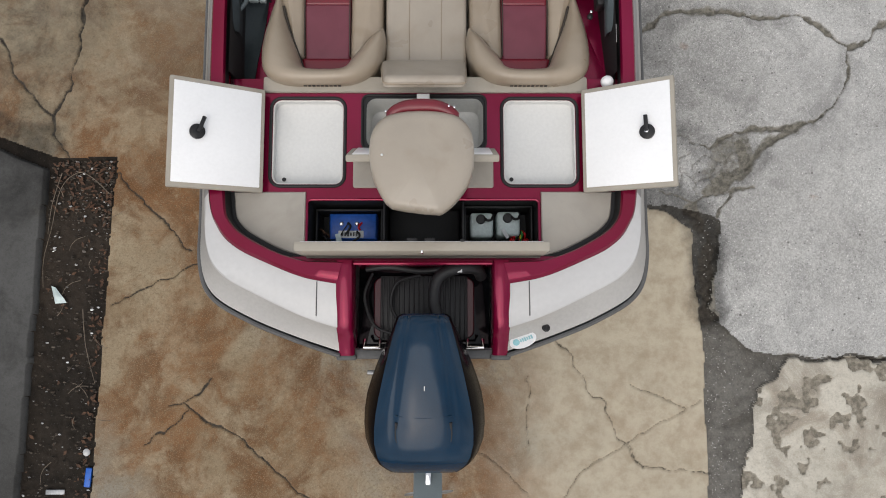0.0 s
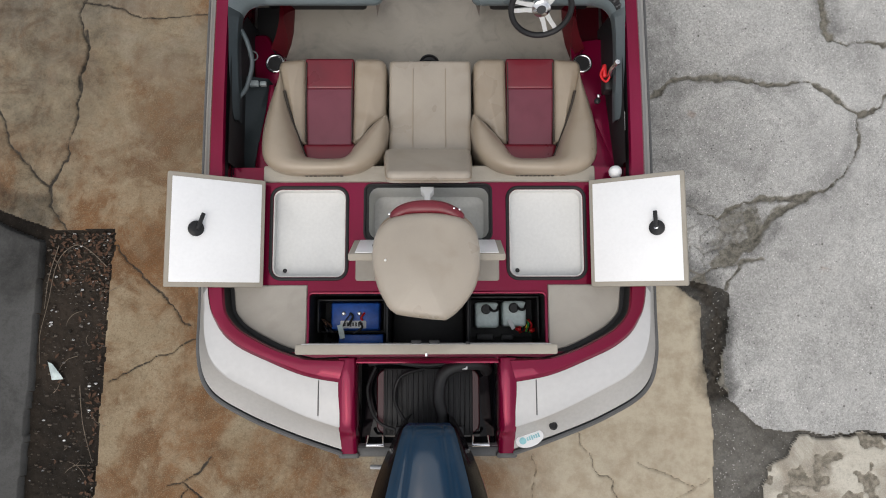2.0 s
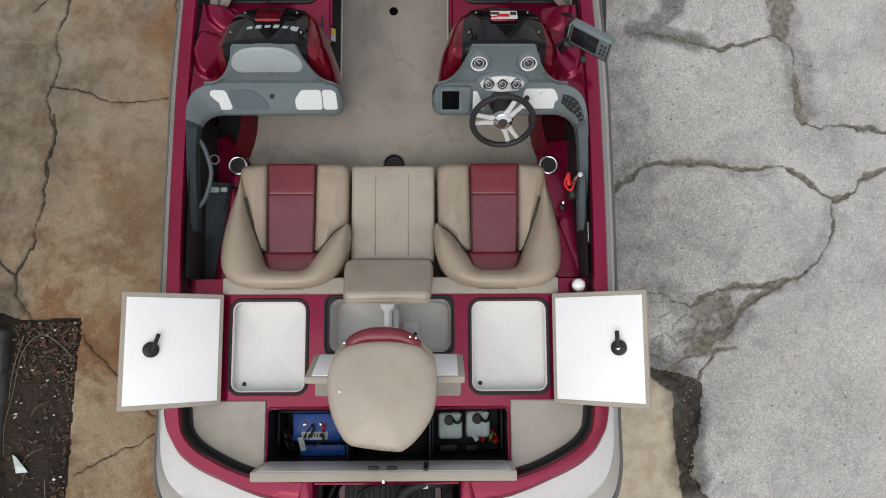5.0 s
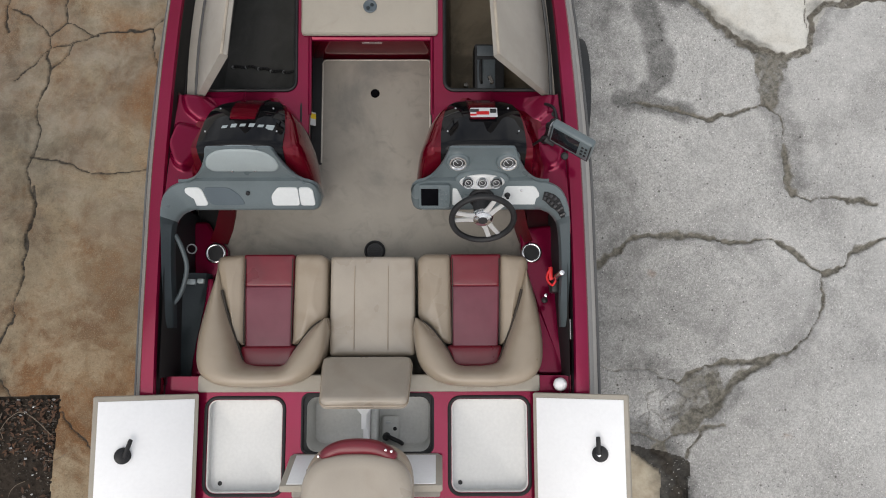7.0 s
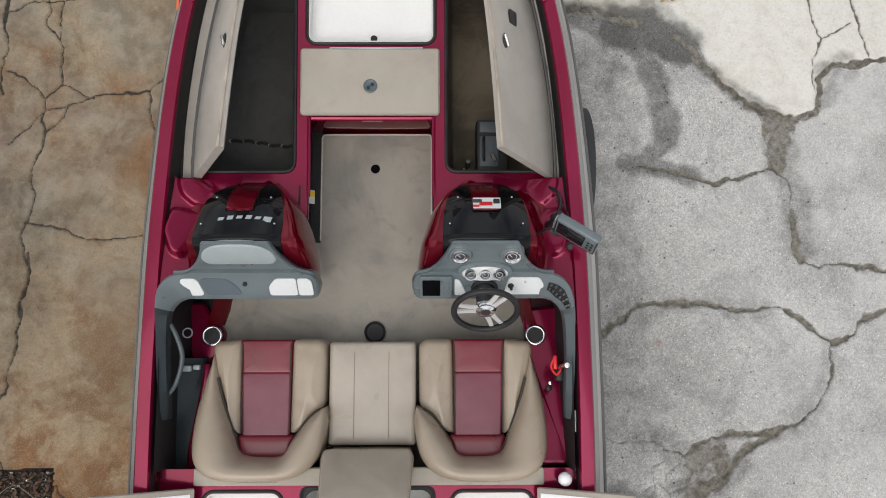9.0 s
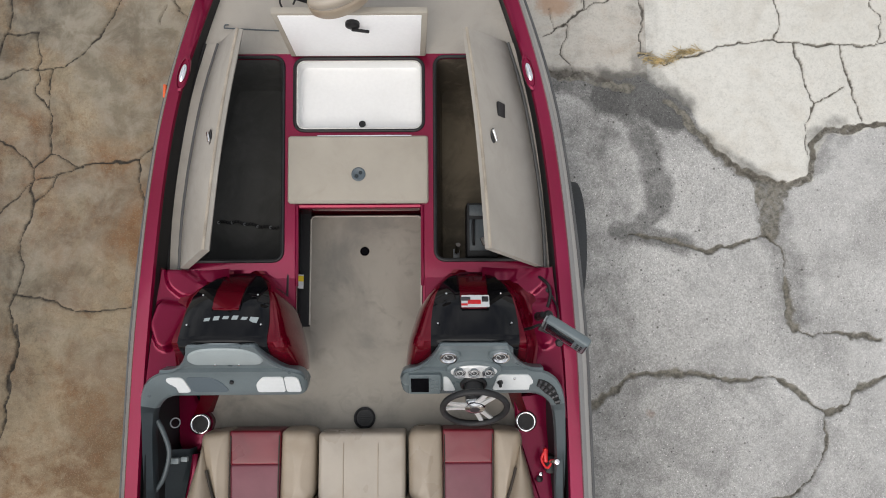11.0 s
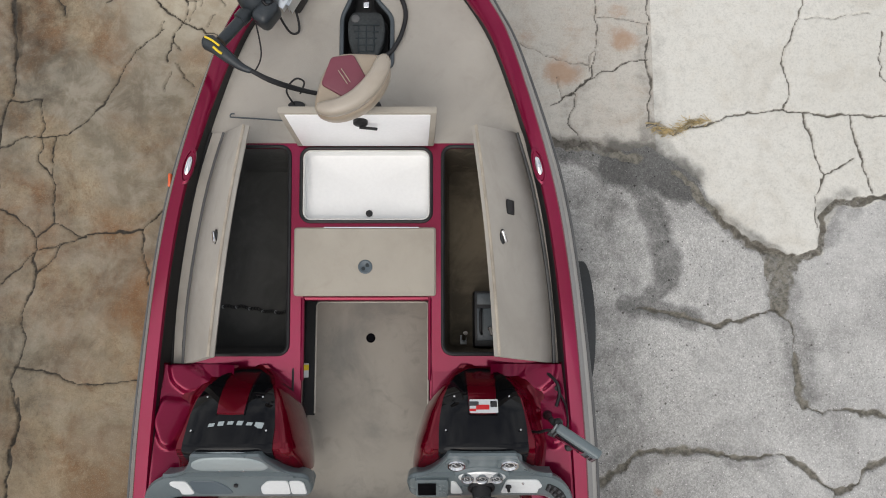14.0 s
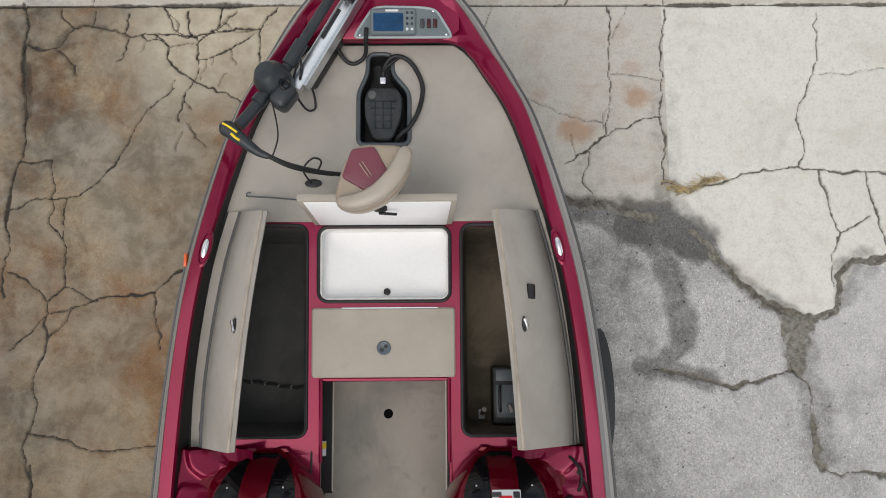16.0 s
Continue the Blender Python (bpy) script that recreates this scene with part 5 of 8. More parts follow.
lid = part("battery_hatch_lid", slab([(-0.612, 0.742, 1.030), (0.608, 0.742, 1.030), (0.606, 0.742, 1.288), (-0.610, 0.742, 1.288)], (0, 1, 0), 0.046), CARPET_EDGE, boat, "long carpeted hatch lid standing open")
part("underside", slab([(-0.612, 0.742, 1.030), (0.608, 0.742, 1.030), (0.606, 0.742, 1.288), (-0.610, 0.742, 1.288)], (0, 1, 0), 0.012, 0.02, 0.003), WHITE_GEL, lid, "white underside")
part("latch", box(-0.002, 0.700, 1.262, 0.012, 0.026, 0.05, 0.003), CHROME, lid, "chrome latch")
for x in (-0.05, 0.035):
    part("bracket", box(x, 0.752, 1.265, 0.05, 0.02, 0.02, 0.006), BLACK_PLASTIC, lid)
part("strap", box(0.19, 0.748, 1.20, 0.022, 0.012, 0.17, 0.003), BLACK_PLASTIC, lid)

cs = [(-0.372, 1.262, 1.028), (0.372, 1.262, 1.028), (0.372, 1.165, 1.278), (-0.372, 1.165, 1.278)]
lid = part("storage_lid", slab(cs, (0, 0.93, 0.36), 0.036), CARPET_EDGE, boat, "open storage lid leaning back on the pedestal seat")
part("underside", slab(cs, (0, 0.93, 0.36), 0.008, 0.024, 0.004), WHITE, lid, "white underside")
part("latch", box(-0.25, 1.215, 1.18, 0.03, 0.012, 0.02, 0.004), BLACK_PLASTIC, lid)

# step lid with a round drain ring
lid = part("step_lid", plate(rrect(-0.360, 0.355, 3.408, 3.752, 0.015), [], lambda x, y: front_top(x, y) + 0.030, 0.028, 0.008), CARPET_EDGE, boat, "closed beige carpeted step lid")
part("pull_ring", lathe([(0.036, 0.0), (0.036, 0.004), (0.030, 0.006), (0.024, 0.003), (0.002, 0.001)], pose(0, 3.553, front_top(0, 3.553) + 0.030)), DASH_DEEP, lid, "slate grey flush pull")
for dx, dy in ((-0.010, -0.009), (0.010, 0.008)):
    part("finger_hole", lathe([(0.010, 0.0), (0.009, 0.003), (0.001, 0.003)], pose(dx, 3.553 + dy, front_top(0, 3.553) + 0.0325), 16), SIDE_SLATE, lid, "dark finger hole")
part("edge_strip", box(0.03, 3.751, front_top(0, 3.75) + 0.030, 0.48, 0.006, 0.004, 0.001, 1), ALU, lid, "thin bright metal strip")
part("step_trim", tube([(-0.335, 3.445, 1.000), (-0.345, 3.425, 1.008), (-0.335, 3.408, 1.012), (-0.30, 3.402, 1.013), (0.29, 3.402, 1.013), (0.325, 3.408, 1.012), (0.335, 3.425, 1.008), (0.325, 3.445, 1.0)], 0.015, 8, 3), RED, boat, "red step edge")
part("maker_badge", box(0.0, 3.4065, 0.945, 0.11, 0.004, 0.022, 0.002), CHROME, boat, "chrome badge on the step riser")

# rounded lips of the deck along the passage
for x in (-0.318, 0.324):
    part("deck_lip", tube([(x, 2.99, 1.000), (x, 3.2, 1.013), (x, 3.40, 1.028)], 0.010, 8, 3), RED, boat, "rounded red deck edge")

# rod locker lids, half open
for s in (1, -1):
    hd = -0.016 if s > 0 else 0.028
    hinge_ = spline([(0.917 - hd, 3.075, 1.050), (0.908 - hd, 3.34, 1.060), (0.872 - hd, 3.66, 1.073), (0.816 - hd, 3.98, 1.086), (0.745 - hd, 4.240, 1.098)], 3)
    free_ = spline([(0.633, 3.116, 1.498), (0.618, 3.40, 1.478), (0.598, 3.68, 1.456), (0.572, 3.95, 1.425), (0.545, 4.190, 1.388)], 3)
    rows = []
    for h_, f_ in zip(hinge_, free_):
        up = Vector((f_.z - h_.z, 0, h_.x - f_.x)).normalized() * 0.034
        c = [h_, h_.lerp(f_, 0.02) + up * 0.15, h_.lerp(f_, 0.98) + up * 0.15, f_, f_ - up * 0.8, f_.lerp(h_, 0.03) - up, h_.lerp(f_, 0.03) - up, h_ - up * 0.8]
        rows.append([(s * q.x, q.y, q.z) for q in c])
    lid = part("locker_lid", loft(rows, True, True), CARPET, boat, "long carpeted locker lid propped half open", angle=50)
    up = Vector((s * (free_[6].z - hinge_[6].z), 0, hinge_[6].x - free_[6].x)).normalized()

    def on_lid(t, f):
        i = t * (len(hinge_) - 1)
        k = min(int(i), len(hinge_) - 2)
        q = hinge_[k].lerp(hinge_[k + 1], i - k).lerp(free_[k].lerp(free_[k + 1], i - k), f)
        return frame_for(Vector((s * q.x, q.y, q.z)) + up * 0.006, up, (0, 1, 0))

    m = on_lid(0.485, 0.80)
    part("latch_plate", lathe([(0.030, 0), (0.030, 0.003), (0.024, 0.004)], m @ Matrix.Diagonal((1.2, 0.72, 1, 1))), BLACK_PLASTIC, lid, "oval dark latch plate")
    last_ = part("latch_lever", box(0, 0, 0.010, 0.062, 0.018, 0.014, 0.005), CHROME, lid)
    last_.data.transform(m @ pose(0, 0, 0, 0, 0, 30))
    if s > 0:
        last_ = part("vent", box(0, 0, 0.003, 0.070, 0.060, 0.014, 0.004), BLACK_PLASTIC, lid, "small black vent")
        last_.data.transform(on_lid(0.62, 0.58))
    part("worn_edge", tube([(s * q.x, q.y, q.z - 0.004) for q in free_], 0.0075, 8, 0), WORN_EDGE, lid, "worn tan carpet edge")
    part("hinge_strip", tube([(s * (q.x + 0.010), q.y, q.z - 0.004) for q in hinge_], 0.009, 8, 0), RUB, lid)
    part("side_ledge", loft([[(s * (q.x + 0.008), q.y, front_top(0, q.y) + 0.008), (s * (q.x + 0.072), q.y, front_top(0, q.y) + 0.010)] for q in hinge_]), CARPET, boat, "carpeted side ledge")
    part("ledge_seal", tube([(s * (q.x + 0.076), q.y, front_top(0, q.y) + 0.010) for q in hinge_], 0.008, 6, 0), BLACK, boat, "black seal along the ledge")
    part("ledge_gap", loft([[(s * (q.x + 0.080), q.y, front_top(0, q.y) + 0.004), (s * (q.x + 0.125), q.y, front_top(0, q.y) + 0.004)] for q in hinge_]), BLACK, boat, "dark channel under the gunwale")

cs = [(-0.350, 4.168, 1.092), (0.345, 4.168, 1.092), (0.362, 4.212, 1.490), (-0.366, 4.212, 1.490)]
lid = part("ice_box_lid", slab(cs, (0, -0.994, 0.11), 0.036), CARPET_EDGE, boat, "open ice-box lid with beige carpet edge")
part("underside", slab(cs, (0, -0.994, 0.11), 0.008, 0.024, 0.004), WHITE, lid, "glossy white underside")
m = frame_for((0.005, 4.200, 1.415), (0, -0.994, 0.11), (1, 0, 0))
part("latch_disc", lathe([(0.034, 0.0), (0.034, 0.016), (0.024, 0.022), (0.010, 0.024)], m), BLACK_PLASTIC, lid, "round black latch")
last_ = part("latch_lever", box(0.040, -0.012, 0.028, 0.085, 0.016, 0.012, 0.004), BLACK_PLASTIC, lid)
last_.data.transform(m @ pose(0, 0, 0, 0, 0, -14))
part("stay_rod", tube([(-0.672, 4.335, 1.112), (-0.690, 4.333, 1.112), (-0.692, 4.318, 1.112), (-0.675, 4.316, 1.112), (-0.52, 4.304, 1.118), (-0.36, 4.282, 1.15)], 0.004, 6, 3), RIM_GREY, lid, "thin metal stay")

# cleats and small rail fittings
for s in (1, -1):
    yaw = 13 * s
    m = pose(s * 0.862, 4.04, red_z(4.04) + 0.012, 0, 0, yaw)
    part("cleat_pocket", lathe([(0.062, -0.004), (0.062, 0.008), (0.052, 0.012), (0.046, 0.004)], m @ Matrix.Diagonal((0.46, 1.55, 1, 1))), RED, boat, "red cleat pocket")
    c = part("cleat", lathe([(0.001, 0.004), (0.030, 0.006), (0.030, 0.012), (0.018, 0.018), (0.001, 0.020)], m @ Matrix.Diagonal((0.50, 1.55, 1, 1))), CHROME, boat, "folded chrome cleat")
part("port_marker", box(-1.005, 4.00, 1.055, 0.016, 0.07, 0.03, 0.006), AMBER, boat, "amber side marker")
part("stern_light", lathe([(0.030, 0), (0.034, 0.012), (0.030, 0.03), (0.018, 0.042), (0.002, 0.046)], pose(0.952, 1.60, 1.062)), WHITE, boat, "white round stern light")
part("light_stem", cyl((0.952, 1.60, 1.00), (0.952, 1.60, 1.064), 0.014), CHROME, boat)
for s in (1, -1):
    # seam of the access panel in the white stern
    part("panel_seam", tube([(s * 0.530, 0.566, 1.0885), (s * 0.531, 0.50, 1.0875), (s * 0.532, 0.44, 1.0825), (s * 0.533, 0.395, 1.0755)], 0.0030, 6, 3), RUB, boat, "thin dark panel seam")
part("drain_plug", lathe([(0.019, 0), (0.021, 0.006), (0.014, 0.010), (0.010, 0.006), (0.002, 0.006)], pose(0.622, 0.332, 1.005, -18)), BLACK_PLASTIC, boat, "black drain plug")
m = pose(0.505, 0.272, 1.002, -24, 0, 20)
d = part("round_decal", lathe([(0.001, 0.003), (0.040, 0.003), (0.041, 0.0)], m @ Matrix.Diagonal((1.75, 1.0, 1, 1))), WHITE, boat, "oval white and teal dealer decal")
part("decal_swirl", lathe([(0.001, 0.0045), (0.017, 0.0045), (0.018, 0.002)], m @ pose(-0.036, 0, 0)), TEAL, d)
bars(0.018, 0, 0.0045, 0.07, 0.022, 6, TEAL, d, m)

# motor well
part("well_floor", box(0, 0.43, 0.845, 0.69, 0.46, 0.02, 0.006), BLACK_GLOSS, boat, "black motor-well floor")
part("well_front", box(0, 0.662, 0.97, 0.69, 0.02, 0.27, 0.008), RED, boat, "red front wall of the motor well")
part("well_lip", tube([(-0.345, 0.655, 1.105), (0, 0.655, 1.108), (0.345, 0.655, 1.105)], 0.009, 8, 4), RED, boat)
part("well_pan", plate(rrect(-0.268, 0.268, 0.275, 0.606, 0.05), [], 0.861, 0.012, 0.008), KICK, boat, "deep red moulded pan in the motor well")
mat_ = part("well_mat", box(0, 0.44, 0.866, 0.46, 0.34, 0.016, 0.006), BLACK_PLASTIC, boat, "ribbed black rubber mat")
for k in range(17):
    part("rib", box(-0.215 + 0.027 * k, 0.44, 0.875, 0.010, 0.325, 0.008, 0.003, 1), BLACK_PLASTIC, mat_)
for s in (1, -1):
    part("tie_bracket", tube([(s * 0.225, 0.275, 0.93), (s * 0.225, 0.235, 0.96), (s * 0.305, 0.235, 0.96), (s * 0.305, 0.275, 0.93)], 0.010, 8, 0), CHROME, boat, "chrome tie-down bracket")
part("rigging_hose", tube([(0.30, 0.60, 0.93), (0.27, 0.635, 0.99), (0.17, 0.635, 1.03), (0.08, 0.59, 1.03), (0.055, 0.48, 1.02), (0.075, 0.37, 1.03), (0.085, 0.24, 1.03)], 0.031, 12), BLACK_PLASTIC, boat, "thick black rigging hose")
part("rigging_clip", box(0.175, 0.628, 1.048, 0.045, 0.03, 0.012, 0.004), PANEL, boat)
part("rigging_clip", box(0.105, 0.606, 1.048, 0.026, 0.03, 0.012, 0.004), PANEL, boat)
part("cable", tube([(-0.27, 0.62, 0.90), (-0.31, 0.50, 0.91), (-0.26, 0.35, 0.90), (-0.14, 0.30, 0.93)], 0.008), BLACK_PLASTIC, boat)
part("cable", tube([(-0.02, 0.61, 0.90), (-0.14, 0.57, 0.92), (-0.17, 0.45, 0.91), (-0.10, 0.33, 0.95)], 0.009), BLACK_PLASTIC, boat)
part("cable", tube([(-0.30, 0.64, 0.93), (-0.18, 0.65, 0.95), (-0.02, 0.63, 0.94), (0.1, 0.64, 0.95)], 0.016), BLACK_PLASTIC, boat)

# ---- cockpit sides ----
part("side_pod", plate(rpoly([(0.800, 2.42), (0.815, 2.18), (0.855, 1.64), (1.000, 1.64), (1.0, 2.30), (0.985, 2.44)], 0.03), [], lambda x, y: 0.775 + 0.16 * smooth01((2.15 - y) / 0.3), 0.06, 0.012), RED, boat, "red side pod with a cup holder")
part("side_pod", plate(rpoly([(-0.985, 2.46), (-0.965, 2.16), (-0.87, 2.12), (-0.815, 2.20), (-0.785, 2.30), (-0.87, 2.40), (-0.90, 2.46)], 0.03), [], 0.775, 0.06, 0.012), RED, boat, "red side pod with a cup holder")
out_by = lambda y: 0.070 * smooth01((2.16 - y) / 0.55)
part("side_panel", loft([[(-0.998, y, 1.02), (-0.992, y, 0.90), (-0.905 + 0.04 * smooth01((y - 1.9) / 0.4) - 0.9 * out_by(y), y, 0.86), (-0.868 - out_by(y), y, 0.845), (-0.862 - out_by(y), y, 0.71)] for y in (1.60, 1.70, 1.8, 1.9, 2.0, 2.1, 2.17)]), SIDE_SLATE, boat, "dark slate side panel")
part("side_panel_edge", loft([[(x - out_by(y) * (1 - f), y, z) for f, x, z in ((0, -0.866, 0.842), (0.1, -0.856, 0.846), (0.9, -0.842, 0.836), (1, -0.836, 0.72))] for y in (1.62, 1.72, 1.82, 1.92, 2.02, 2.14)]), RED, boat, "red strip beside the seat")
for s, x in ((1, 0.862), (-1, -0.852)):
    c = part("cup_holder", ring(pose(x, 2.285, 0.782), 0.047, 0.009, 32, 10), CHROME, boat, "chrome-rimmed cup holder")
    part("cup", lathe([(0.001, 0.0), (0.034, 0.0), (0.040, 0.012), (0.046, 0.014)], pose(x, 2.285, 0.770)), BLACK_PLASTIC, c, "black cup")
    part("cup_foot", lathe([(0.001, 0.006), (0.016, 0.006), (0.02, 0.003)], pose(x + 0.004, 2.28, 0.775)), GALV, c)
    # padded arm that sweeps out of the dash and along the gunwale
    rows, deck_rows = [], []
    mid_line = spline([(0.835, 2.522, 1.222), (0.890, 2.510, 1.222), (0.936, 2.472, 1.216), (0.968, 2.41, 1.186), (0.980, 2.32, 1.152), (0.985, 2.18, 1.120), (0.980, 2.00, 1.092), (0.978, 1.88, 1.055)], 5)
    for k, p in enumerate(mid_line):
        d = mid_line[min(k + 1, len(mid_line) - 1)] - mid_line[max(k - 1, 0)]
        nrm = Vector((-d.y, d.x, 0)).normalized()
        if nrm.x < 0:
            nrm = -nrm
        f = k / (len(mid_line) - 1)
        w = float(np.interp(f, [0, 0.2, 0.42, 0.6, 0.85, 1], [0.062, 0.056, 0.032, 0.024, 0.021, 0.009]))
        tilt = Vector((0, 0, 0.054 - 0.040 * smooth01((f - 0.15) / 0.4)))
        sec = (p - nrm * w * 0.9 - tilt - Vector((0, 0, 0.06)), p - nrm * w - tilt - Vector((0, 0, 0.02)), p - nrm * w * 0.8 - tilt * 0.8, p + nrm * w * 0.8 + tilt * 0.8 + Vector((0, 0, 0.004)), p + nrm * w + tilt - Vector((0, 0, 0.02)), p + nrm * w + tilt - Vector((0, 0, 0.12)))
        rows.append([(s * q.x, q.y, q.z) for q in sec])
        if 3 <= k <= 15:
            g_ = 0.62 - 0.25 * abs(k - 9) / 6
            deck_rows.append((p, nrm, w * g_, tilt * g_))
    part("dash_corner", loft(rows[:16]), DASH, boat, "slate grey dash corner")
    arm = part("arm_pad", loft(rows[15:]), ARM_SLATE if s > 0 else SIDE_SLATE, boat, "dark slate padded arm")
    if s > 0:
        sw = part("rocker_panel", loft([[p - nrm * w - tilt + Vector((0, 0, 0.002)), p - nrm * w * 0.9 - tilt + Vector((0, 0, 0.006)), p + nrm * w * 0.5 + tilt * 0.5 + Vector((0, 0, 0.006)), p + nrm * w * 0.6 + tilt * 0.6 + Vector((0, 0, 0.002))] for p, nrm, w, tilt in deck_rows]), BLACK_PLASTIC, boat, "dark rocker-switch panel")
        for k in range(1, 12, 2):
            p, nrm, w, tilt = deck_rows[k]
            for g_ in (-0.6, 0.15):
                q = p + nrm * w * g_ + tilt * g_ + Vector((0, 0, 0.010))
                part("rocker", box(q.x, q.y, q.z, 0.020, 0.014, 0.010, 0.004, 1, Euler((0.3, -0.2, math.atan2(nrm.y, nrm.x))).to_matrix().to_4x4()), GAUGE, sw)
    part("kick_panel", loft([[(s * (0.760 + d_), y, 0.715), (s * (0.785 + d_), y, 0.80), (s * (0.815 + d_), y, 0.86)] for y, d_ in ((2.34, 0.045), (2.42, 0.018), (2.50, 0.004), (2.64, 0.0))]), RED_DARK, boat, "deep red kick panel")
    # shade under the dash and arm is put into this darker colour
    part("kick_side", loft([[(s * (0.815 + d_), y, 0.86), (s * 0.845, y, 0.73), (s * 0.975, y, 0.72)] for y, d_ in ((2.34, 0.045), (2.42, 0.018), (2.50, 0.004), (2.64, 0.0))]), KICK if s > 0 else BLACK, boat, "footwell side, dark colour put in for shade")
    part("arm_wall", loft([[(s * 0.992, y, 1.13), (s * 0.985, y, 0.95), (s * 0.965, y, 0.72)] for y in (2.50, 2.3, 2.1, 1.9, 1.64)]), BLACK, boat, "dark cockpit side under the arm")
part("arm_loop", tube([(-0.955, 2.34, 1.10), (-0.925, 2.28, 1.09), (-0.905, 2.18, 1.06), (-0.935, 2.06, 1.04), (-0.97, 2.00, 1.05)], 0.012), ARM_SLATE, boat, "grey grab handle")
part("speaker_ring", ring(pose(-0.955, 2.30, 0.86, 0, 35), 0.024, 0.004, 24, 6), GALV, boat)
part("reflector", box(1.010, 1.87, 1.06, 0.006, 0.10, 0.012, 0.002), PANEL, boat)
part("switch_clip", box(-0.93, 2.12, 0.92, 0.05, 0.03, 0.03, 0.006), DASH_LIGHT, boat)
part("switch_clip", box(-0.885, 2.125, 0.90, 0.035, 0.025, 0.03, 0.006), DASH_LIGHT, boat)
part("throttle_base", box(0.955, 2.10, 0.955, 0.05, 0.09, 0.10, 0.015), BLACK_PLASTIC, boat, "black throttle mount")
th = part("throttle", tube([(0.950, 2.11, 1.00), (0.945, 2.13, 1.09), (0.955, 2.14, 1.15)], 0.012), CHROME, boat, "chrome throttle lever")
part("knob", lathe([(0.001, -0.014), (0.014, -0.012), (0.016, 0.0), (0.012, 0.012), (0.001, 0.014)], pose(0.957, 2.142, 1.16)), CHROME, th)
part("kill_switch", box(0.925, 2.150, 1.02, 0.022, 0.07, 0.03, 0.008), RED_PLASTIC, boat, "bright red kill-switch clip")
part("kill_lanyard", tube([(0.925, 2.18, 1.03), (0.905, 2.13, 1.02), (0.93, 2.09, 1.03), (0.95, 2.12, 1.05)], 0.006), RED_PLASTIC, boat)
part("ignition_switch", lathe([(0.016, 0), (0.016, 0.012), (0.010, 0.018), (0.001, 0.019)], pose(0.905, 2.02, 0.925)), BLACK_PLASTIC, boat)
part("ignition_switch", lathe([(0.009, 0), (0.009, 0.018), (0.001, 0.021)], pose(0.912, 2.045, 0.925)), CHROME, boat)
part("floor_vent", lathe([(0.056, 0), (0.058, 0.012), (0.048, 0.017), (0.044, 0.006), (0.001, 0.005)], pose(0.005, 2.303, 0.7165)), BLACK_PLASTIC, boat, "round dark floor hatch")
for k in range(5):
    part("grille_bar", box(0.005, 2.279 + 0.012 * k, 0.7265, 0.072 - 0.010 * abs(k - 2), 0.004, 0.006), BLACK, boat)

# registration tag inside the passage
part("tag", box(-0.336, 3.03, 0.80, 0.034, 0.075, 0.004, 0.001, 1, Euler((0, 0.7, 0)).to_matrix().to_4x4()), PANEL, boat, "small white and yellow warning tag")
part("tag_stripe", box(-0.3345, 3.045, 0.802, 0.032, 0.03, 0.004, 0.001, 1, Euler((0, 0.7, 0)).to_matrix().to_4x4()), YELLOW, boat)

# ---- cockpit seats ----
def pad(outline, z0, z1, crown=0.02, roll=0.03, name="", m=None):
    """A stuffed pad: rolled edges and a slight crown."""
    n = len(outline)
    bm = bmesh.new()
    c = Vector((sum(p[0] for p in outline) / n, sum(p[1] for p in outline) / n))
    hx = (max(p[0] for p in outline) - min(p[0] for p in outline)) / 2
    hy = (max(p[1] for p in outline) - min(p[1] for p in outline)) / 2

    def inward(d):
        return [(c.x + (x - c.x) * (1 - d / hx), c.y + (y - c.y) * (1 - d / hy)) for x, y in outline]

    levels = [(0.0, z0), (0.0, z0 + 0.3 * (z1 - z0))]
    rows = [[bm.verts.new((x, y, z)) for x, y in outline] for _, z in levels]
    for i in range(1, 6):
        a = radians(18 * i)
        lp = inward(roll * (1 - math.cos(a)))
        rows.append([bm.verts.new((x, y, z1 - roll + roll * math.sin(a))) for x, y in lp])
    base = inward(roll)
    for f, cr in ((0.55, 0.7), (0.25, 0.95)):
        rows.append([bm.verts.new((c.x + (x - c.x) * f, c.y + (y - c.y) * f, z1 + crown * cr)) for x, y in base])
    for p, q in zip(rows, rows[1:]):
        for i in range(n):
            j = (i + 1) % n
            bm.faces.new((p[i], p[j], q[j], q[i]))
    top = bm.verts.new((c.x, c.y, z1 + crown))
    for i in range(n):
        bm.faces.new((rows[-1][i], rows[-1][(i + 1) % n], top))
    bm.faces.new(rows[0][::-1])
    if m is not None:
        bmesh.ops.transform(bm, matrix=m, verts=bm.verts)
    return bm


def swept_pad(path, rx, rz, n=14, ends=0.35):
    """A fat roll along a path, taller than wide, closing at its ends."""
    pts = spline(path, 7)
    rows = []
    for i, p in enumerate(pts):
        d = (pts[min(i + 1, len(pts) - 1)] - pts[max(i - 1, 0)])
        d.z = 0
        d.normalize()
        s = Vector((d.y, -d.x, 0))
        t = i / (len(pts) - 1)
        k = min(1, 0.25 + math.sin(math.pi * min(max(t, 0.0), 1.0)) ** ends) if 0 < i < len(pts) - 1 else 0.18
        wide = rx * (0.72 + 0.28 * math.sin(math.pi * t)) * min(1, k)
        tall = rz * min(1, k)
        row = []
        for j in range(n):
            a = 2 * math.pi * j / n
            cx, cz = math.cos(a), math.sin(a)
            row.append(p + s * wide * math.copysign(abs(cx) ** 0.8, cx) + Vector((0, 0, tall * math.copysign(abs(cz) ** 0.8, cz))))
        rows.append(row)
    return loft(rows, True, True)


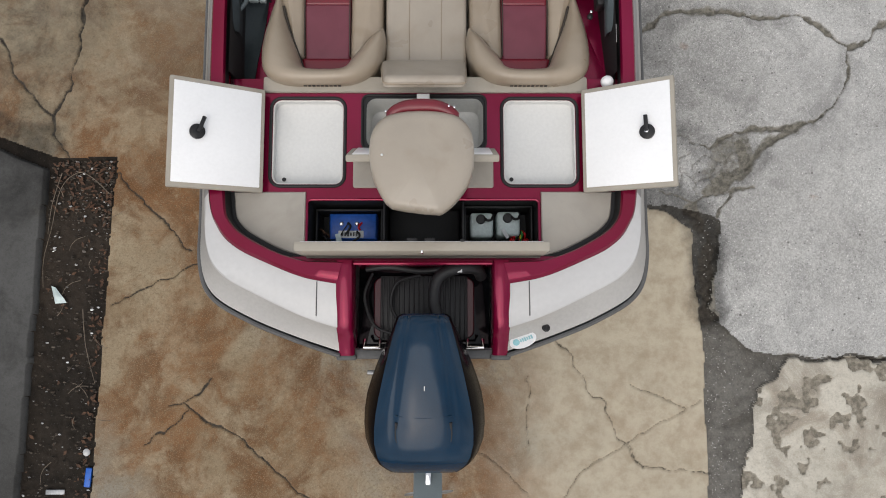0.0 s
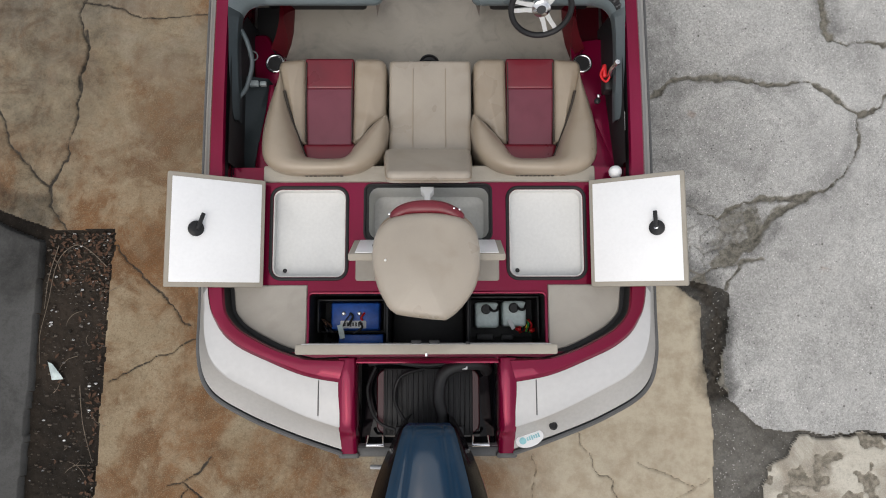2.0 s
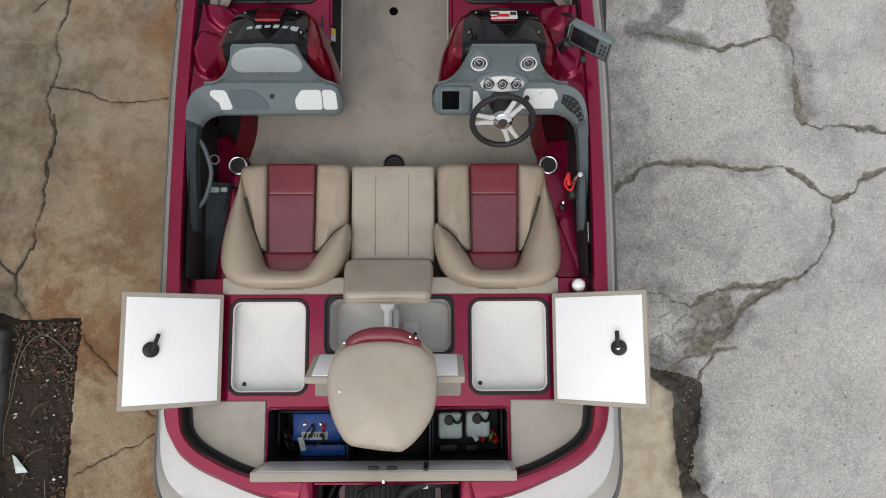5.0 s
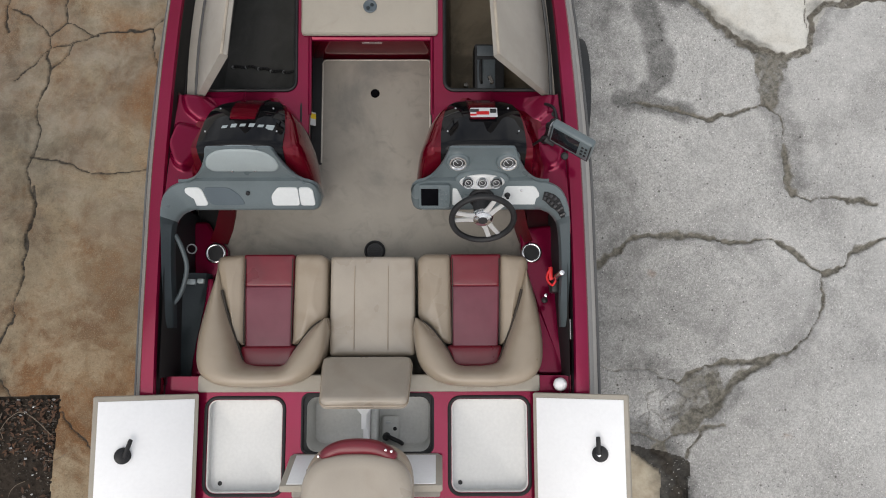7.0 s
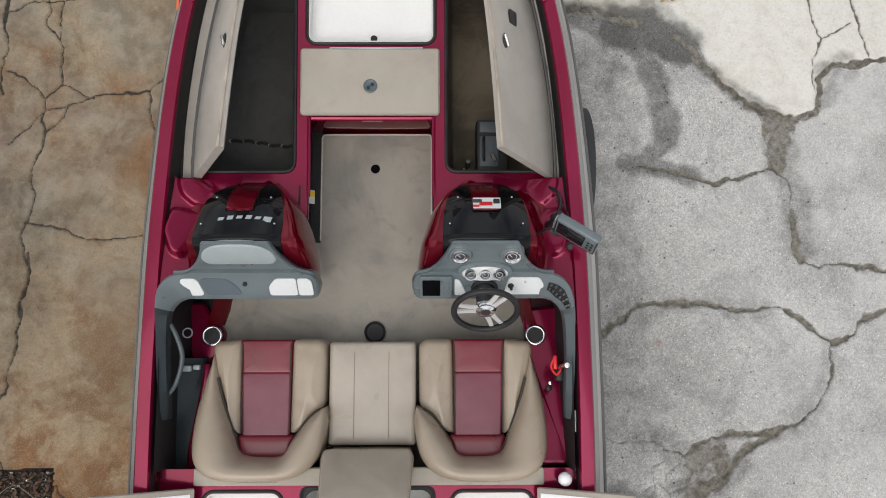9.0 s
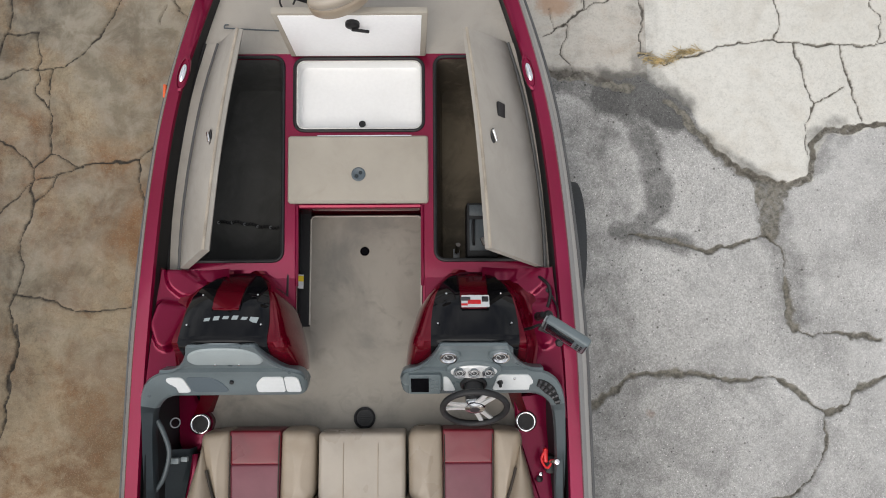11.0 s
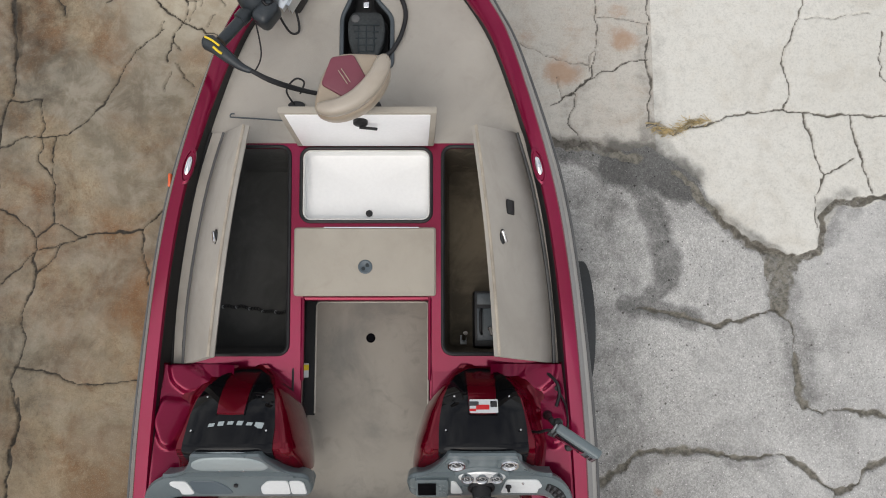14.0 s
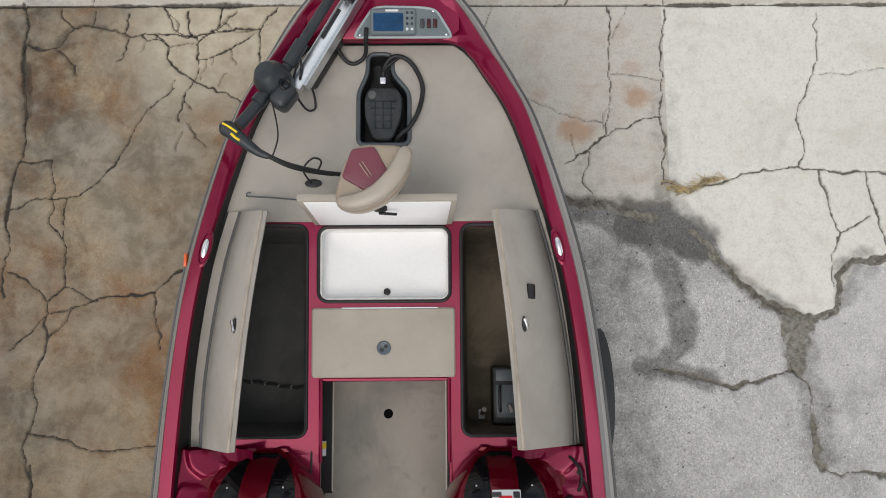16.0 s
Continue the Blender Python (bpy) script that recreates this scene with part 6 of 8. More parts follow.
def bucket_seat(s, shift):
    """A wrap-round bucket seat; s is the boat's side on which it stands."""
    def X(x):
        return s * -x + shift

    def L(pts):
        return [(X(x), y) for x, y in pts][::-s]

    seat = thing("bucket_seat", (X(-0.52), 1.95, 0.71), "beige vinyl bucket seat with maroon centre panel", "seat", "cockpit seats")
    part("base", box(X(-0.52), 1.95, 0.775, 0.52, 0.50, 0.13, 0.02), BLACK_PLASTIC, seat)
    part("cushion", pad(rpoly(L([(-0.640, 1.740), (-0.405, 1.740), (-0.400, 2.098), (-0.652, 2.098)]), 0.012, 3), 0.76, 0.915, 0.0008, 0.012), MAROON_DUSTY, seat, "maroon centre cushion")
    part("cushion_front", pad(rpoly(L([(-0.652, 2.094), (-0.400, 2.094), (-0.398, 2.264), (-0.660, 2.264)]), 0.010, 3), 0.74, 0.914, 0.0008, 0.014), MAROON, seat, "maroon front roll")
    part("bolster", pad(rpoly(L([(-0.665, 1.79), (-0.648, 1.79), (-0.655, 2.268), (-0.800, 2.255), (-0.808, 2.19), (-0.775, 2.06), (-0.715, 1.92)]), 0.03, 4), 0.74, 0.925, 0.012, 0.045), VINYL, seat, "beige side bolster")
    part("bolster", pad(rpoly(L([(-0.405, 1.79), (-0.365, 1.80), (-0.290, 1.885), (-0.226, 1.925), (-0.222, 2.24), (-0.26, 2.268), (-0.398, 2.268)]), 0.03, 4), 0.74, 0.925, 0.012, 0.045), VINYL, seat, "beige side bolster")
    outer = spline([(-0.800, 2.200, 0.86), (-0.845, 2.02, 0.94), (-0.862, 1.82, 1.03), (-0.838, 1.675, 1.085), (-0.740, 1.602, 1.105), (-0.546, 1.588, 1.110), (-0.350, 1.605, 1.105), (-0.242, 1.69, 1.085), (-0.205, 1.85, 1.02), (-0.212, 1.930, 0.96)], 6)
    inner = spline([(-0.785, 2.165, 0.86), (-0.735, 1.965, 0.90), (-0.676, 1.80, 0.95), (-0.642, 1.716, 0.975), (-0.600, 1.692, 0.985), (-0.520, 1.686, 0.985), (-0.425, 1.696, 0.985), (-0.376, 1.772, 0.95), (-0.298, 1.878, 0.91), (-0.232, 1.925, 0.89)], 6)
    rows = []
    for o, i in zip(outer, inner):
        row = [(o.x, o.y, 0.74), (o.x, o.y, o.z - 0.10)]
        for k in range(9):
            f = k / 8
            q = o.lerp(i, 0.5 - 0.5 * math.cos(math.pi * f))
            base = (o.z - 0.10) * (1 - f) + (i.z - 0.02) * f
            row.append((q.x, q.y, base + (0.10 + 0.03 * math.sin(math.pi * f)) * math.sin(math.pi * (0.10 + 0.85 * f)) ** 0.8))
        row.append((i.x, i.y, 0.80))
        rows.append([(X(x), y, z) for x, y, z in row])
    part("backrest", loft(rows, True, True), VINYL, seat, "wrap-round beige backrest", angle=75)
    # dark brown tubes sunk between the pads stand in for crease shade
    for run in (inner[3:19], inner[-17:-2]):
        part("seam", tube([(X(q.x), q.y, 0.935 + 0.10 * max(0.0, q.z - 0.93)) for q in run], 0.007, 6, 0), CREASE, seat, "dark tube painting the crease shade beside the backrest")
    for x in (-0.647, -0.402):
        part("seam", tube([(X(x), 1.80, 0.924), (X(x - 0.003), 2.0, 0.926), (X(x - 0.004), 2.24, 0.914)], 0.0035, 5, 3), CREASE, seat)
    part("back_panel", pad(rpoly(L([(-0.660, 1.664), (-0.395, 1.664), (-0.376, 1.790), (-0.664, 1.790)]), 0.02, 3), 0.80, 0.935, 0.0, 0.03), MAROON, seat, "maroon lower back")
    m_ = frame_for((X(-0.525), 1.5855, 1.055), (0, -1, 0.12), (1, 0, 0))
    bars(0, 0, 0.0, 0.20, 0.018, 9, BLACK_PLASTIC, seat, m_)
    return seat


bucket_seat(-1, 0.0)
bucket_seat(1, 0.022)
mid_seat = thing("centre_seat", (0.012, 1.95, 0.71), "beige vinyl centre seat between the bucket seats", "seat", "cockpit seats")
part("base", box(0.012, 1.97, 0.775, 0.40, 0.46, 0.13, 0.02), BLACK_PLASTIC, mid_seat)
part("cushion", pad(rpoly([(-0.208, 1.735), (0.232, 1.735), (0.232, 2.252), (-0.208, 2.252)], 0.02, 4), 0.76, 0.922, 0.008, 0.024), VINYL_LIGHT, mid_seat, "beige seat cushion")
for x in (-0.080, 0.094):
    part("seam", tube([(x, 1.77, 0.9285), (x, 2.0, 0.9305), (x, 2.20, 0.9275)], 0.0022, 5, 2), VINYL, mid_seat)
back_m = frame_for((0.004, 1.628, 1.150), (0, 0.82, 0.57), (1, 0, 0))
back_loop = rpoly([(-0.195, -0.165), (0.205, -0.165), (0.218, 0.175), (-0.228, 0.175)], 0.035, 5)
part("backrest", pad(back_loop, -0.035, 0.020, 0.010, 0.024, m=back_m), VINYL_LIGHT, mid_seat, "beige back pad leaning aft")
last_ = part("back_piping", gasket(back_loop, -0.018, 0.006), VINYL, mid_seat)
last_.data.transform(back_m)
part("back_front", box(0.008, 1.700, 0.93, 0.405, 0.05, 0.16, 0.018), VINYL, mid_seat, "beige back cushion")

# ---- fold-down pedestal seat on the rear deck ----
ped = thing("pedestal_seat", (0, 1.13, 1.022), "beige folded pedestal seat with maroon trim", "seat")
part("post", cyl((0, 1.15, 1.02), (0, 1.15, 1.31), 0.036), GALV, ped, "grey steel post")
part("base_plate", lathe([(0.10, 0), (0.10, 0.01), (0.05, 0.02), (0.001, 0.02)], pose(0, 1.15, 1.022)), BLACK_PLASTIC, ped)
oval = [(x, y) for x, y, _ in [tuple(v) for v in spline([(-0.125, 0.876, 0), (-0.040, 0.862, 0), (0.060, 0.852, 0), (0.100, 0.858, 0), (0.165, 0.915, 0), (0.225, 1.01, 0), (0.243, 1.13, 0), (0.225, 1.245, 0), (0.150, 1.315, 0), (0.0, 1.335, 0), (-0.150, 1.315, 0), (-0.225, 1.245, 0), (-0.243, 1.13, 0), (-0.222, 1.01, 0), (-0.175, 0.915, 0), (-0.145, 0.886, 0)], 5, True)]]
part("backrest", pad(oval, 1.385, 1.470, 0.022, 0.045), VINYL_LIGHT, ped, "smooth beige folded back")
low = [(x * 1.0, 1.10 + (y - 1.10) * 1.02 + 0.022) for x, y in oval]
part("seat", pad(low, 1.29, 1.385, 0.0, 0.035), VINYL, ped, "beige seat cushion")
part("trim", swept_pad([(-0.165, 1.312, 1.405), (-0.09, 1.350, 1.412), (0.0, 1.360, 1.414), (0.09, 1.350, 1.412), (0.172, 1.308, 1.405)], 0.034, 0.042), MAROON, ped, "maroon front trim")
for x, y in ((-0.165, 1.325), (0.125, 1.350), (0.150, 1.345)):
    part("snap", lathe([(0.006, 0), (0.005, 0.004), (0.001, 0.005)], pose(x, y, 1.455)), CHROME, ped)
part("snap", lathe([(0.006, 0), (0.005, 0.004), (0.001, 0.005)], pose(-0.180, 1.115, 1.477)), SATIN, ped)

# ---- bow bike seat on its pole ----
bow_seat = thing("casting_seat", (0.0, 4.35, 1.09), "tan and maroon casting seat on a pole", "seat")
part("post", cyl((0.005, 4.335, 1.09), (0.005, 4.30, 1.62), 0.022), BLACK_PLASTIC, bow_seat, "dark pole")
part("base_plate", lathe([(0.085, 0), (0.085, 0.008), (0.03, 0.02), (0.001, 0.02)], pose(0.005, 4.335, 1.09)), BLACK_PLASTIC, bow_seat)
tri = [(x, y) for x, y, _ in [tuple(v) for v in spline([(-0.155, 4.155, 0), (-0.100, 4.115, 0), (-0.02, 4.118, 0), (0.075, 4.165, 0), (0.145, 4.255, 0), (0.168, 4.345, 0), (0.130, 4.395, 0), (0.05, 4.405, 0), (-0.05, 4.400, 0), (-0.105, 4.350, 0), (-0.140, 4.260, 0)], 5, True)]]
part("seat", pad(tri, 1.60, 1.675, 0.010, 0.03), VINYL, bow_seat, "tan seat pad")
part("back_roll", swept_pad([(-0.145, 4.150, 1.685), (-0.06, 4.145, 1.70), (0.03, 4.185, 1.705), (0.105, 4.265, 1.705), (0.138, 4.345, 1.69), (0.130, 4.385, 1.68)], 0.040, 0.035), VINYL_LIGHT, bow_seat, "tan rear roll")
part("centre_panel", pad(rpoly([(-0.127, 4.255), (-0.020, 4.190), (0.080, 4.265), (0.012, 4.390), (-0.085, 4.378)], 0.016, 4), 1.64, 1.691, 0.004, 0.010), MAROON_DUSTY, bow_seat, "faded maroon centre")
for k in (0, 1):
    part("stitch", tube([(-0.050 + 0.012 * k, 4.312 + 0.008 * k, 1.698), (-0.010 + 0.012 * k, 4.252 + 0.008 * k, 1.698)], 0.0022, 5, 0), VINYL, bow_seat)
bow_seat.location += Vector((-0.010, 0.020, 0.0))

# ---- consoles ----
YS = [3.066, 3.05, 3.02, 2.975, 2.92, 2.86, 2.80, 2.74, 2.71, 2.68, 2.65, 2.61, 2.575]
ztop = rise([2.57, 2.62, 2.66, 2.70, 2.74, 2.80, 2.86, 2.91, 2.975, 3.015, 3.045, 3.065], [1.225, 1.270, 1.345, 1.418, 1.402, 1.364, 1.336, 1.304, 1.225, 1.14, 1.065, 1.01])
x_in = rise([2.55, 2.62, 2.70, 2.75, 2.86, 2.97, 3.02, 3.06], [0.240, 0.243, 0.255, 0.268, 0.305, 0.375, 0.425, 0.48])
gun_in = rise([2.2, 2.8, 3.1], [1.012, 0.992, 0.973])
t_in = rise([2.60, 2.74, 2.94, 3.03, 3.07], [0.330, 0.345, 0.39, 0.47, 0.52])
t_out = rise([2.60, 2.74, 2.94, 3.03, 3.07], [0.810, 0.795, 0.75, 0.665, 0.61])


def dash_top(a):
    """Back edge of the dash at distance a from the keel line: place and height."""
    t = min(1.0, max(0.0, min((a - 0.245) / 0.170, (0.870 - a) / 0.170)))
    k = 1.06 * t ** 2.4 if t < 0.92 else 0.868 + 0.132 * smooth01((t - 0.84) / 0.16)
    end = max(0.0, 1 - (a - 0.222) / 0.05)
    return 2.585 + 0.115 * k - 0.040 * (1 - math.sqrt(1 - min(1.0, end) ** 2)), 1.275 + 0.178 * k - 0.035 * end * end


def dash_point(a, v, drop=0.0):
    yt, zt = dash_top(a)
    end = max(0.0, 1 - (a - 0.222) / 0.05)
    yb = 2.462 + 0.050 * (1 - math.sqrt(1 - min(1.0, end) ** 2))
    d = min(0.104, yt - yb - 0.028)
    pts = [(yb + 0.030, 1.085), (yb, 1.120), (yb - 0.002, 1.146), (yb + 0.005, 1.158), (yb + d, 1.158 + 1.06 * d), (yb + d + 0.008, 1.168 + 1.06 * d), (yb + d + 0.026, 1.163 + 1.06 * d), (yb + d + 0.014 + 0.75 * (yt - 0.012 - yb - d - 0.014), 1.168 + 1.06 * d + 0.75 * (zt - 1.168 - 1.06 * d) - drop * (zt - 1.275) / 0.178), (yt - 0.012, zt), (yt, zt - 0.004), (yt + 0.014, zt - 0.09)]
    f = v * (len(pts) - 1)
    i = min(int(f), len(pts) - 2)
    t = f - i
    return pts[i][0] * (1 - t) + pts[i + 1][0] * t, pts[i][1] * (1 - t) + pts[i + 1][1] * t


def on_face(x, k, s=1):
    """A frame on the sloping dash face; k from its lower to its upper edge."""
    y, z = 2.467 + 0.099 * k, 1.158 + 0.110 * k
    return frame_for((x, y, z), (0, -0.743, 0.669), (1, 0, 0))


def face_pad(name, x0, x1, k0, k1, material, parent, label="", proud=0.006, r=0.016, corners=None):
    m = on_face(0, 0)
    h = 0.148
    corners = corners and [(x, 1.36 * y) for x, y in corners]
    loop = rpoly(corners or [(x0, k0 * h), (x1, k0 * h), (x1, k1 * h), (x0, k1 * h)], r, 4)
    ob = part(name, plate(loop, [], proud, proud, 0.002), material, parent, label)
    ob.data.transform(m)
    return ob


def console(s):
    side_word = "console with a steering wheel and gauges" if s > 0 else "passenger console with glove boxes"
    con = thing("console", (s * 0.56, 2.75, 0.72), "glossy red and black " + side_word, "console", "boat consoles")
    rows = []
    for y in YS:
        zt, a, b, c = ztop(y), x_in(y), t_in(y), t_out(y)
        lo = max(0.74, 0.98) if y > 3.0 else 0.74
        sec = [(a + 0.05, lo), (a + 0.02, max(lo, 0.90)), (a, max(lo, 1.04))]
        for k in range(1, 9):
            w = radians(90 * k / 8)
            sec.append((a + (b - a) * (1 - math.cos(w) ** 0.75), 1.04 + max(0.0, zt - 0.03 - 1.04) * math.sin(w) ** 0.85))
        base = 1.075 - 0.045 * smooth01((y - 2.9) / 0.15)
        sec += [(b * 0.6 + c * 0.4, zt - 0.03), (b * 0.4 + c * 0.6, zt - 0.03)]
        for k in range(0, 9):
            w = radians(90 * k / 8)
            sec.append((c + 0.13 * (1 - math.cos(w)), base + (zt - 0.04 - base) * (1 - math.sin(w)) ** 1.25))
        rows.append([(s * x, y, z) for x, z in sec])
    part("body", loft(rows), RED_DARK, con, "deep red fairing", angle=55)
    dome = []
    for y in YS[1:]:
        zt = ztop(y)
        hw = float(np.interp(y, [2.69, 2.80, 2.90, 2.96, 3.01, 3.035, 3.05], [0.200, 0.198, 0.186, 0.164, 0.128, 0.093, 0.05]))
        dome.append([(s * 0.567 + hw * u, y, zt + 0.012 - 0.034 * abs(u) ** 3.2 * smooth01((3.07 - y) / 0.12)) for u in [k / 8 - 1 for k in range(17)]])
    part("hood", loft(dome), BLACK_GLOSS, con, "black gloss hood", angle=80)
    mid_x = s * 0.567
    inset = []
    for y in (3.035, 3.0, 2.96, 2.91, 2.865, 2.855):
        zt = ztop(y) + 0.012
        w = 0.069 - 0.05 * (3.04 - y)
        d = -0.004 if y in (3.035, 2.855) else 0.010
        inset.append([(mid_x - w - 0.006, y, zt - 0.014), (mid_x - w, y, zt + d), (mid_x, y, zt + d + 0.004), (mid_x + w, y, zt + d), (mid_x + w + 0.006, y, zt - 0.014)])
    part("hood_inset", loft(inset), RED_DARK, con, "red inset in the hood")
    for e in (-1, 1):
        part("inset_edge", tube([(mid_x + e * (0.071 - 0.05 * (3.04 - y)), y, ztop(y) + 0.014) for y in (3.03, 2.98, 2.93, 2.88, 2.858)], 0.004, 6, 2), BLACK_GLOSS, con)
    shelf = [(0.62, 2.58), (0.86, 2.565), (0.925, 2.525), (0.968, 2.46), (0.995, 2.39), (1.010, 2.34)] + [(gun_in(y) + 0.006, y) for y in (2.5, 2.7, 2.9, 3.06)] + [(0.62, 3.06)]
    part("fairing_shelf", plate([(s * x, y) for x, y in shelf][::s], [], lambda x, y: 1.030 - 0.060 * (y - 2.5), 0.05, 0.004), RED_DARK, con, "deep red shelf beside the gunwale")
    # moulded fairing between the hood and the gunwale, with two raised facets
    facets = (rpoly([(0.735, 2.985), (0.800, 2.935), (0.870, 2.930), (0.935, 2.985), (0.955, 3.075), (0.860, 3.075)], 0.03, 4),
              rpoly([(0.812, 2.885), (0.872, 2.735), (0.915, 2.668), (0.965, 2.690), (1.000, 2.80), (0.968, 2.918), (0.865, 2.900)], 0.03, 4))
    nu, nv = 56, 72
    fy = np.linspace(2.34, 3.07, nv + 1)[:, None] + np.zeros((1, nu + 1))
    left_ = np.interp(fy, [2.34, 2.39, 2.46, 2.525, 2.565, 2.58], [1.008, 0.993, 0.966, 0.923, 0.86, 0.62])
    fx = left_ + (np.interp(fy, [2.2, 2.8, 3.1], [1.018, 0.998, 0.979]) - left_) * np.linspace(0, 1, nu + 1)[None, :]
    fz = 1.066 - 0.060 * (fy - 2.5) + 0.058 * np.clip((fx - 0.80) / 0.20, 0, 1) + 0.10 * np.clip((0.80 - fx) / 0.18, 0, 1) ** 2
    for loop, top_, tilt_ in ((facets[0], 0.030, 0.10), (facets[1], 0.034, 0.16)):
        d_ = line_distance(loop + loop[:1], fx, fy) * np.where(inside(loop, fx, fy), 1, -1)
        k_ = np.clip((d_ + 0.012) / 0.030, 0, 1)
        fz = fz + (1.0 if s < 0 else 0.4) * (top_ + tilt_ * (fx - 0.87)) * k_ * k_ * (3 - 2 * k_)
    verts = [(s * x, y, z) for x, y, z in zip(fx.ravel(), fy.ravel(), fz.ravel())]
    faces = [(a, a + 1, a + nu + 2, a + nu + 1)[::s] for r in range(nv) for a in range(r * (nu + 1), r * (nu + 1) + nu)]
    part("fairing", (verts, faces), RED, con, "glossy red moulded fairing", angle=80)
    verts, faces = grid_surface(72, 40, lambda u, v: (s * (0.222 + 0.665 * u), *dash_point(0.222 + 0.665 * u, v, 0.022 if s > 0 else 0.0)))
    dash = part("dash", (verts, faces), DASH, con, "slate grey moulded dash", angle=60)
    part("dash_end", loft([[(s * 0.222, *dash_point(0.222, k / 8)) for k in range(9)], [(s * 0.234, 2.57, 1.09 + 0.015 * k) for k in range(9)]]), DASH, con)
    part("dash_underside", box(s * 0.545, 2.545, 1.105, 0.56, 0.10, 0.012, 0.004), BLACK_PLASTIC, con)
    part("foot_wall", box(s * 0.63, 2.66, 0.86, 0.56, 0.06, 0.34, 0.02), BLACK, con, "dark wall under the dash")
    for x, y in ((0.440, 2.93), (0.694, 2.93), (0.400, 2.79), (0.734, 2.79)):
        part("bolt", lathe([(0.0045, 0), (0.004, 0.004), (0.001, 0.005)], pose(s * x, y, ztop(y) + 0.002)), GALV, con)
    return con, dash


port_con, port_dash = console(-1)
face_pad("glove_box", 0, 0, 0, 0, PANEL, port_con, "pale glove-box door", corners=[(-0.455, 0.012), (-0.322, 0.012), (-0.322, 0.092), (-0.418, 0.092), (-0.455, 0.055)])
face_pad("glove_box", 0, 0, 0, 0, PANEL, port_con, "pale glove-box door", corners=[(-0.318, 0.012), (-0.246, 0.012), (-0.250, 0.080), (-0.268, 0.092), (-0.318, 0.092)])
face_pad("glove_box", 0, 0, 0, 0, PANEL, port_con, "pale glove-box door", r=0.024, corners=[(-0.868, 0.012), (-0.766, 0.012), (-0.786, 0.092), (-0.868, 0.092)])
face_pad("glove_box", 0, 0, 0, 0, DASH_DEEP, port_con, "slate glove-box door", proud=0.004, r=0.03, corners=[(-0.760, 0.012), (-0.585, 0.012), (-0.605, 0.055), (-0.650, 0.092), (-0.780, 0.092)])
part("lock", lathe([(0.010, 0), (0.010, 0.010), (0.001, 0.012)], on_face(-0.565, 0.62)), BLACK_PLASTIC, port_con)
pod_m = frame_for((-0.560, 2.652, 1.384), (0, -0.86, 0.51), (1, 0, 0))
pod = part("dash_pod", pad(rpoly([(-0.150, -0.075), (0.150, -0.075), (0.175, -0.040), (0.160, 0.020), (0.110, 0.062), (0.05, 0.074), (-0.05, 0.074), (-0.110, 0.062), (-0.160, 0.020), (-0.175, -0.040)], 0.035, 4), -0.02, 0.012, 0.006, 0.014), DASH_LIGHT, port_con, "pale grey upper dash pod")
pod.data.transform(pod_m)
for x in (-0.052, 0.056):
    part("screw", lathe([(0.006, 0), (0.005, 0.003), (0.001, 0.004)], pod_m @ pose(x, -0.062, 0.013)), CHROME, port_con)
# lettering on the hood, as plain bars that follow its curve
for i in range(6):
    x = -0.540 - 0.105 + 0.042 * i
    hw, hh = (0.019, 0.0130) if i == 5 else (0.013, 0.0070 + 0.0025 * (i % 2))
    y = 2.822 - 0.9 * (x + 0.545) ** 2
    z = ztop(y) + 0.0145 - 0.034 * (abs(x + 0.567) / 0.198) ** 3.2
    last_ = part("print_bar", plate([(-hw - 0.003, -hh), (hw - 0.003, -hh), (hw + 0.003, hh), (-hw + 0.003, hh)], [], 0.001, 0.002), DASH_LIGHT, port_con, smooth=False)
    last_.data.transform(pose(x, y, z, -14, 0, -50 * (x + 0.545)))

helm, helm_dash = console(1)
# sonar unit, switch plates, gauges
sonar = face_pad("sonar", 0.262, 0.412, 0.05, 0.98, DASH, helm, "small grey sonar unit", 0.016, 0.01)
ob = face_pad("sonar_screen", 0.272, 0.356, 0.16, 0.84, COWL_BLACK, sonar, "dark screen", 0.019, 0.004)
for i in range(3):
    for j in range(2):
        face_pad("sonar_key", 0.366 + 0.020 * j, 0.380 + 0.020 * j, 0.22 + 0.2 * i, 0.34 + 0.2 * i, DASH, sonar, "", 0.019, 0.003)
face_pad("switch_plate", 0, 0, 0, 0, PANEL, helm, "pale switch plate", 0.004, 0.012, [(0.424, 0.010), (0.482, 0.010), (0.468, 0.045), (0.446, 0.084), (0.424, 0.088)])
face_pad("key_plate", 0, 0, 0, 0, PANEL, helm, "pale ignition plate", corners=[(0.655, 0.015), (0.845, 0.015), (0.848, 0.060), (0.822, 0.096), (0.680, 0.096)])
part("ignition_key", lathe([(0.014, 0), (0.014, 0.012), (0.007, 0.016), (0.007, 0.034), (0.001, 0.036)], on_face(0.690, 0.55)), BLACK_PLASTIC, helm)
part("dash_button", lathe([(0.006, 0), (0.006, 0.012), (0.001, 0.013)], on_face(0.755, 0.75)), CHROME, helm)
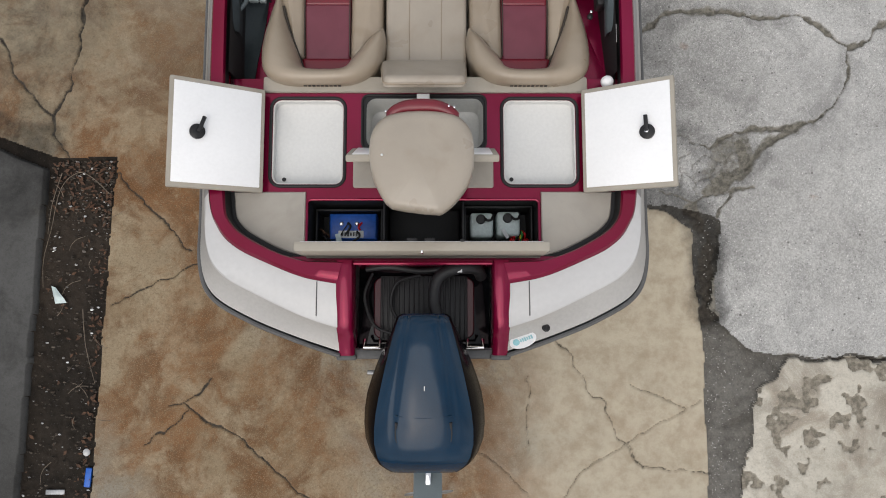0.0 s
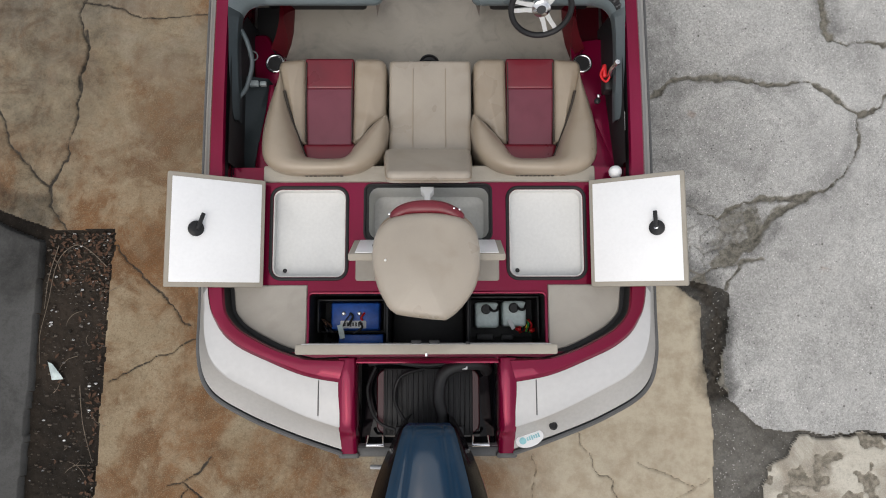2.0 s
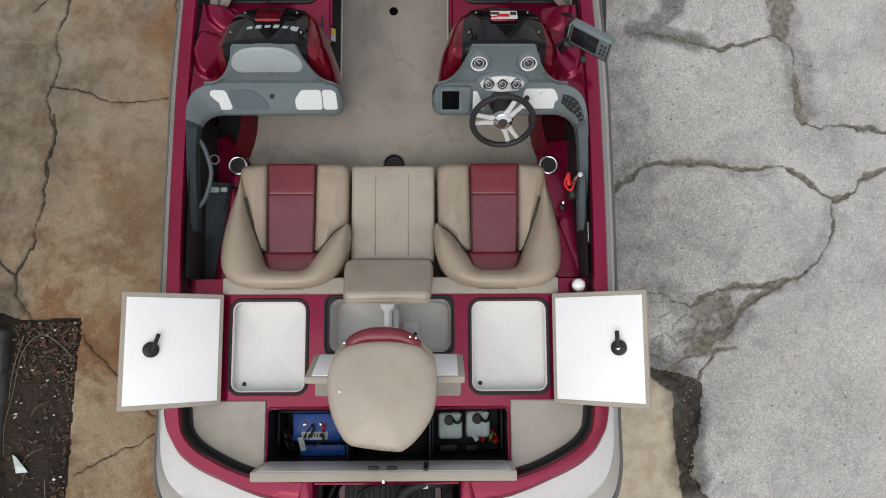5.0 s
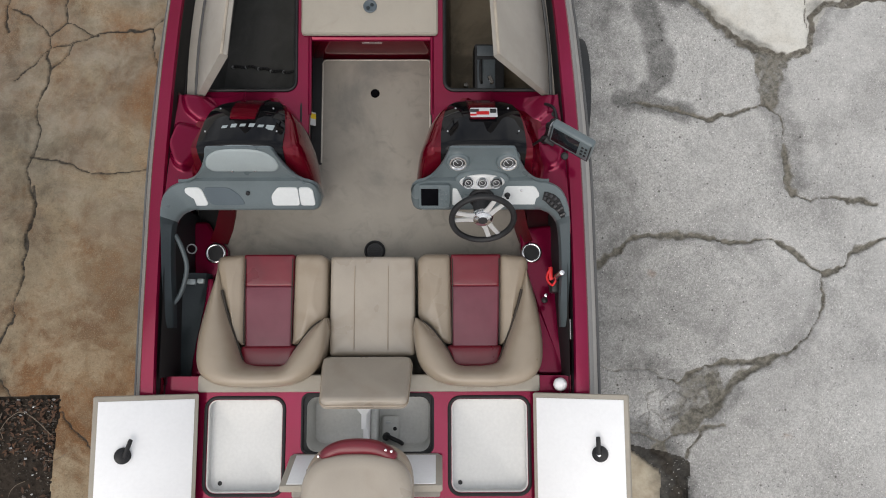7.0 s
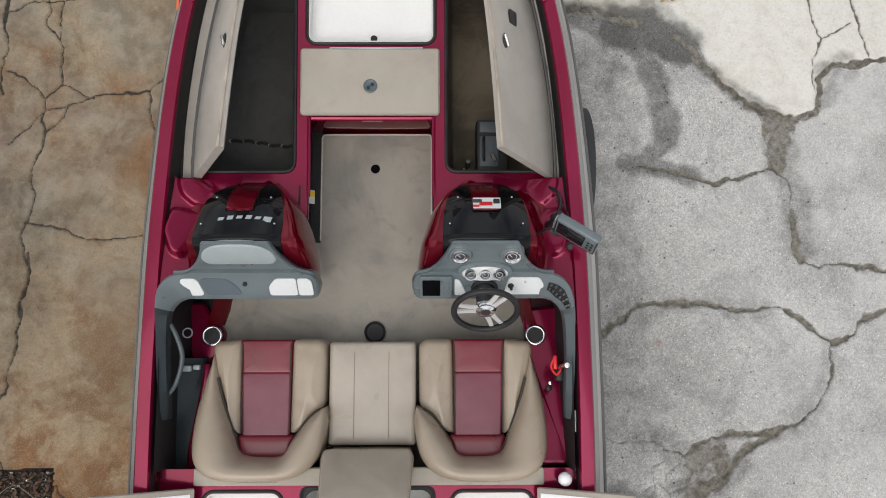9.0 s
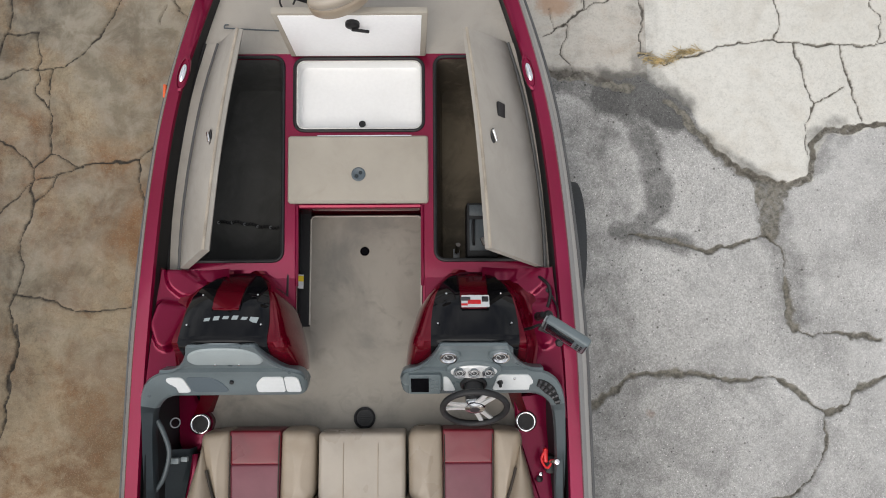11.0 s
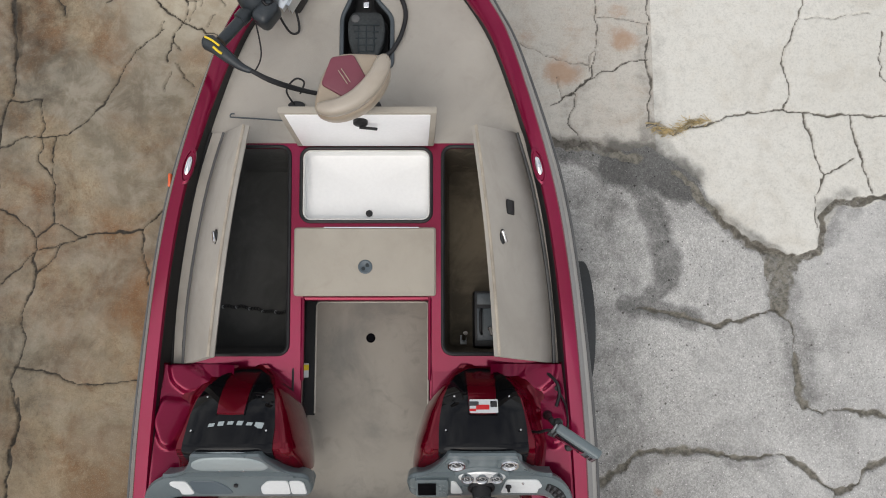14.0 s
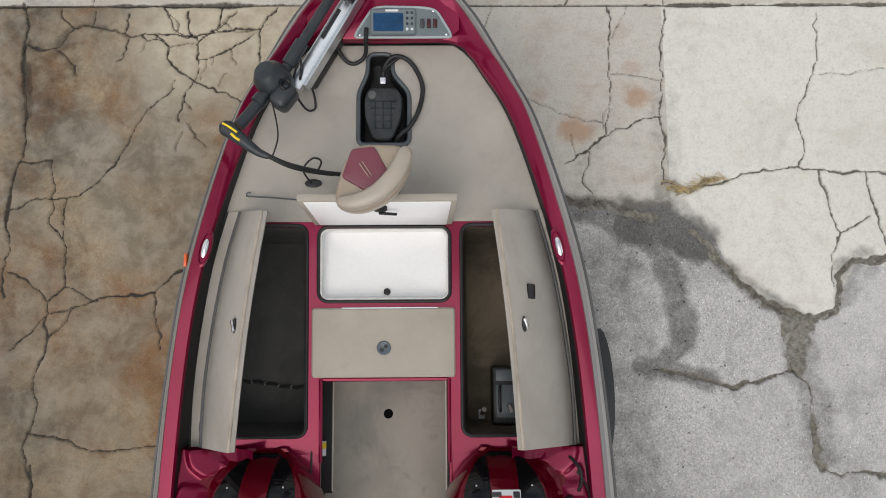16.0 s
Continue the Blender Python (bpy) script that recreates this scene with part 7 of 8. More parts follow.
def gauge(p, r, nrm, parent):
    m = frame_for(p, nrm, (1, 0, 0))
    g_ = part("gauge", lathe([(r, -0.015), (r, 0.006), (r * 0.92, 0.013), (r * 0.78, 0.013), (r * 0.66, 0.004)], m, 32), CHROME, parent, "round gauge with chrome bezel")
    part("dial", lathe([(r * 0.70, 0.003), (r * 0.62, 0.005), (0.001, 0.005)], m, 28), GAUGE, g_, "dark dial")
    part("scale_ring", ring(m @ pose(0, 0, 0.0065), r * 0.50, 0.0013, 24, 5), PANEL, g_)
    last_ = part("needle", box(r * 0.22, 0, 0.0075, r * 0.5, 0.002, 0.002), PANEL, g_)
    last_.data.transform(m @ pose(0, 0, 0, 0, 0, 130))


for x in (0.447, 0.682):
    part("gauge_seat", lathe([(0.060, -0.05), (0.058, -0.008), (0.050, 0.002), (0.040, 0.003)], frame_for((x, 2.640, 1.372), (0, -0.80, 0.60), (1, 0, 0)), 32), DASH, helm, "slate grey gauge surround")
    gauge((x, 2.640, 1.372), 0.043, (0, -0.80, 0.60), helm)
cluster = part("gauge_pod", plate([(0.108 * math.cos(a) , 0.042 * math.sin(a)) for a in [2 * math.pi * i / 36 for i in range(36)]], [], 0.012, 0.03, 0.005), SATIN, helm, "pale oval pod with three gauges")
mc = frame_for((0.565, 2.572, 1.275), (0, -0.70, 0.714), (1, 0, 0))
cluster.data.transform(mc)
rim = part("pod_hood", plate([(0.128 * math.cos(a), 0.010 + 0.054 * math.sin(a)) for a in [2 * math.pi * i / 36 for i in range(36)]], [], 0.004, 0.05, 0.006), DASH, helm, "slate grey pod hood")
rim.data.transform(mc)
for x in (-0.066, 0.0, 0.066):
    gauge(mc @ Vector((x, 0.002, 0.012)), 0.030, (0, -0.70, 0.714), cluster)

# steering wheel
wheel_m = frame_for((0.570, 2.398, 1.222), (0, -0.829, 0.559), (1, 0, 0))
wheel = thing("steering_wheel", (0.570, 2.398, 1.222), "black steering wheel with brushed metal spokes", "steering wheel")
part("rim", ring(wheel_m, 0.150, 0.0150, 48, 12), BLACK_PLASTIC, wheel, "black rim")
part("hub", lathe([(0.048, -0.03), (0.052, -0.012), (0.046, 0.004), (0.030, 0.010), (0.001, 0.011)], wheel_m), CHROME, wheel, "chrome hub cap")
for ang in (176, 56, -64):
    sp = bmesh.new()
    a = radians(ang)
    d, t = Vector((math.cos(a), math.sin(a), 0)), Vector((-math.sin(a), math.cos(a), 0))
    for e in (-1, 1):
        q = [d * 0.030 + t * (e * 0.013 + 0.014), d * 0.075 + t * (e * 0.016 + 0.0115), d * 0.148 + t * (e * 0.028 + 0.0105), d * 0.148 + t * (e * 0.028 - 0.0105), d * 0.075 + t * (e * 0.016 - 0.0115), d * 0.030 + t * (e * 0.013 - 0.014)]
        up_ = [sp.verts.new(wheel_m @ (p + Vector((0, 0, -0.003)))) for p in q]
        dn_ = [sp.verts.new(wheel_m @ (p + Vector((0, 0, -0.011)))) for p in q]
        sp.faces.new(up_)
        sp.faces.new(dn_[::-1])
        for i in range(6):
            sp.faces.new((up_[i], dn_[i], dn_[(i + 1) % 6], up_[(i + 1) % 6]))
    part("spoke", sp, SATIN, wheel, "slotted brushed metal spoke", smooth=False)
part("hub_badge", lathe([(0.024, 0.009), (0.022, 0.0125), (0.001, 0.013)], wheel_m), GAUGE, wheel, "round dark hub badge")
part("column", cyl((0.570, 2.405, 1.218), (0.566, 2.525, 1.190), 0.040, 0.046), BLACK_PLASTIC, wheel, "black column boot")
part("column_ring", ring(frame_for((0.566, 2.505, 1.200), (0, -0.829, 0.559), (1, 0, 0)), 0.055, 0.010, 24, 8), BLACK_PLASTIC, wheel)

# sticker on the helm hood
mst = frame_for((0.572, 2.890, ztop(2.890) + 0.0255), (0, 0.56, 0.83), (1, 0, 0))
st = part("sticker", plate(rrect(-0.064, 0.064, -0.034, 0.034, 0.004, 2), [], 0.002, 0.002), PANEL, helm, "white and red sticker with illegible print")
st.data.transform(mst)
for x, y, w, h, mm in ((-0.045, 0.012, 0.045, 0.022, GAUGE), (-0.005, -0.006, 0.06, 0.024, RED_PLASTIC), (0.045, 0.010, 0.03, 0.03, GAUGE), (-0.05, -0.02, 0.03, 0.012, RED_PLASTIC)):
    b_ = part("print_bar", plate(rrect(x - w / 2, x + w / 2, y - h / 2, y + h / 2, 0.003, 2), [], 0.0035, 0.001), mm, st, smooth=False)
    b_.data.transform(mst)

# ---- fish finder on a swing arm ----
ff = thing("fish_finder", (0.86, 2.80, 1.10), "slate grey fish finder on a black swing arm", "fish finder")
part("mount", lathe([(0.022, 0), (0.022, 0.010), (0.016, 0.024), (0.012, 0.04), (0.001, 0.042)], pose(0.895, 2.825, 1.10)), BLACK_PLASTIC, ff, "black ram mount")
part("arm", tube([(0.895, 2.825, 1.12), (0.890, 2.82, 1.26), (0.880, 2.825, 1.36), (0.925, 2.775, 1.40)], 0.014), BLACK_PLASTIC, ff, "black swing arm")
part("ball_joint", lathe([(0.001, -0.022), (0.015, -0.016), (0.022, 0.0), (0.015, 0.016), (0.001, 0.022)], pose(0.897, 2.822, 1.40)), BLACK_PLASTIC, ff, "black ball joint")
part("bracket", box(0.890, 2.760, 1.30, 0.055, 0.028, 0.012, 0.005, 2, Euler((0.5, 0.35, -0.4)).to_matrix().to_4x4()), BLACK_PLASTIC, ff, "dark tilt bracket")
fm = frame_for((0.963, 2.720, 1.411), (-0.56, -0.79, 0.19), (0.179, -0.122, 0.035))
def ff_box(*a):
    b_ = box(*a)
    bmesh.ops.transform(b_, matrix=fm @ Matrix.Scale(0.92, 4), verts=b_.verts)
    return b_
hs = part("housing", ff_box(0, 0, -0.022, 0.236, 0.158, 0.048, 0.014, 3), DASH, ff, "slate grey housing")
part("bezel", ff_box(0, -0.004, -0.002, 0.228, 0.146, 0.006, 0.003, 2), BLACK_PLASTIC, hs, "black front bezel")
part("screen", ff_box(-0.026, 0.004, 0.002, 0.150, 0.116, 0.004, 0.003), SCREEN, hs, "dark screen")
part("key_panel", ff_box(0.082, 0.0, 0.002, 0.046, 0.118, 0.005, 0.004), DASH, hs)
part("knob", ff_box(-0.122, 0.0, -0.02, 0.010, 0.10, 0.034, 0.004), GALV, hs, "pale end bracket")
for i in range(3):
    for j in range(2):
        part("key", ff_box(0.072 + 0.020 * j, 0.032 - 0.030 * i, 0.006, 0.013, 0.016, 0.004, 0.002, 1), BLACK_PLASTIC, hs)
part("knob", lathe([(0.018, 0), (0.018, 0.012), (0.012, 0.018), (0.001, 0.018)], pose(0.965, 2.700, 1.26, 20)), BLACK_PLASTIC, ff)
part("cable", tube([(0.79, 2.76, 1.17), (0.83, 2.765, 1.26), (0.87, 2.78, 1.31), (0.92, 2.77, 1.37)], 0.007), BLACK_PLASTIC, ff)
part("cable", tube([(0.90, 3.03, 1.06), (0.938, 2.985, 1.13), (0.950, 2.93, 1.14), (0.935, 2.87, 1.13)], 0.008), BLACK_PLASTIC, ff)
part("cable", tube([(0.945, 2.95, 1.13), (0.972, 2.88, 1.17), (0.955, 2.82, 1.32), (0.935, 2.79, 1.39)], 0.005), BLACK_PLASTIC, ff)
part("cable_clip", lathe([(0.014, 0), (0.014, 0.01), (0.004, 0.014)], pose(0.945, 2.955, 1.115)), BLACK_PLASTIC, ff)

# ---- outboard motor ----
out = thing("outboard_motor", (0.01, 0.1, 0.35), "large glossy dark navy outboard motor on the transom", "outboard motor")
wide = rise([-0.335, -0.325, -0.30, -0.26, -0.18, -0.08, 0.05, 0.20, 0.33, 0.385, 0.40], [0.10, 0.155, 0.212, 0.248, 0.278, 0.288, 0.270, 0.216, 0.153, 0.120, 0.096])
top_w = rise([-0.335, -0.325, -0.29, -0.24, -0.18, -0.08, 0.05, 0.20, 0.33, 0.385, 0.40], [0.088, 0.138, 0.186, 0.208, 0.221, 0.220, 0.196, 0.162, 0.128, 0.110, 0.090])
edge_z = rise([-0.335, -0.325, -0.29, -0.24, -0.10, 0.10, 0.30, 0.385, 0.40], [1.22, 1.27, 1.325, 1.365, 1.41, 1.44, 1.455, 1.44, 1.38])
crest_z = rise([-0.335, -0.325, -0.29, -0.24, -0.10, 0.10, 0.30, 0.385, 0.40], [1.225, 1.285, 1.365, 1.42, 1.475, 1.505, 1.515, 1.495, 1.39])
STATIONS = [0.40, 0.385, 0.35, 0.30, 0.24, 0.17, 0.10, 0.03, -0.04, -0.11, -0.18, -0.24, -0.28, -0.31, -0.325, -0.335]
for s in (1, -1):
    rows = []
    for y in STATIONS:
        w, t, e = wide(y), top_w(y), edge_z(y)
        rows.append([(0.01 + s * x, y, z) for x, z in ((w * 0.80, 1.02), (w * 0.95, 1.07), (w, 1.14), (w * 1.0, 1.20), (w * 0.55 + t * 0.45, 1.20 + (e - 1.20) * 0.55), (t + 0.012, 1.20 + (e - 1.20) * 0.9), (t, e))])
    part("cowl_side", loft(rows), COWL_BLACK, out, "black cowling side", angle=70)
crest = []
for y in STATIONS:
    t, e, c = top_w(y), edge_z(y), crest_z(y)
    row = []
    for k in range(33):
        u = k / 16 - 1
        z = e + (c - e) * (1 - abs(u) ** 2.6) + 0.002
        z -= 0.007 * math.exp(-((abs(u) - 0.625) / 0.07) ** 2) * (1 if y > -0.05 else 0.35)
        row.append((0.01 + t * u, y, z))
    crest.append(row)
part("cowl_top", loft(crest), NAVY, out, "dark navy top panel", angle=80)
part("cowl_bottom", box(0.01, 0.03, 1.03, 0.34, 0.62, 0.04, 0.015), BLACK_PLASTIC, out)
part("cowl_rim", tube([(0.01 + s * wide(y) * 0.97, y, 1.115) for s, ys in ((-1, STATIONS[6:]), (1, STATIONS[:5:-1])) for y in ys], 0.010, 8, 0), MAROON, out, "thin red-brown rim trim")
part("cowl_seam", tube([(-0.115, -0.045, crest_z(-0.05) - 0.010), (0.01, -0.055, crest_z(-0.055) + 0.001), (0.135, -0.045, crest_z(-0.05) - 0.010)], 0.0022, 6, 4), NAVY, out)
for s in (1, -1):
    part("cowl_vent", tube([(0.01 + s * 0.118, -0.075, crest_z(-0.075) - 0.014), (0.01 + s * 0.122, -0.14, crest_z(-0.14) - 0.016), (0.01 + s * 0.108, -0.20, crest_z(-0.2) - 0.014)], 0.007, 8, 4, False, 0.003), BLACK, out, "black vent slot")
part("cowl_badge", box(0.015, 0.075, crest_z(0.075) + 0.014, 0.004, 0.02, 0.002), PANEL, out)
part("mid_section", loft([[(0.01 + x * w, y + dy, z) for x, y in ((-0.10, 0.12), (0.10, 0.12), (0.09, -0.14), (-0.09, -0.14))] for z, w, dy in ((1.04, 1.0, 0.0), (0.85, 0.8, -0.06), (0.65, 0.6, -0.18), (0.50, 0.5, -0.28))], True, True), BLACK_PLASTIC, out, "black mid section")
part("clamp_bracket", box(0.01, 0.20, 0.92, 0.26, 0.10, 0.22, 0.02), BLACK_PLASTIC, out, "black clamp bracket")
part("gearcase", loft([[(0.02 + r * math.cos(a), y, 0.42 + 0.10 * (0.2 - y) + r * math.sin(a)) for a in [2 * math.pi * i / 14 for i in range(14)]] for y, r in ((-0.02, 0.02), (-0.10, 0.05), (-0.3, 0.06), (-0.48, 0.045), (-0.60, 0.03))], True, True), BLACK_PLASTIC, out, "black gearcase")
part("cavitation_plate", plate(rrect(-0.055, 0.095, -0.68, -0.20, 0.03), [], lambda x, y: 0.74 - 0.25 * (y + 0.2), 0.02, 0.004), DASH, out, "slate anti-ventilation plate")
part("tilt_tube", tube([(-0.30, 0.10, 0.80), (-0.10, 0.10, 0.82)], 0.012, 8, 0), GALV, out)
part("trim_tab", box(0.022, -0.44, 0.83, 0.03, 0.07, 0.03, 0.008), CHROME, out)
for dx in (0, 0.10):
    part("propeller_blade", lathe([(0.001, -0.004), (0.07, -0.003), (0.07, 0.003), (0.001, 0.004)], pose(0.02 + 0.07 * math.cos(dx * 30), -0.60, 0.46 + 0.07 * math.sin(dx * 30), 70, 25, 0)), GALV, out)

# ---- trailer under the boat ----
tr = thing("boat_trailer", (0, 3.0, 0.0), "black single-axle boat trailer with bunks", "trailer")
for s in (1, -1):
    part("side_rail", tube([(s * 0.72, 0.45, 0.42), (s * 0.74, 2.5, 0.42), (s * 0.70, 3.8, 0.42), (s * 0.12, 5.9, 0.44)], 0.045, 8, 4), GALV, tr, "steel side rail")
    part("bunk", box(s * 0.52, 2.3, 0.485, 0.10, 3.4, 0.08, 0.01), CARPET_FLOOR, tr, "carpeted bunk")
    w_ = part("tyre", lathe([(0.19, -0.095), (0.27, -0.105), (0.325, -0.090), (0.335, -0.06), (0.335, 0.06), (0.325, 0.090), (0.27, 0.105), (0.19, 0.095)], pose(s * 1.125, 3.275, 0.333, 0, 90, 0), 40), RUBBER_TYRE, tr, "black tyre")
    part("rim", lathe([(0.19, -0.09), (0.18, -0.02), (0.08, 0.02), (0.06, 0.05), (0.001, 0.055)], pose(s * 1.125, 3.275, 0.333, 0, 90 * s, 0), 32), GALV, w_, "steel rim")
    fen = []
    for k in range(13):
        a = radians(10 + 160 * k / 12)
        y, z = 3.275 + 0.385 * math.cos(a), 0.36 + 0.335 * math.sin(a)
        fen.append([(s * 1.00, y, z - 0.005), (s * 1.02, y, z + 0.01), (s * 1.20, y, z + 0.012), (s * 1.235, y, z - 0.004), (s * 1.240, y, z - 0.03)])
    part("fender", loft(fen), RUBBER_TYRE, tr, "dark moulded fender")
part("axle", cyl((-1.05, 3.275, 0.333), (1.05, 3.275, 0.333), 0.035), GALV, tr)
for y in (0.8, 2.4, 3.8):
    part("cross_member", box(0, y, 0.42, 1.40, 0.07, 0.06, 0.008), GALV, tr)
part("tongue", box(0, 6.2, 0.44, 0.08, 1.4, 0.08, 0.008), GALV, tr)
part("jack_stand", cyl((0.12, 6.4, 0.0), (0.12, 6.4, 0.75), 0.03), GALV, tr)

# ---- things in the battery compartment ----
def battery(cx, cy, z0, sx, sy, sz, material, label, group=""):
    b = thing("battery", (cx, cy, z0), label, "battery", group)
    c = part("case", box(cx, cy, z0 + sz / 2, sx, sy, sz, 0.010), material, b)
    part("lid", box(cx, cy, z0 + sz + 0.006, sx * 0.96, sy * 0.94, 0.022, 0.008), material, b)
    for k in (-1, 1):
        t = part("terminal", lathe([(0.011, 0), (0.011, 0.006), (0.006, 0.008), (0.006, 0.016), (0.001, 0.017)], pose(cx + k * sx * 0.16 - 0.02, cy + 0.015, z0 + sz + 0.016)), CHROME, b, "round metal terminal")
    part("label", plate(rrect(cx - sx * 0.30, cx + sx * 0.22, cy - sy * 0.42, cy - sy * 0.15, 0.005, 2), [], z0 + sz + 0.019, 0.002), PANEL, b, "white label with illegible print", smooth=False)
    bars(cx - sx * 0.04, cy - sy * 0.28, z0 + sz + 0.0205, sx * 0.40, sy * 0.16, 7, GAUGE, b)
    return b


bx = thing("battery_box", (-0.40, 0.88, 0.64), "black open battery box", "battery box")
part("wall_long", box(-0.40, 0.965, 0.76, 0.36, 0.012, 0.22, 0.005), BLACK_PLASTIC, bx)
part("wall_long", box(-0.40, 0.800, 0.72, 0.36, 0.012, 0.14, 0.005), BLACK_PLASTIC, bx)
for x in (-0.575, -0.225):
    part("wall_end", box(x, 0.88, 0.76, 0.012, 0.17, 0.22, 0.005), BLACK_PLASTIC, bx)
part("bottom", box(-0.40, 0.88, 0.655, 0.36, 0.18, 0.01), BLACK_PLASTIC, bx)
b1 = battery(-0.385, 0.880, 0.662, 0.262, 0.150, 0.150, BLUE, "blue marine battery with ring terminals")
part("wire", tube([(-0.41, 0.897, 0.852), (-0.395, 0.875, 0.86), (-0.42, 0.83, 0.87)], 0.006), BLACK, b1)
part("wire", tube([(-0.335, 0.897, 0.852), (-0.350, 0.872, 0.865), (-0.345, 0.86, 0.85)], 0.006), RED_PLASTIC, b1, "red battery lead")
part("wire", tube([(-0.36, 0.85, 0.85), (-0.345, 0.82, 0.87), (-0.39, 0.79, 0.86)], 0.006), BLACK, b1)
b2 = thing("battery", (-0.38, 0.755, 0.648), "blue battery half hidden under the hatch lid", "battery")
part("case", box(-0.36, 0.755, 0.715, 0.24, 0.06, 0.13, 0.008), BLUE, b2)
tg = thing("paper_tag", (-0.46, 0.80, 0.84), "grey folded paper tag on a cable", "tag")
tg.location = (-0.455, 0.795, 0.80)
part("sheet", box(-0.455, 0.80, 0.862, 0.028, 0.075, 0.003, 0, 1, Euler((0.3, 0.2, 0.25)).to_matrix().to_4x4()), JUG, tg, smooth=False)
part("string", tube([(-0.455, 0.80, 0.86), (-0.44, 0.85, 0.84), (-0.41, 0.89, 0.85)], 0.003, 6), BLACK, tg)
part("clip", tube([(-0.455, 0.79, 0.86), (-0.455, 0.77, 0.80), (-0.45, 0.76, 0.78)], 0.003, 6), BLACK, tg)
bk = thing("wire_bundle", (-0.53, 0.80, 0.65), "tangle of brown and black wires", "wires")
rw = random.Random(3)
for k in range(5):
    p0 = (-0.56 + rw.uniform(0, 0.05), 0.76 + rw.uniform(0, 0.06), 0.70)
    part("wire", tube([p0, (p0[0] + 0.03, p0[1] + 0.03, 0.80 + 0.03 * k), (p0[0] - 0.01, p0[1] + 0.06, 0.78), (p0[0] + 0.04, p0[1] + 0.02, 0.72), (p0[0], p0[1], 0.66)], 0.005), LEAF if k % 2 else BLACK, bk)
for x in (-0.205, 0.205):
    part("battery_partition", box(x, 0.853, 0.82, 0.010, 0.27, 0.34, 0.003), BLACK_PLASTIC, boat)
part("centre_tray", box(0.0, 0.853, 0.70, 0.38, 0.26, 0.10, 0.01), BLACK, boat, "black centre tray")

tray = thing("oil_tray", (0.40, 0.87, 0.64), "black tray for oil tanks", "tray")
part("bottom", box(0.395, 0.87, 0.655, 0.36, 0.20, 0.012), BLACK_PLASTIC, tray)
for x in (0.218, 0.575):
    part("wall_end", box(x, 0.87, 0.77, 0.010, 0.22, 0.24, 0.004), BLACK_PLASTIC, tray)
part("wall_long", box(0.395, 0.978, 0.77, 0.36, 0.010, 0.24, 0.004), BLACK_PLASTIC, tray)


def tank(cx, cy):
    t = thing("oil_tank", (cx, cy, 0.662), "milky plastic tank with a black cap", "tank", "oil tanks")
    part("body", box(cx, cy, 0.755, 0.125, 0.135, 0.185, 0.018, 3), JUG, t)
    part("cap", lathe([(0.026, 0), (0.026, 0.018), (0.022, 0.024), (0.001, 0.025)], pose(cx - 0.005, cy + 0.03, 0.846)), BLACK_PLASTIC, t, "black screw cap")
    part("hose", tube([(cx + 0.01, cy + 0.04, 0.86), (cx + 0.03, cy + 0.02, 0.88), (cx + 0.055, cy + 0.03, 0.86), (cx + 0.06, cy + 0.07, 0.80)], 0.007), BLACK, t)
    return t


tank(0.310, 0.885)
tank(0.455, 0.892)
tl = thing("tool_clutter", (0.46, 0.78, 0.66), "red and green wire connectors and a rag tag", "connectors")
for k in range(7):
    part("connector", box(0.44 + rw.uniform(0, 0.11), 0.775 + rw.uniform(0, 0.06), 0.80 + rw.uniform(-0.03, 0.03), 0.03, 0.02, 0.02, 0.005, 1, Euler((rw.random(), rw.random(), rw.random() * 3)).to_matrix().to_4x4()), (RED_PLASTIC, GREEN_PLASTIC, RED_PLASTIC, YELLOW)[k % 4], tl)
part("connector_bar", box(0.30, 0.768, 0.80, 0.09, 0.035, 0.03, 0.006), BLACK_PLASTIC, tl)
part("connector_bar", box(0.42, 0.768, 0.80, 0.06, 0.03, 0.03, 0.006), BLACK_PLASTIC, tl)
for k in range(4):
    part("wire", tube([(0.48 + 0.02 * k, 0.80, 0.80), (0.50 + 0.015 * k, 0.84, 0.83), (0.54 - 0.01 * k, 0.86, 0.78), (0.55, 0.82, 0.70), (0.5, 0.79, 0.662)], 0.005), (RED_PLASTIC, BLACK, GREEN_PLASTIC, RED_PLASTIC)[k], tl)
part("tag", box(0.435, 0.835, 0.865, 0.022, 0.055, 0.003, 0, 1, Euler((0.2, 0.3, 0.6)).to_matrix().to_4x4()), PANEL, tl, smooth=False)

# ---- things in the rod lockers ----
case = thing("tool_case", (0.60, 3.30, 0.68), "black plastic tool case with metal latches", "case")
part("body", box(0.640, 3.300, 0.745, 0.17, 0.30, 0.13, 0.012), BLACK_PLASTIC, case)
part("lid", box(0.640, 3.300, 0.825, 0.165, 0.295, 0.03, 0.010), BLACK_PLASTIC, case)
part("handle_recess", box(0.622, 3.270, 0.842, 0.10, 0.17, 0.008, 0.004), RIM_GREY, case)
part("lid_panel", box(0.622, 3.405, 0.842, 0.10, 0.060, 0.008, 0.004), RIM_GREY, case)
part("handle", tube([(0.595, 3.22, 0.845), (0.590, 3.24, 0.865), (0.590, 3.33, 0.865), (0.595, 3.35, 0.845)], 0.008, 8, 3), BLACK_PLASTIC, case)
part("latch", box(0.645, 3.235, 0.850, 0.025, 0.05, 0.015, 0.004, 1, Euler((0, 0, 0.4)).to_matrix().to_4x4()), CHROME, case, "chrome latch")
lever = thing("metal_lever", (0.505, 3.20, 0.68), "short chrome lever on the locker floor", "lever")
part("plate", box(0.505, 3.19, 0.688, 0.035, 0.05, 0.012, 0.003), GALV, lever)
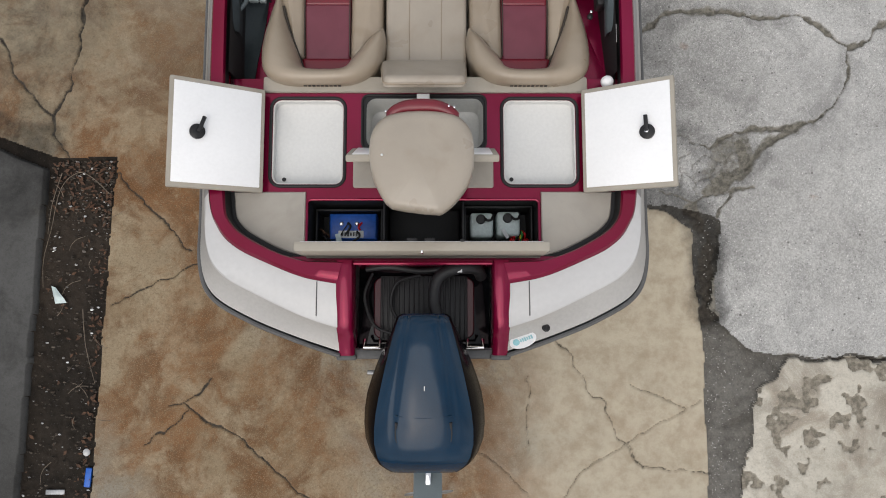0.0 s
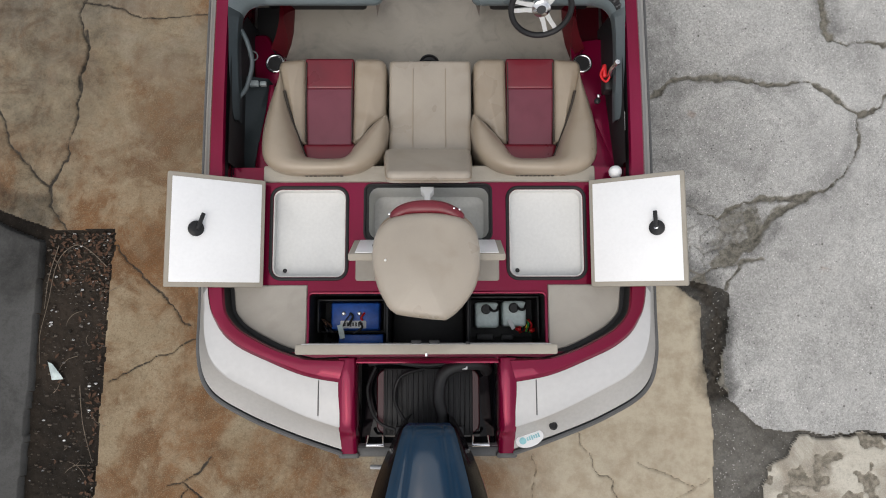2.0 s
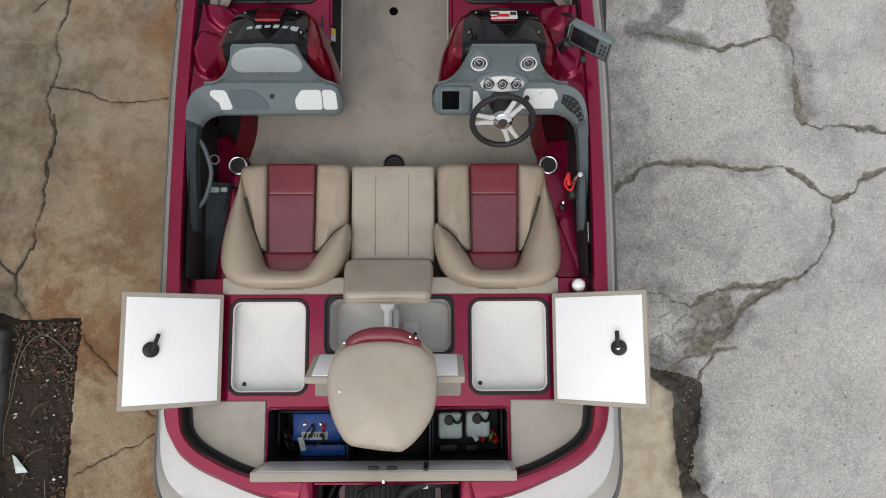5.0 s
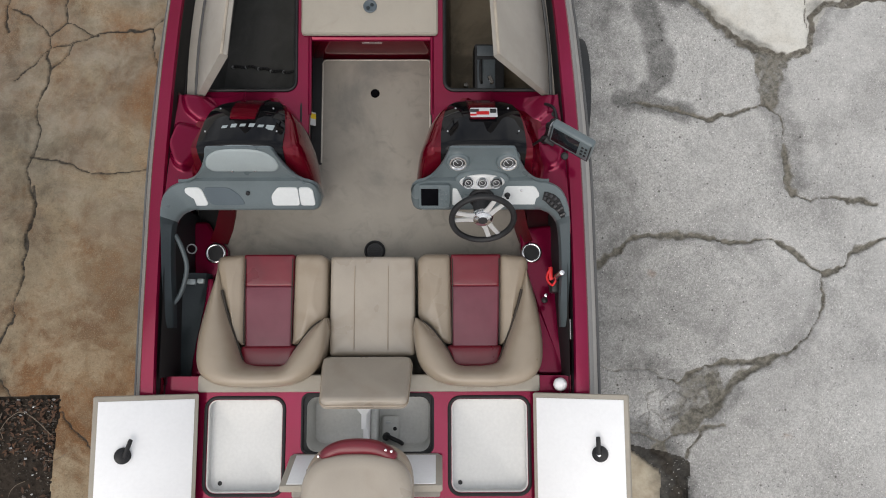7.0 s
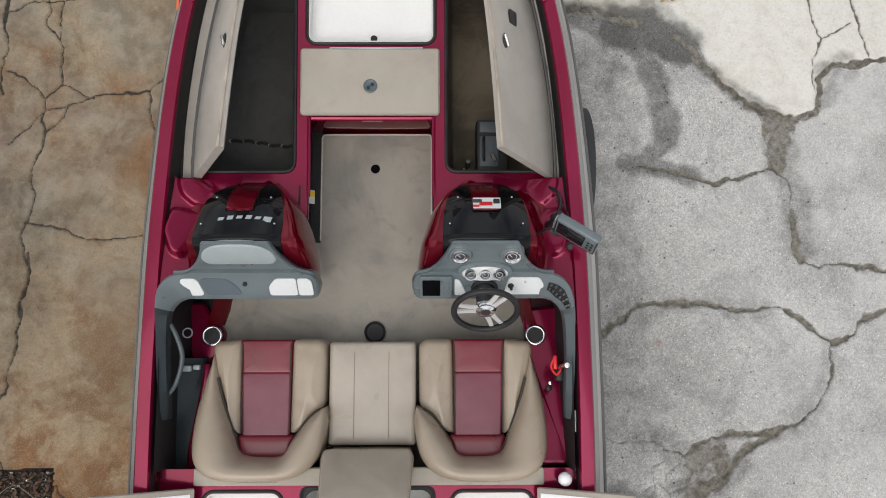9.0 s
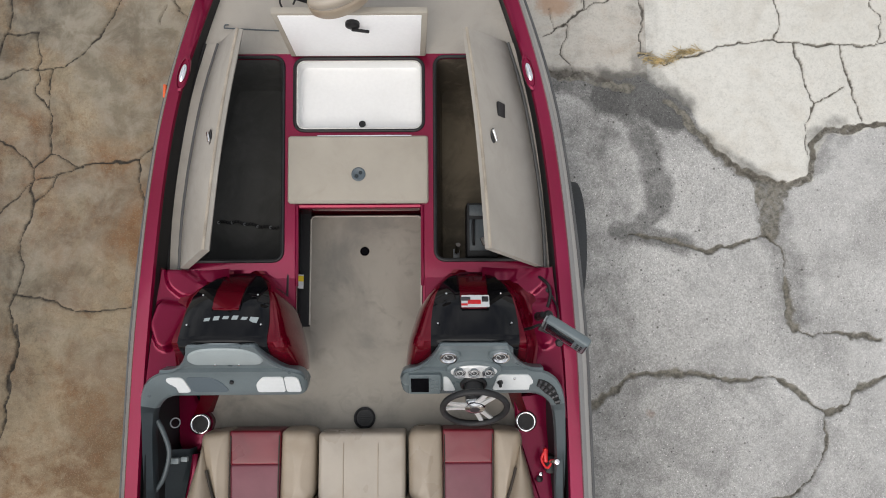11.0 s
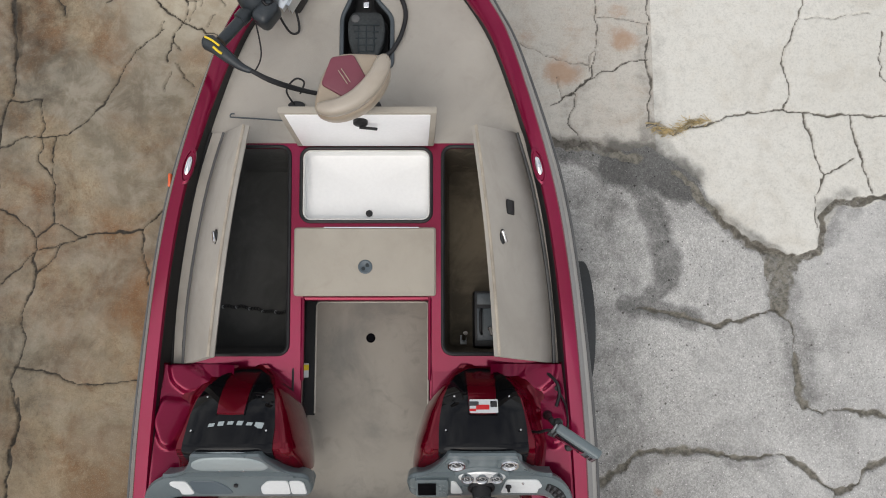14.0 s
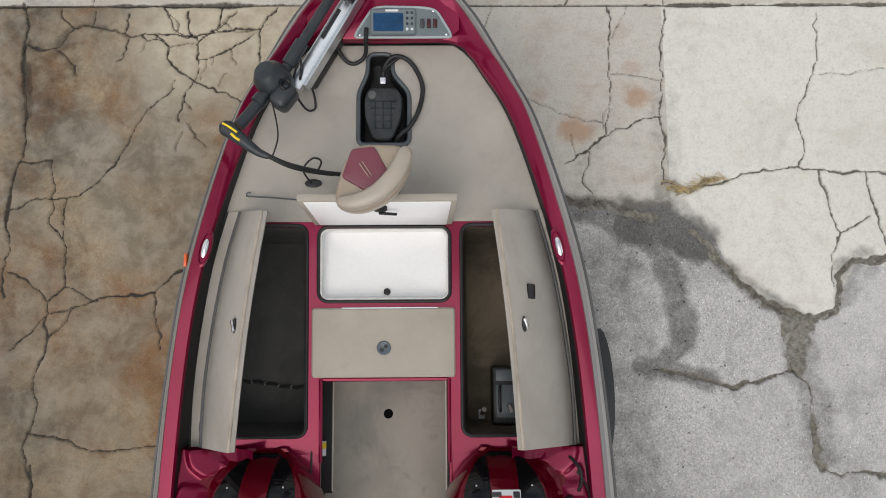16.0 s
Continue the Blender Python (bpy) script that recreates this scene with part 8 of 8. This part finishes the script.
part("stem", tube([(0.505, 3.19, 0.69), (0.507, 3.205, 0.75), (0.512, 3.225, 0.80)], 0.013), CHROME, lever)
chain = thing("chain", (-0.60, 3.36, 0.68), "loose metal chain lying on the locker floor", "chain")
for k in range(52):
    t = k / 51
    part("link", ring(pose(-0.82 + 0.41 * t, 3.372 - 0.030 * t + 0.008 * math.sin(7 * t) + 0.005 * math.sin(31 * t), 0.688, 75 if k % 2 else 15, 0, 80 + 25 * math.sin(9 * t)), 0.0068, 0.0026, 10, 5), GALV if k % 9 == 0 else BLACK_PLASTIC, chain)

# ---- bow: console panel, pedal, trolling motor ----
panel_loop = rpoly([(-0.142, 5.106), (0.347, 5.106), (0.335, 5.135), (0.270, 5.240), (0.20, 5.252), (0.0, 5.256), (-0.052, 5.248), (-0.130, 5.135)], 0.03, 4)
bp_ = thing("instrument_panel", (0.1, 5.2, 1.17), "slate grey bow panel with a sonar and switches", "instrument panel")
bow_face = lambda x, y: 1.218 + 0.16 * (y - 5.12)
part("plate", plate(panel_loop, [], lambda x, y: bow_face(x, y) + 0.012, 0.02, 0.004), DASH, bp_, "slate grey panel")
part("plate_rim", gasket(panel_loop, lambda x, y: bow_face(x, y) + 0.010, 0.007), DASH_LIGHT, bp_)
sn = part("sonar", plate(rrect(-0.062, 0.165, 5.112, 5.238, 0.012, 3), [], lambda x, y: bow_face(x, y) + 0.034, 0.030, 0.006), DASH, bp_, "slate grey sonar housing")
part("screen", plate(rrect(-0.045, 0.105, 5.126, 5.214, 0.004, 2), [], lambda x, y: bow_face(x, y) + 0.037, 0.004), SCREEN_BLUE, sn, "dark blue screen")
part("screen_bar", plate(rrect(0.015, 0.080, 5.222, 5.231, 0.002, 2), [], lambda x, y: bow_face(x, y) + 0.037, 0.004), PANEL, sn)
for i in range(4):
    for j in range(2):
        part("key", lathe([(0.011, 0), (0.010, 0.005), (0.001, 0.006)], pose(0.124 + 0.024 * j, 5.135 + 0.027 * i, bow_face(0, 5.135 + 0.027 * i) + 0.034) @ Matrix.Diagonal((0.65, 0.65, 1, 1)), 10), GAUGE if i else PANEL, sn)
for k in range(3):
    part("switch", box(0.200 + 0.032 * k, 5.172, bow_face(0, 5.172) + 0.016, 0.020, 0.045, 0.014, 0.004), KICK if k else GAUGE, bp_, "rocker switch")
for x, y in ((-0.115, 5.118), (0.32, 5.118), (0.255, 5.235), (-0.04, 5.240)):
    part("screw", lathe([(0.006, 0), (0.001, 0.003)], pose(x, y, bow_face(x, y) + 0.013), 8), CHROME, bp_)
part("sonar_cable", tube([(-0.083, 5.150, 1.235), (-0.085, 5.10, 1.230), (-0.100, 5.05, 1.13), (-0.15, 5.015, 1.112), (-0.20, 5.03, 1.115), (-0.245, 5.09, 1.16), (-0.26, 5.14, 1.23)], 0.011), BLACK_PLASTIC, bp_, "black cable loop")

fp = thing("foot_pedal", (0, 4.8, 1.04), "black trolling-motor foot pedal sunk in the deck", "foot pedal")
part("recess", tub(PEDAL_HOLE, 1.098, 0.99, 0.004, 0.012), BLACK, fp, "black recess")
part("recess_rim", gasket(offset(PEDAL_HOLE, -0.004), 1.100, 0.012), RIM_GREY, fp, "slate grey rim")
part("treadle", pad(rpoly([(-0.055, 4.608), (0.040, 4.608), (0.085, 4.72), (0.093, 4.82), (0.070, 4.885), (-0.085, 4.885), (-0.105, 4.82), (-0.098, 4.72)], 0.035, 4), 1.05, 1.115, 0.006, 0.014, m=None), TREAD, fp, "ribbed dark grey treadle")
for k in range(5):
    part("tread_rib", box(-0.005, 4.665 + 0.036 * k, 1.120, 0.085 + 0.014 * k, 0.006, 0.006, 0.002, 1), SIDE_SLATE, fp)
for k in range(3):
    part("tread_rib", box(-0.045 + 0.040 * k, 4.735, 1.120, 0.006, 0.150, 0.006, 0.002, 1), SIDE_SLATE, fp)
part("momentary_button", lathe([(0.022, 0), (0.022, 0.006), (0.018, 0.009), (0.001, 0.009)], pose(-0.062, 4.845, 1.112)), RUB, fp)
part("bracket", box(-0.008, 4.925, 1.10, 0.03, 0.035, 0.02, 0.004), CHROME, fp)
part("cable", tube([(-0.01, 4.94, 1.08), (0.0, 5.0, 1.10), (0.045, 5.045, 1.125), (0.11, 5.035, 1.125), (0.165, 4.975, 1.12), (0.198, 4.88, 1.115), (0.180, 4.77, 1.115), (0.135, 4.68, 1.115), (0.085, 4.635, 1.11), (0.06, 4.61, 1.08)], 0.012), BLACK_PLASTIC, fp, "thick black control cable")
part("cable", tube([(-0.02, 5.03, 1.05), (-0.01, 4.98, 1.10), (0.02, 5.00, 1.12), (0.08, 5.04, 1.13)], 0.007), BLACK, fp)

tm = thing("trolling_motor", (-0.35, 4.95, 1.15), "stowed trolling motor with black head and steel mount", "trolling motor")
A, B = Vector((-0.432, 4.825, 1.265)), Vector((-0.100, 5.39, 1.29))
along = (B - A).normalized()
across = Vector((along.y, -along.x, 0))


def tm_at(t, a=0.0, z=0.0):
    return A.lerp(B, t) + across * a + Vector((0, 0, z))


part("mount_channel", loft([[tm_at(t, a, z) for a, z in ((-0.022, 0.0), (-0.022, 0.035), (-0.014, 0.040), (0.030, 0.040), (0.038, 0.035), (0.038, 0.0))] for t in (0, 0.5, 1)]), ALU, tm, "brushed aluminium mount")
part("mount_base", loft([[tm_at(t, a, z) for a, z in ((0.034, -0.06), (0.034, 0.02), (0.050, 0.022), (0.052, -0.06))] for t in (0.05, 0.5, 1)]), ALU, tm)
part("mount_foot", box(-0.32, 5.02, 1.17, 0.10, 0.30, 0.13, 0.02, 2, Euler((0, 0, -0.52)).to_matrix().to_4x4()), BLACK_PLASTIC, tm)
part("shaft", tube([tm_at(-0.10, -0.055, 0.09), tm_at(0.5, -0.055, 0.08), tm_at(1.0, -0.055, 0.07)], 0.024, 14, 0), MOTOR_SLATE, tm, "black composite shaft")
part("shaft_collar", tube([tm_at(0.10, -0.055, 0.088), tm_at(0.30, -0.055, 0.084)], 0.034, 14, 0), MOTOR_SLATE, tm)
part("slot", box(*tm_at(0.55, 0.002, 0.044), 0.02, 0.17, 0.006, 0.002, 1, Euler((0, 0, -0.52)).to_matrix().to_4x4()), BLACK, tm)
part("spring_plate", box(*tm_at(0.86, 0.02, 0.09), 0.075, 0.17, 0.05, 0.012, 2, Euler((0, 0, -0.52)).to_matrix().to_4x4()), BLACK_PLASTIC, tm, "black latch housing")
part("warning_label", box(*tm_at(0.90, 0.028, 0.118), 0.026, 0.10, 0.004, 0.001, 1, Euler((0, 0, -0.52)).to_matrix().to_4x4()), YELLOW, tm, "yellow and black striped label")
for k in range(4):
    part("label_stripe", box(*tm_at(0.852 + 0.033 * k, 0.028, 0.121), 0.024, 0.010, 0.003, 0, 1, Euler((0, 0, 0.1)).to_matrix().to_4x4()), BLACK, tm, smooth=False)
part("head", lathe([(0.001, -0.10), (0.05, -0.095), (0.082, -0.05), (0.088, 0.0), (0.080, 0.05), (0.05, 0.09), (0.001, 0.098)], frame_for((-0.507, 4.820, 1.38), (-0.3, 0.2, 0.93), (1, 0, 0)), 24), MOTOR_SLATE, tm, "round black motor head")
part("head_block", box(-0.452, 4.735, 1.39, 0.096, 0.13, 0.12, 0.034, 4, Euler((0, 0, -0.62)).to_matrix().to_4x4()), MOTOR_SLATE, tm, "black indicator block")
part("head_ring", ring(frame_for((-0.436, 4.775, 1.45), (0.3, -0.1, 0.95), (1, 0, 0)), 0.022, 0.007, 18, 8), BLACK_GLOSS, tm)
part("neck", tube([(-0.530, 4.765, 1.39), (-0.595, 4.672, 1.40), (-0.655, 4.585, 1.42)], 0.028, 14, 4), MOTOR_SLATE, tm, "black neck")
part("neck_collar", tube([(-0.555, 4.735, 1.392), (-0.578, 4.702, 1.396)], 0.036, 14, 0), MOTOR_SLATE, tm)
grip = part("grip", tube([(-0.700, 4.565, 1.45), (-0.660, 4.535, 1.455), (-0.605, 4.490, 1.45), (-0.552, 4.452, 1.445), (-0.505, 4.432, 1.44)], 0.040, 14, 6, False, 0.013), MOTOR_SLATE, tm, "tapered black control grip")
part("grip_end", lathe([(0.001, -0.030), (0.028, -0.022), (0.038, 0.0), (0.030, 0.022), (0.001, 0.030)], pose(-0.700, 4.565, 1.45), 16), MOTOR_SLATE, tm)
part("grip_stripe", tube([(-0.710, 4.578, 1.487), (-0.675, 4.558, 1.495), (-0.640, 4.532, 1.493)], 0.005, 6, 3), YELLOW, grip, "yellow stripe")
part("grip_stripe", tube([(-0.668, 4.527, 1.492), (-0.645, 4.507, 1.488), (-0.630, 4.498, 1.482)], 0.006, 6, 3), YELLOW, grip, "yellow stripe")
part("cable", tube([(-0.51, 4.437, 1.44), (-0.44, 4.412, 1.40), (-0.35, 4.40, 1.33), (-0.24, 4.405, 1.22), (-0.14, 4.43, 1.13), (-0.02, 4.55, 1.11)], 0.011, 10, 6), BLACK_PLASTIC, tm, "black head cable")
part("cable", tube([(-0.50, 4.430, 1.435), (-0.42, 4.398, 1.39), (-0.33, 4.392, 1.31), (-0.24, 4.398, 1.23)], 0.009, 8, 6), BLACK, tm)
part("pull_cord", tube([(-0.515, 4.74, 1.40), (-0.51, 4.60, 1.25), (-0.500, 4.44, 1.40)], 0.004, 6), BLACK, tm)
part("power_cord", tube([(-0.40, 4.93, 1.34), (-0.435, 4.83, 1.28), (-0.40, 4.765, 1.14), (-0.355, 4.77, 1.12), (-0.355, 4.83, 1.14), (-0.37, 4.89, 1.22)], 0.006), BLACK, tm)
part("cord", tube([tm_at(0.22, -0.09, 0.10), tm_at(0.18, -0.02, 0.06), tm_at(0.06, 0.02, 0.05)], 0.006), BLACK, tm)

ring_ = thing("deck_ring", (-0.365, 4.36, 1.095), "small black deck ring with a cord loop", "ring")
part("plate", lathe([(0.036, 0), (0.036, 0.006), (0.020, 0.010), (0.001, 0.010)], pose(-0.36, 4.385, 1.092) @ Matrix.Diagonal((1.2, 0.6, 1, 1))), BLACK_PLASTIC, ring_)
part("loop", tube([(-0.37, 4.385, 1.10), (-0.40, 4.44, 1.16), (-0.35, 4.49, 1.19), (-0.31, 4.48, 1.17), (-0.335, 4.43, 1.14)], 0.005), BLACK, ring_)

# ---- litter in the soil strip ----
lit = thing("paper_scrap", (-2.39, 0.56, -0.03), "crumpled white paper scrap on dark soil", "litter")
sc_ = bmesh.new()
pv = [sc_.verts.new(p) for p in ((-2.45, 0.61, -0.01), (-2.41, 0.60, 0.015), (-2.36, 0.53, 0.0), (-2.345, 0.50, -0.015), (-2.42, 0.495, -0.012), (-2.405, 0.55, 0.02))]
for f in ((0, 1, 5), (1, 2, 5), (2, 3, 5), (3, 4, 5), (4, 0, 5)):
    sc_.faces.new([pv[i] for i in f])
part("sheet", sc_, JUG, lit, smooth=False)
bl = thing("bottle_cap", (-2.145, -0.60, -0.02), "flattened blue plastic wrapper", "litter")
part("wrapper", box(-2.145, -0.605, -0.012, 0.04, 0.12, 0.02, 0.006, 2, Euler((0, 0, -0.08)).to_matrix().to_4x4()), PLASTIC_BLUE, bl)
gc = thing("metal_strip", (-2.34, -0.69, -0.02), "pale metal strip lying in the soil", "litter")
part("strip", box(-2.35, -0.695, -0.014, 0.12, 0.03, 0.008, 0.003), GALV, gc)
wp = thing("white_pebble", (-2.16, -0.42, -0.02), "small white pebble lying in the soil", "stone")
part("stone", lathe([(0.001, -0.015), (0.02, -0.01), (0.024, 0.004), (0.014, 0.014), (0.001, 0.016)], pose(-2.165, -0.45, -0.015), 10), WHITE_GEL, wp)
rl = random.Random(8)
lm = bmesh.new()
for k in range(330):
    if k < 150:
        x, y = rl.uniform(-2.48, -2.08), 1.44 - 0.34 * rl.random() ** 1.4
    else:
        y = rl.uniform(-1.2, 1.42)
        x = -2.085 + 0.030 * (y - 1.46) - 0.40 * rl.random() ** 3
    a, sz, tilt = rl.uniform(0, 6.28), rl.uniform(0.006, 0.024), rl.uniform(-0.5, 0.5)
    c, sn_ = math.cos(a), math.sin(a)
    quad = [(-1, 0), (0, -0.45), (1, 0), (0, 0.45)]
    vs = [lm.verts.new((x + sz * (u * c - v * sn_), y + sz * (u * sn_ + v * c), -0.008 + sz * tilt * u + 0.004 * abs(v))) for u, v in quad]
    lm.faces.new(vs)
tagged(part("dry_leaves", lm, LEAF, None, smooth=False), "scattered dry brown leaf bits on the soil strip", "leaves", kind="stuff")
tw = bmesh.new()
gv = bmesh.new()
for k in range(232):
    if k < 46:
        y = 1.40 - 2.2 * rl.random() ** 1.6
        x, zz = -2.08 + 0.030 * (y - 1.46) - 0.30 * rl.random() ** 2.2, -0.016
    else:
        t = rl.random()
        x, y, zz = 1.86 + rl.uniform(-0.05, 0.09) - 0.25 * max(0, t - 0.85), -0.95 + 2.25 * t, -0.020
    r = rl.uniform(0.0015, 0.0045)
    bmesh.ops.create_icosphere(gv, subdivisions=1, radius=r, matrix=Matrix.Translation((x, y, zz)) @ Matrix.Diagonal((1, rl.uniform(0.7, 1.3), 0.7, 1)))
tagged(part("gravel", gv, SILVER_GEL, None), "loose pale gravel bits along the slab edges", "gravel", kind="stuff")
for k in range(14):
    x, y, a = rl.uniform(-2.45, -2.12), rl.uniform(-0.8, 1.35), rl.uniform(0, 6.28)
    L_ = rl.uniform(0.05, 0.16)
    pts_ = [(x + L_ * t * math.cos(a + 0.6 * t), y + L_ * t * math.sin(a + 0.6 * t), -0.008 + 0.012 * math.sin(3 * t)) for t in (0, 0.35, 0.7, 1)]
    tb = tube(pts_, 0.0025, 5, 3, False, 0.001)
    me_ = bpy.data.meshes.new("t")
    tb.to_mesh(me_)
    tb.free()
    tw.from_mesh(me_)
    bpy.data.meshes.remove(me_)
for run_ in ([(-2.10, 1.22), (-2.22, 1.33), (-2.32, 1.36), (-2.42, 1.25), (-2.47, 0.98), (-2.505, 0.78), (-2.50, 0.60)], [(-2.42, 1.36), (-2.47, 1.15), (-2.49, 0.95)], [(-2.235, 0.46), (-2.20, 0.22), (-2.13, -0.02)]):
    tb = tube([(x, y, -0.004 + 0.006 * (k % 2)) for k, (x, y) in enumerate(run_)], 0.0032, 5, 4, False, 0.0015)
    me_ = bpy.data.meshes.new("t")
    tb.to_mesh(me_)
    tb.free()
    tw.from_mesh(me_)
    bpy.data.meshes.remove(me_)
tagged(part("twigs", tw, TWIG, None), "thin dry twigs on the soil strip", "twigs", kind="stuff")
sw_ = bmesh.new()
for k in range(170):
    t = rl.random()
    x, y = 1.83 + 0.36 * t + rl.uniform(-0.02, 0.02), 4.625 - 0.05 * math.sin(math.pi * min(1, t * 1.6)) + 0.055 * max(0, t - 0.4) + rl.gauss(0, 0.014 * (1.2 - t))
    a, L_ = rl.gauss(0.15, 0.5), rl.uniform(0.02, 0.075)
    dx, dy, hw = L_ * math.cos(a), L_ * math.sin(a), 0.0016
    q = [(x - dx + hw * math.sin(a), y - dy - hw * math.cos(a), 0.004), (x + dx, y + dy, 0.004 + rl.uniform(0.0, 0.014)), (x - dx - hw * math.sin(a), y - dy + hw * math.cos(a), 0.0055), (x - dx, y - dy, 0.008)]
    v = [sw_.verts.new(p) for p in q]
    for tri_ in ((0, 1, 3), (1, 2, 3), (0, 2, 1)):
        sw_.faces.new([v[i] for i in tri_])
tagged(part("straw", sw_, STRAW, None, smooth=False), "dry yellow straw caught in a slab joint", "straw", kind="stuff")
mu = bmesh.new()
for k in range(900):
    y = rl.uniform(-1.0, 1.44) if k < 620 else 1.44 - 0.4 * rl.random() ** 1.3
    x = -2.080 + 0.030 * (y - 1.46) - 0.41 * rl.random() ** 1.3
    sz, a = rl.uniform(0.004, 0.016) * (1.4 if rl.random() < 0.1 else 1), rl.uniform(0, 6.28)
    n_ = rl.choice((4, 5, 6))
    c = mu.verts.new((x, y, -0.012 + rl.uniform(0.0, 0.010)))
    rim_ = []
    for i in range(n_):
        b = a + 6.283 * i / n_
        r = sz * rl.uniform(0.5, 1.1)
        rim_.append(mu.verts.new((x + r * math.cos(b), y + 0.6 * r * math.sin(b), -0.022 + rl.uniform(0, 0.008))))
    for i in range(n_):
        mu.faces.new((c, rim_[i], rim_[(i + 1) % n_]))
tagged(part("mulch", mu, MULCH, None, smooth=False), "dark leaf mulch and crumbs over the soil strip", "mulch", kind="stuff")
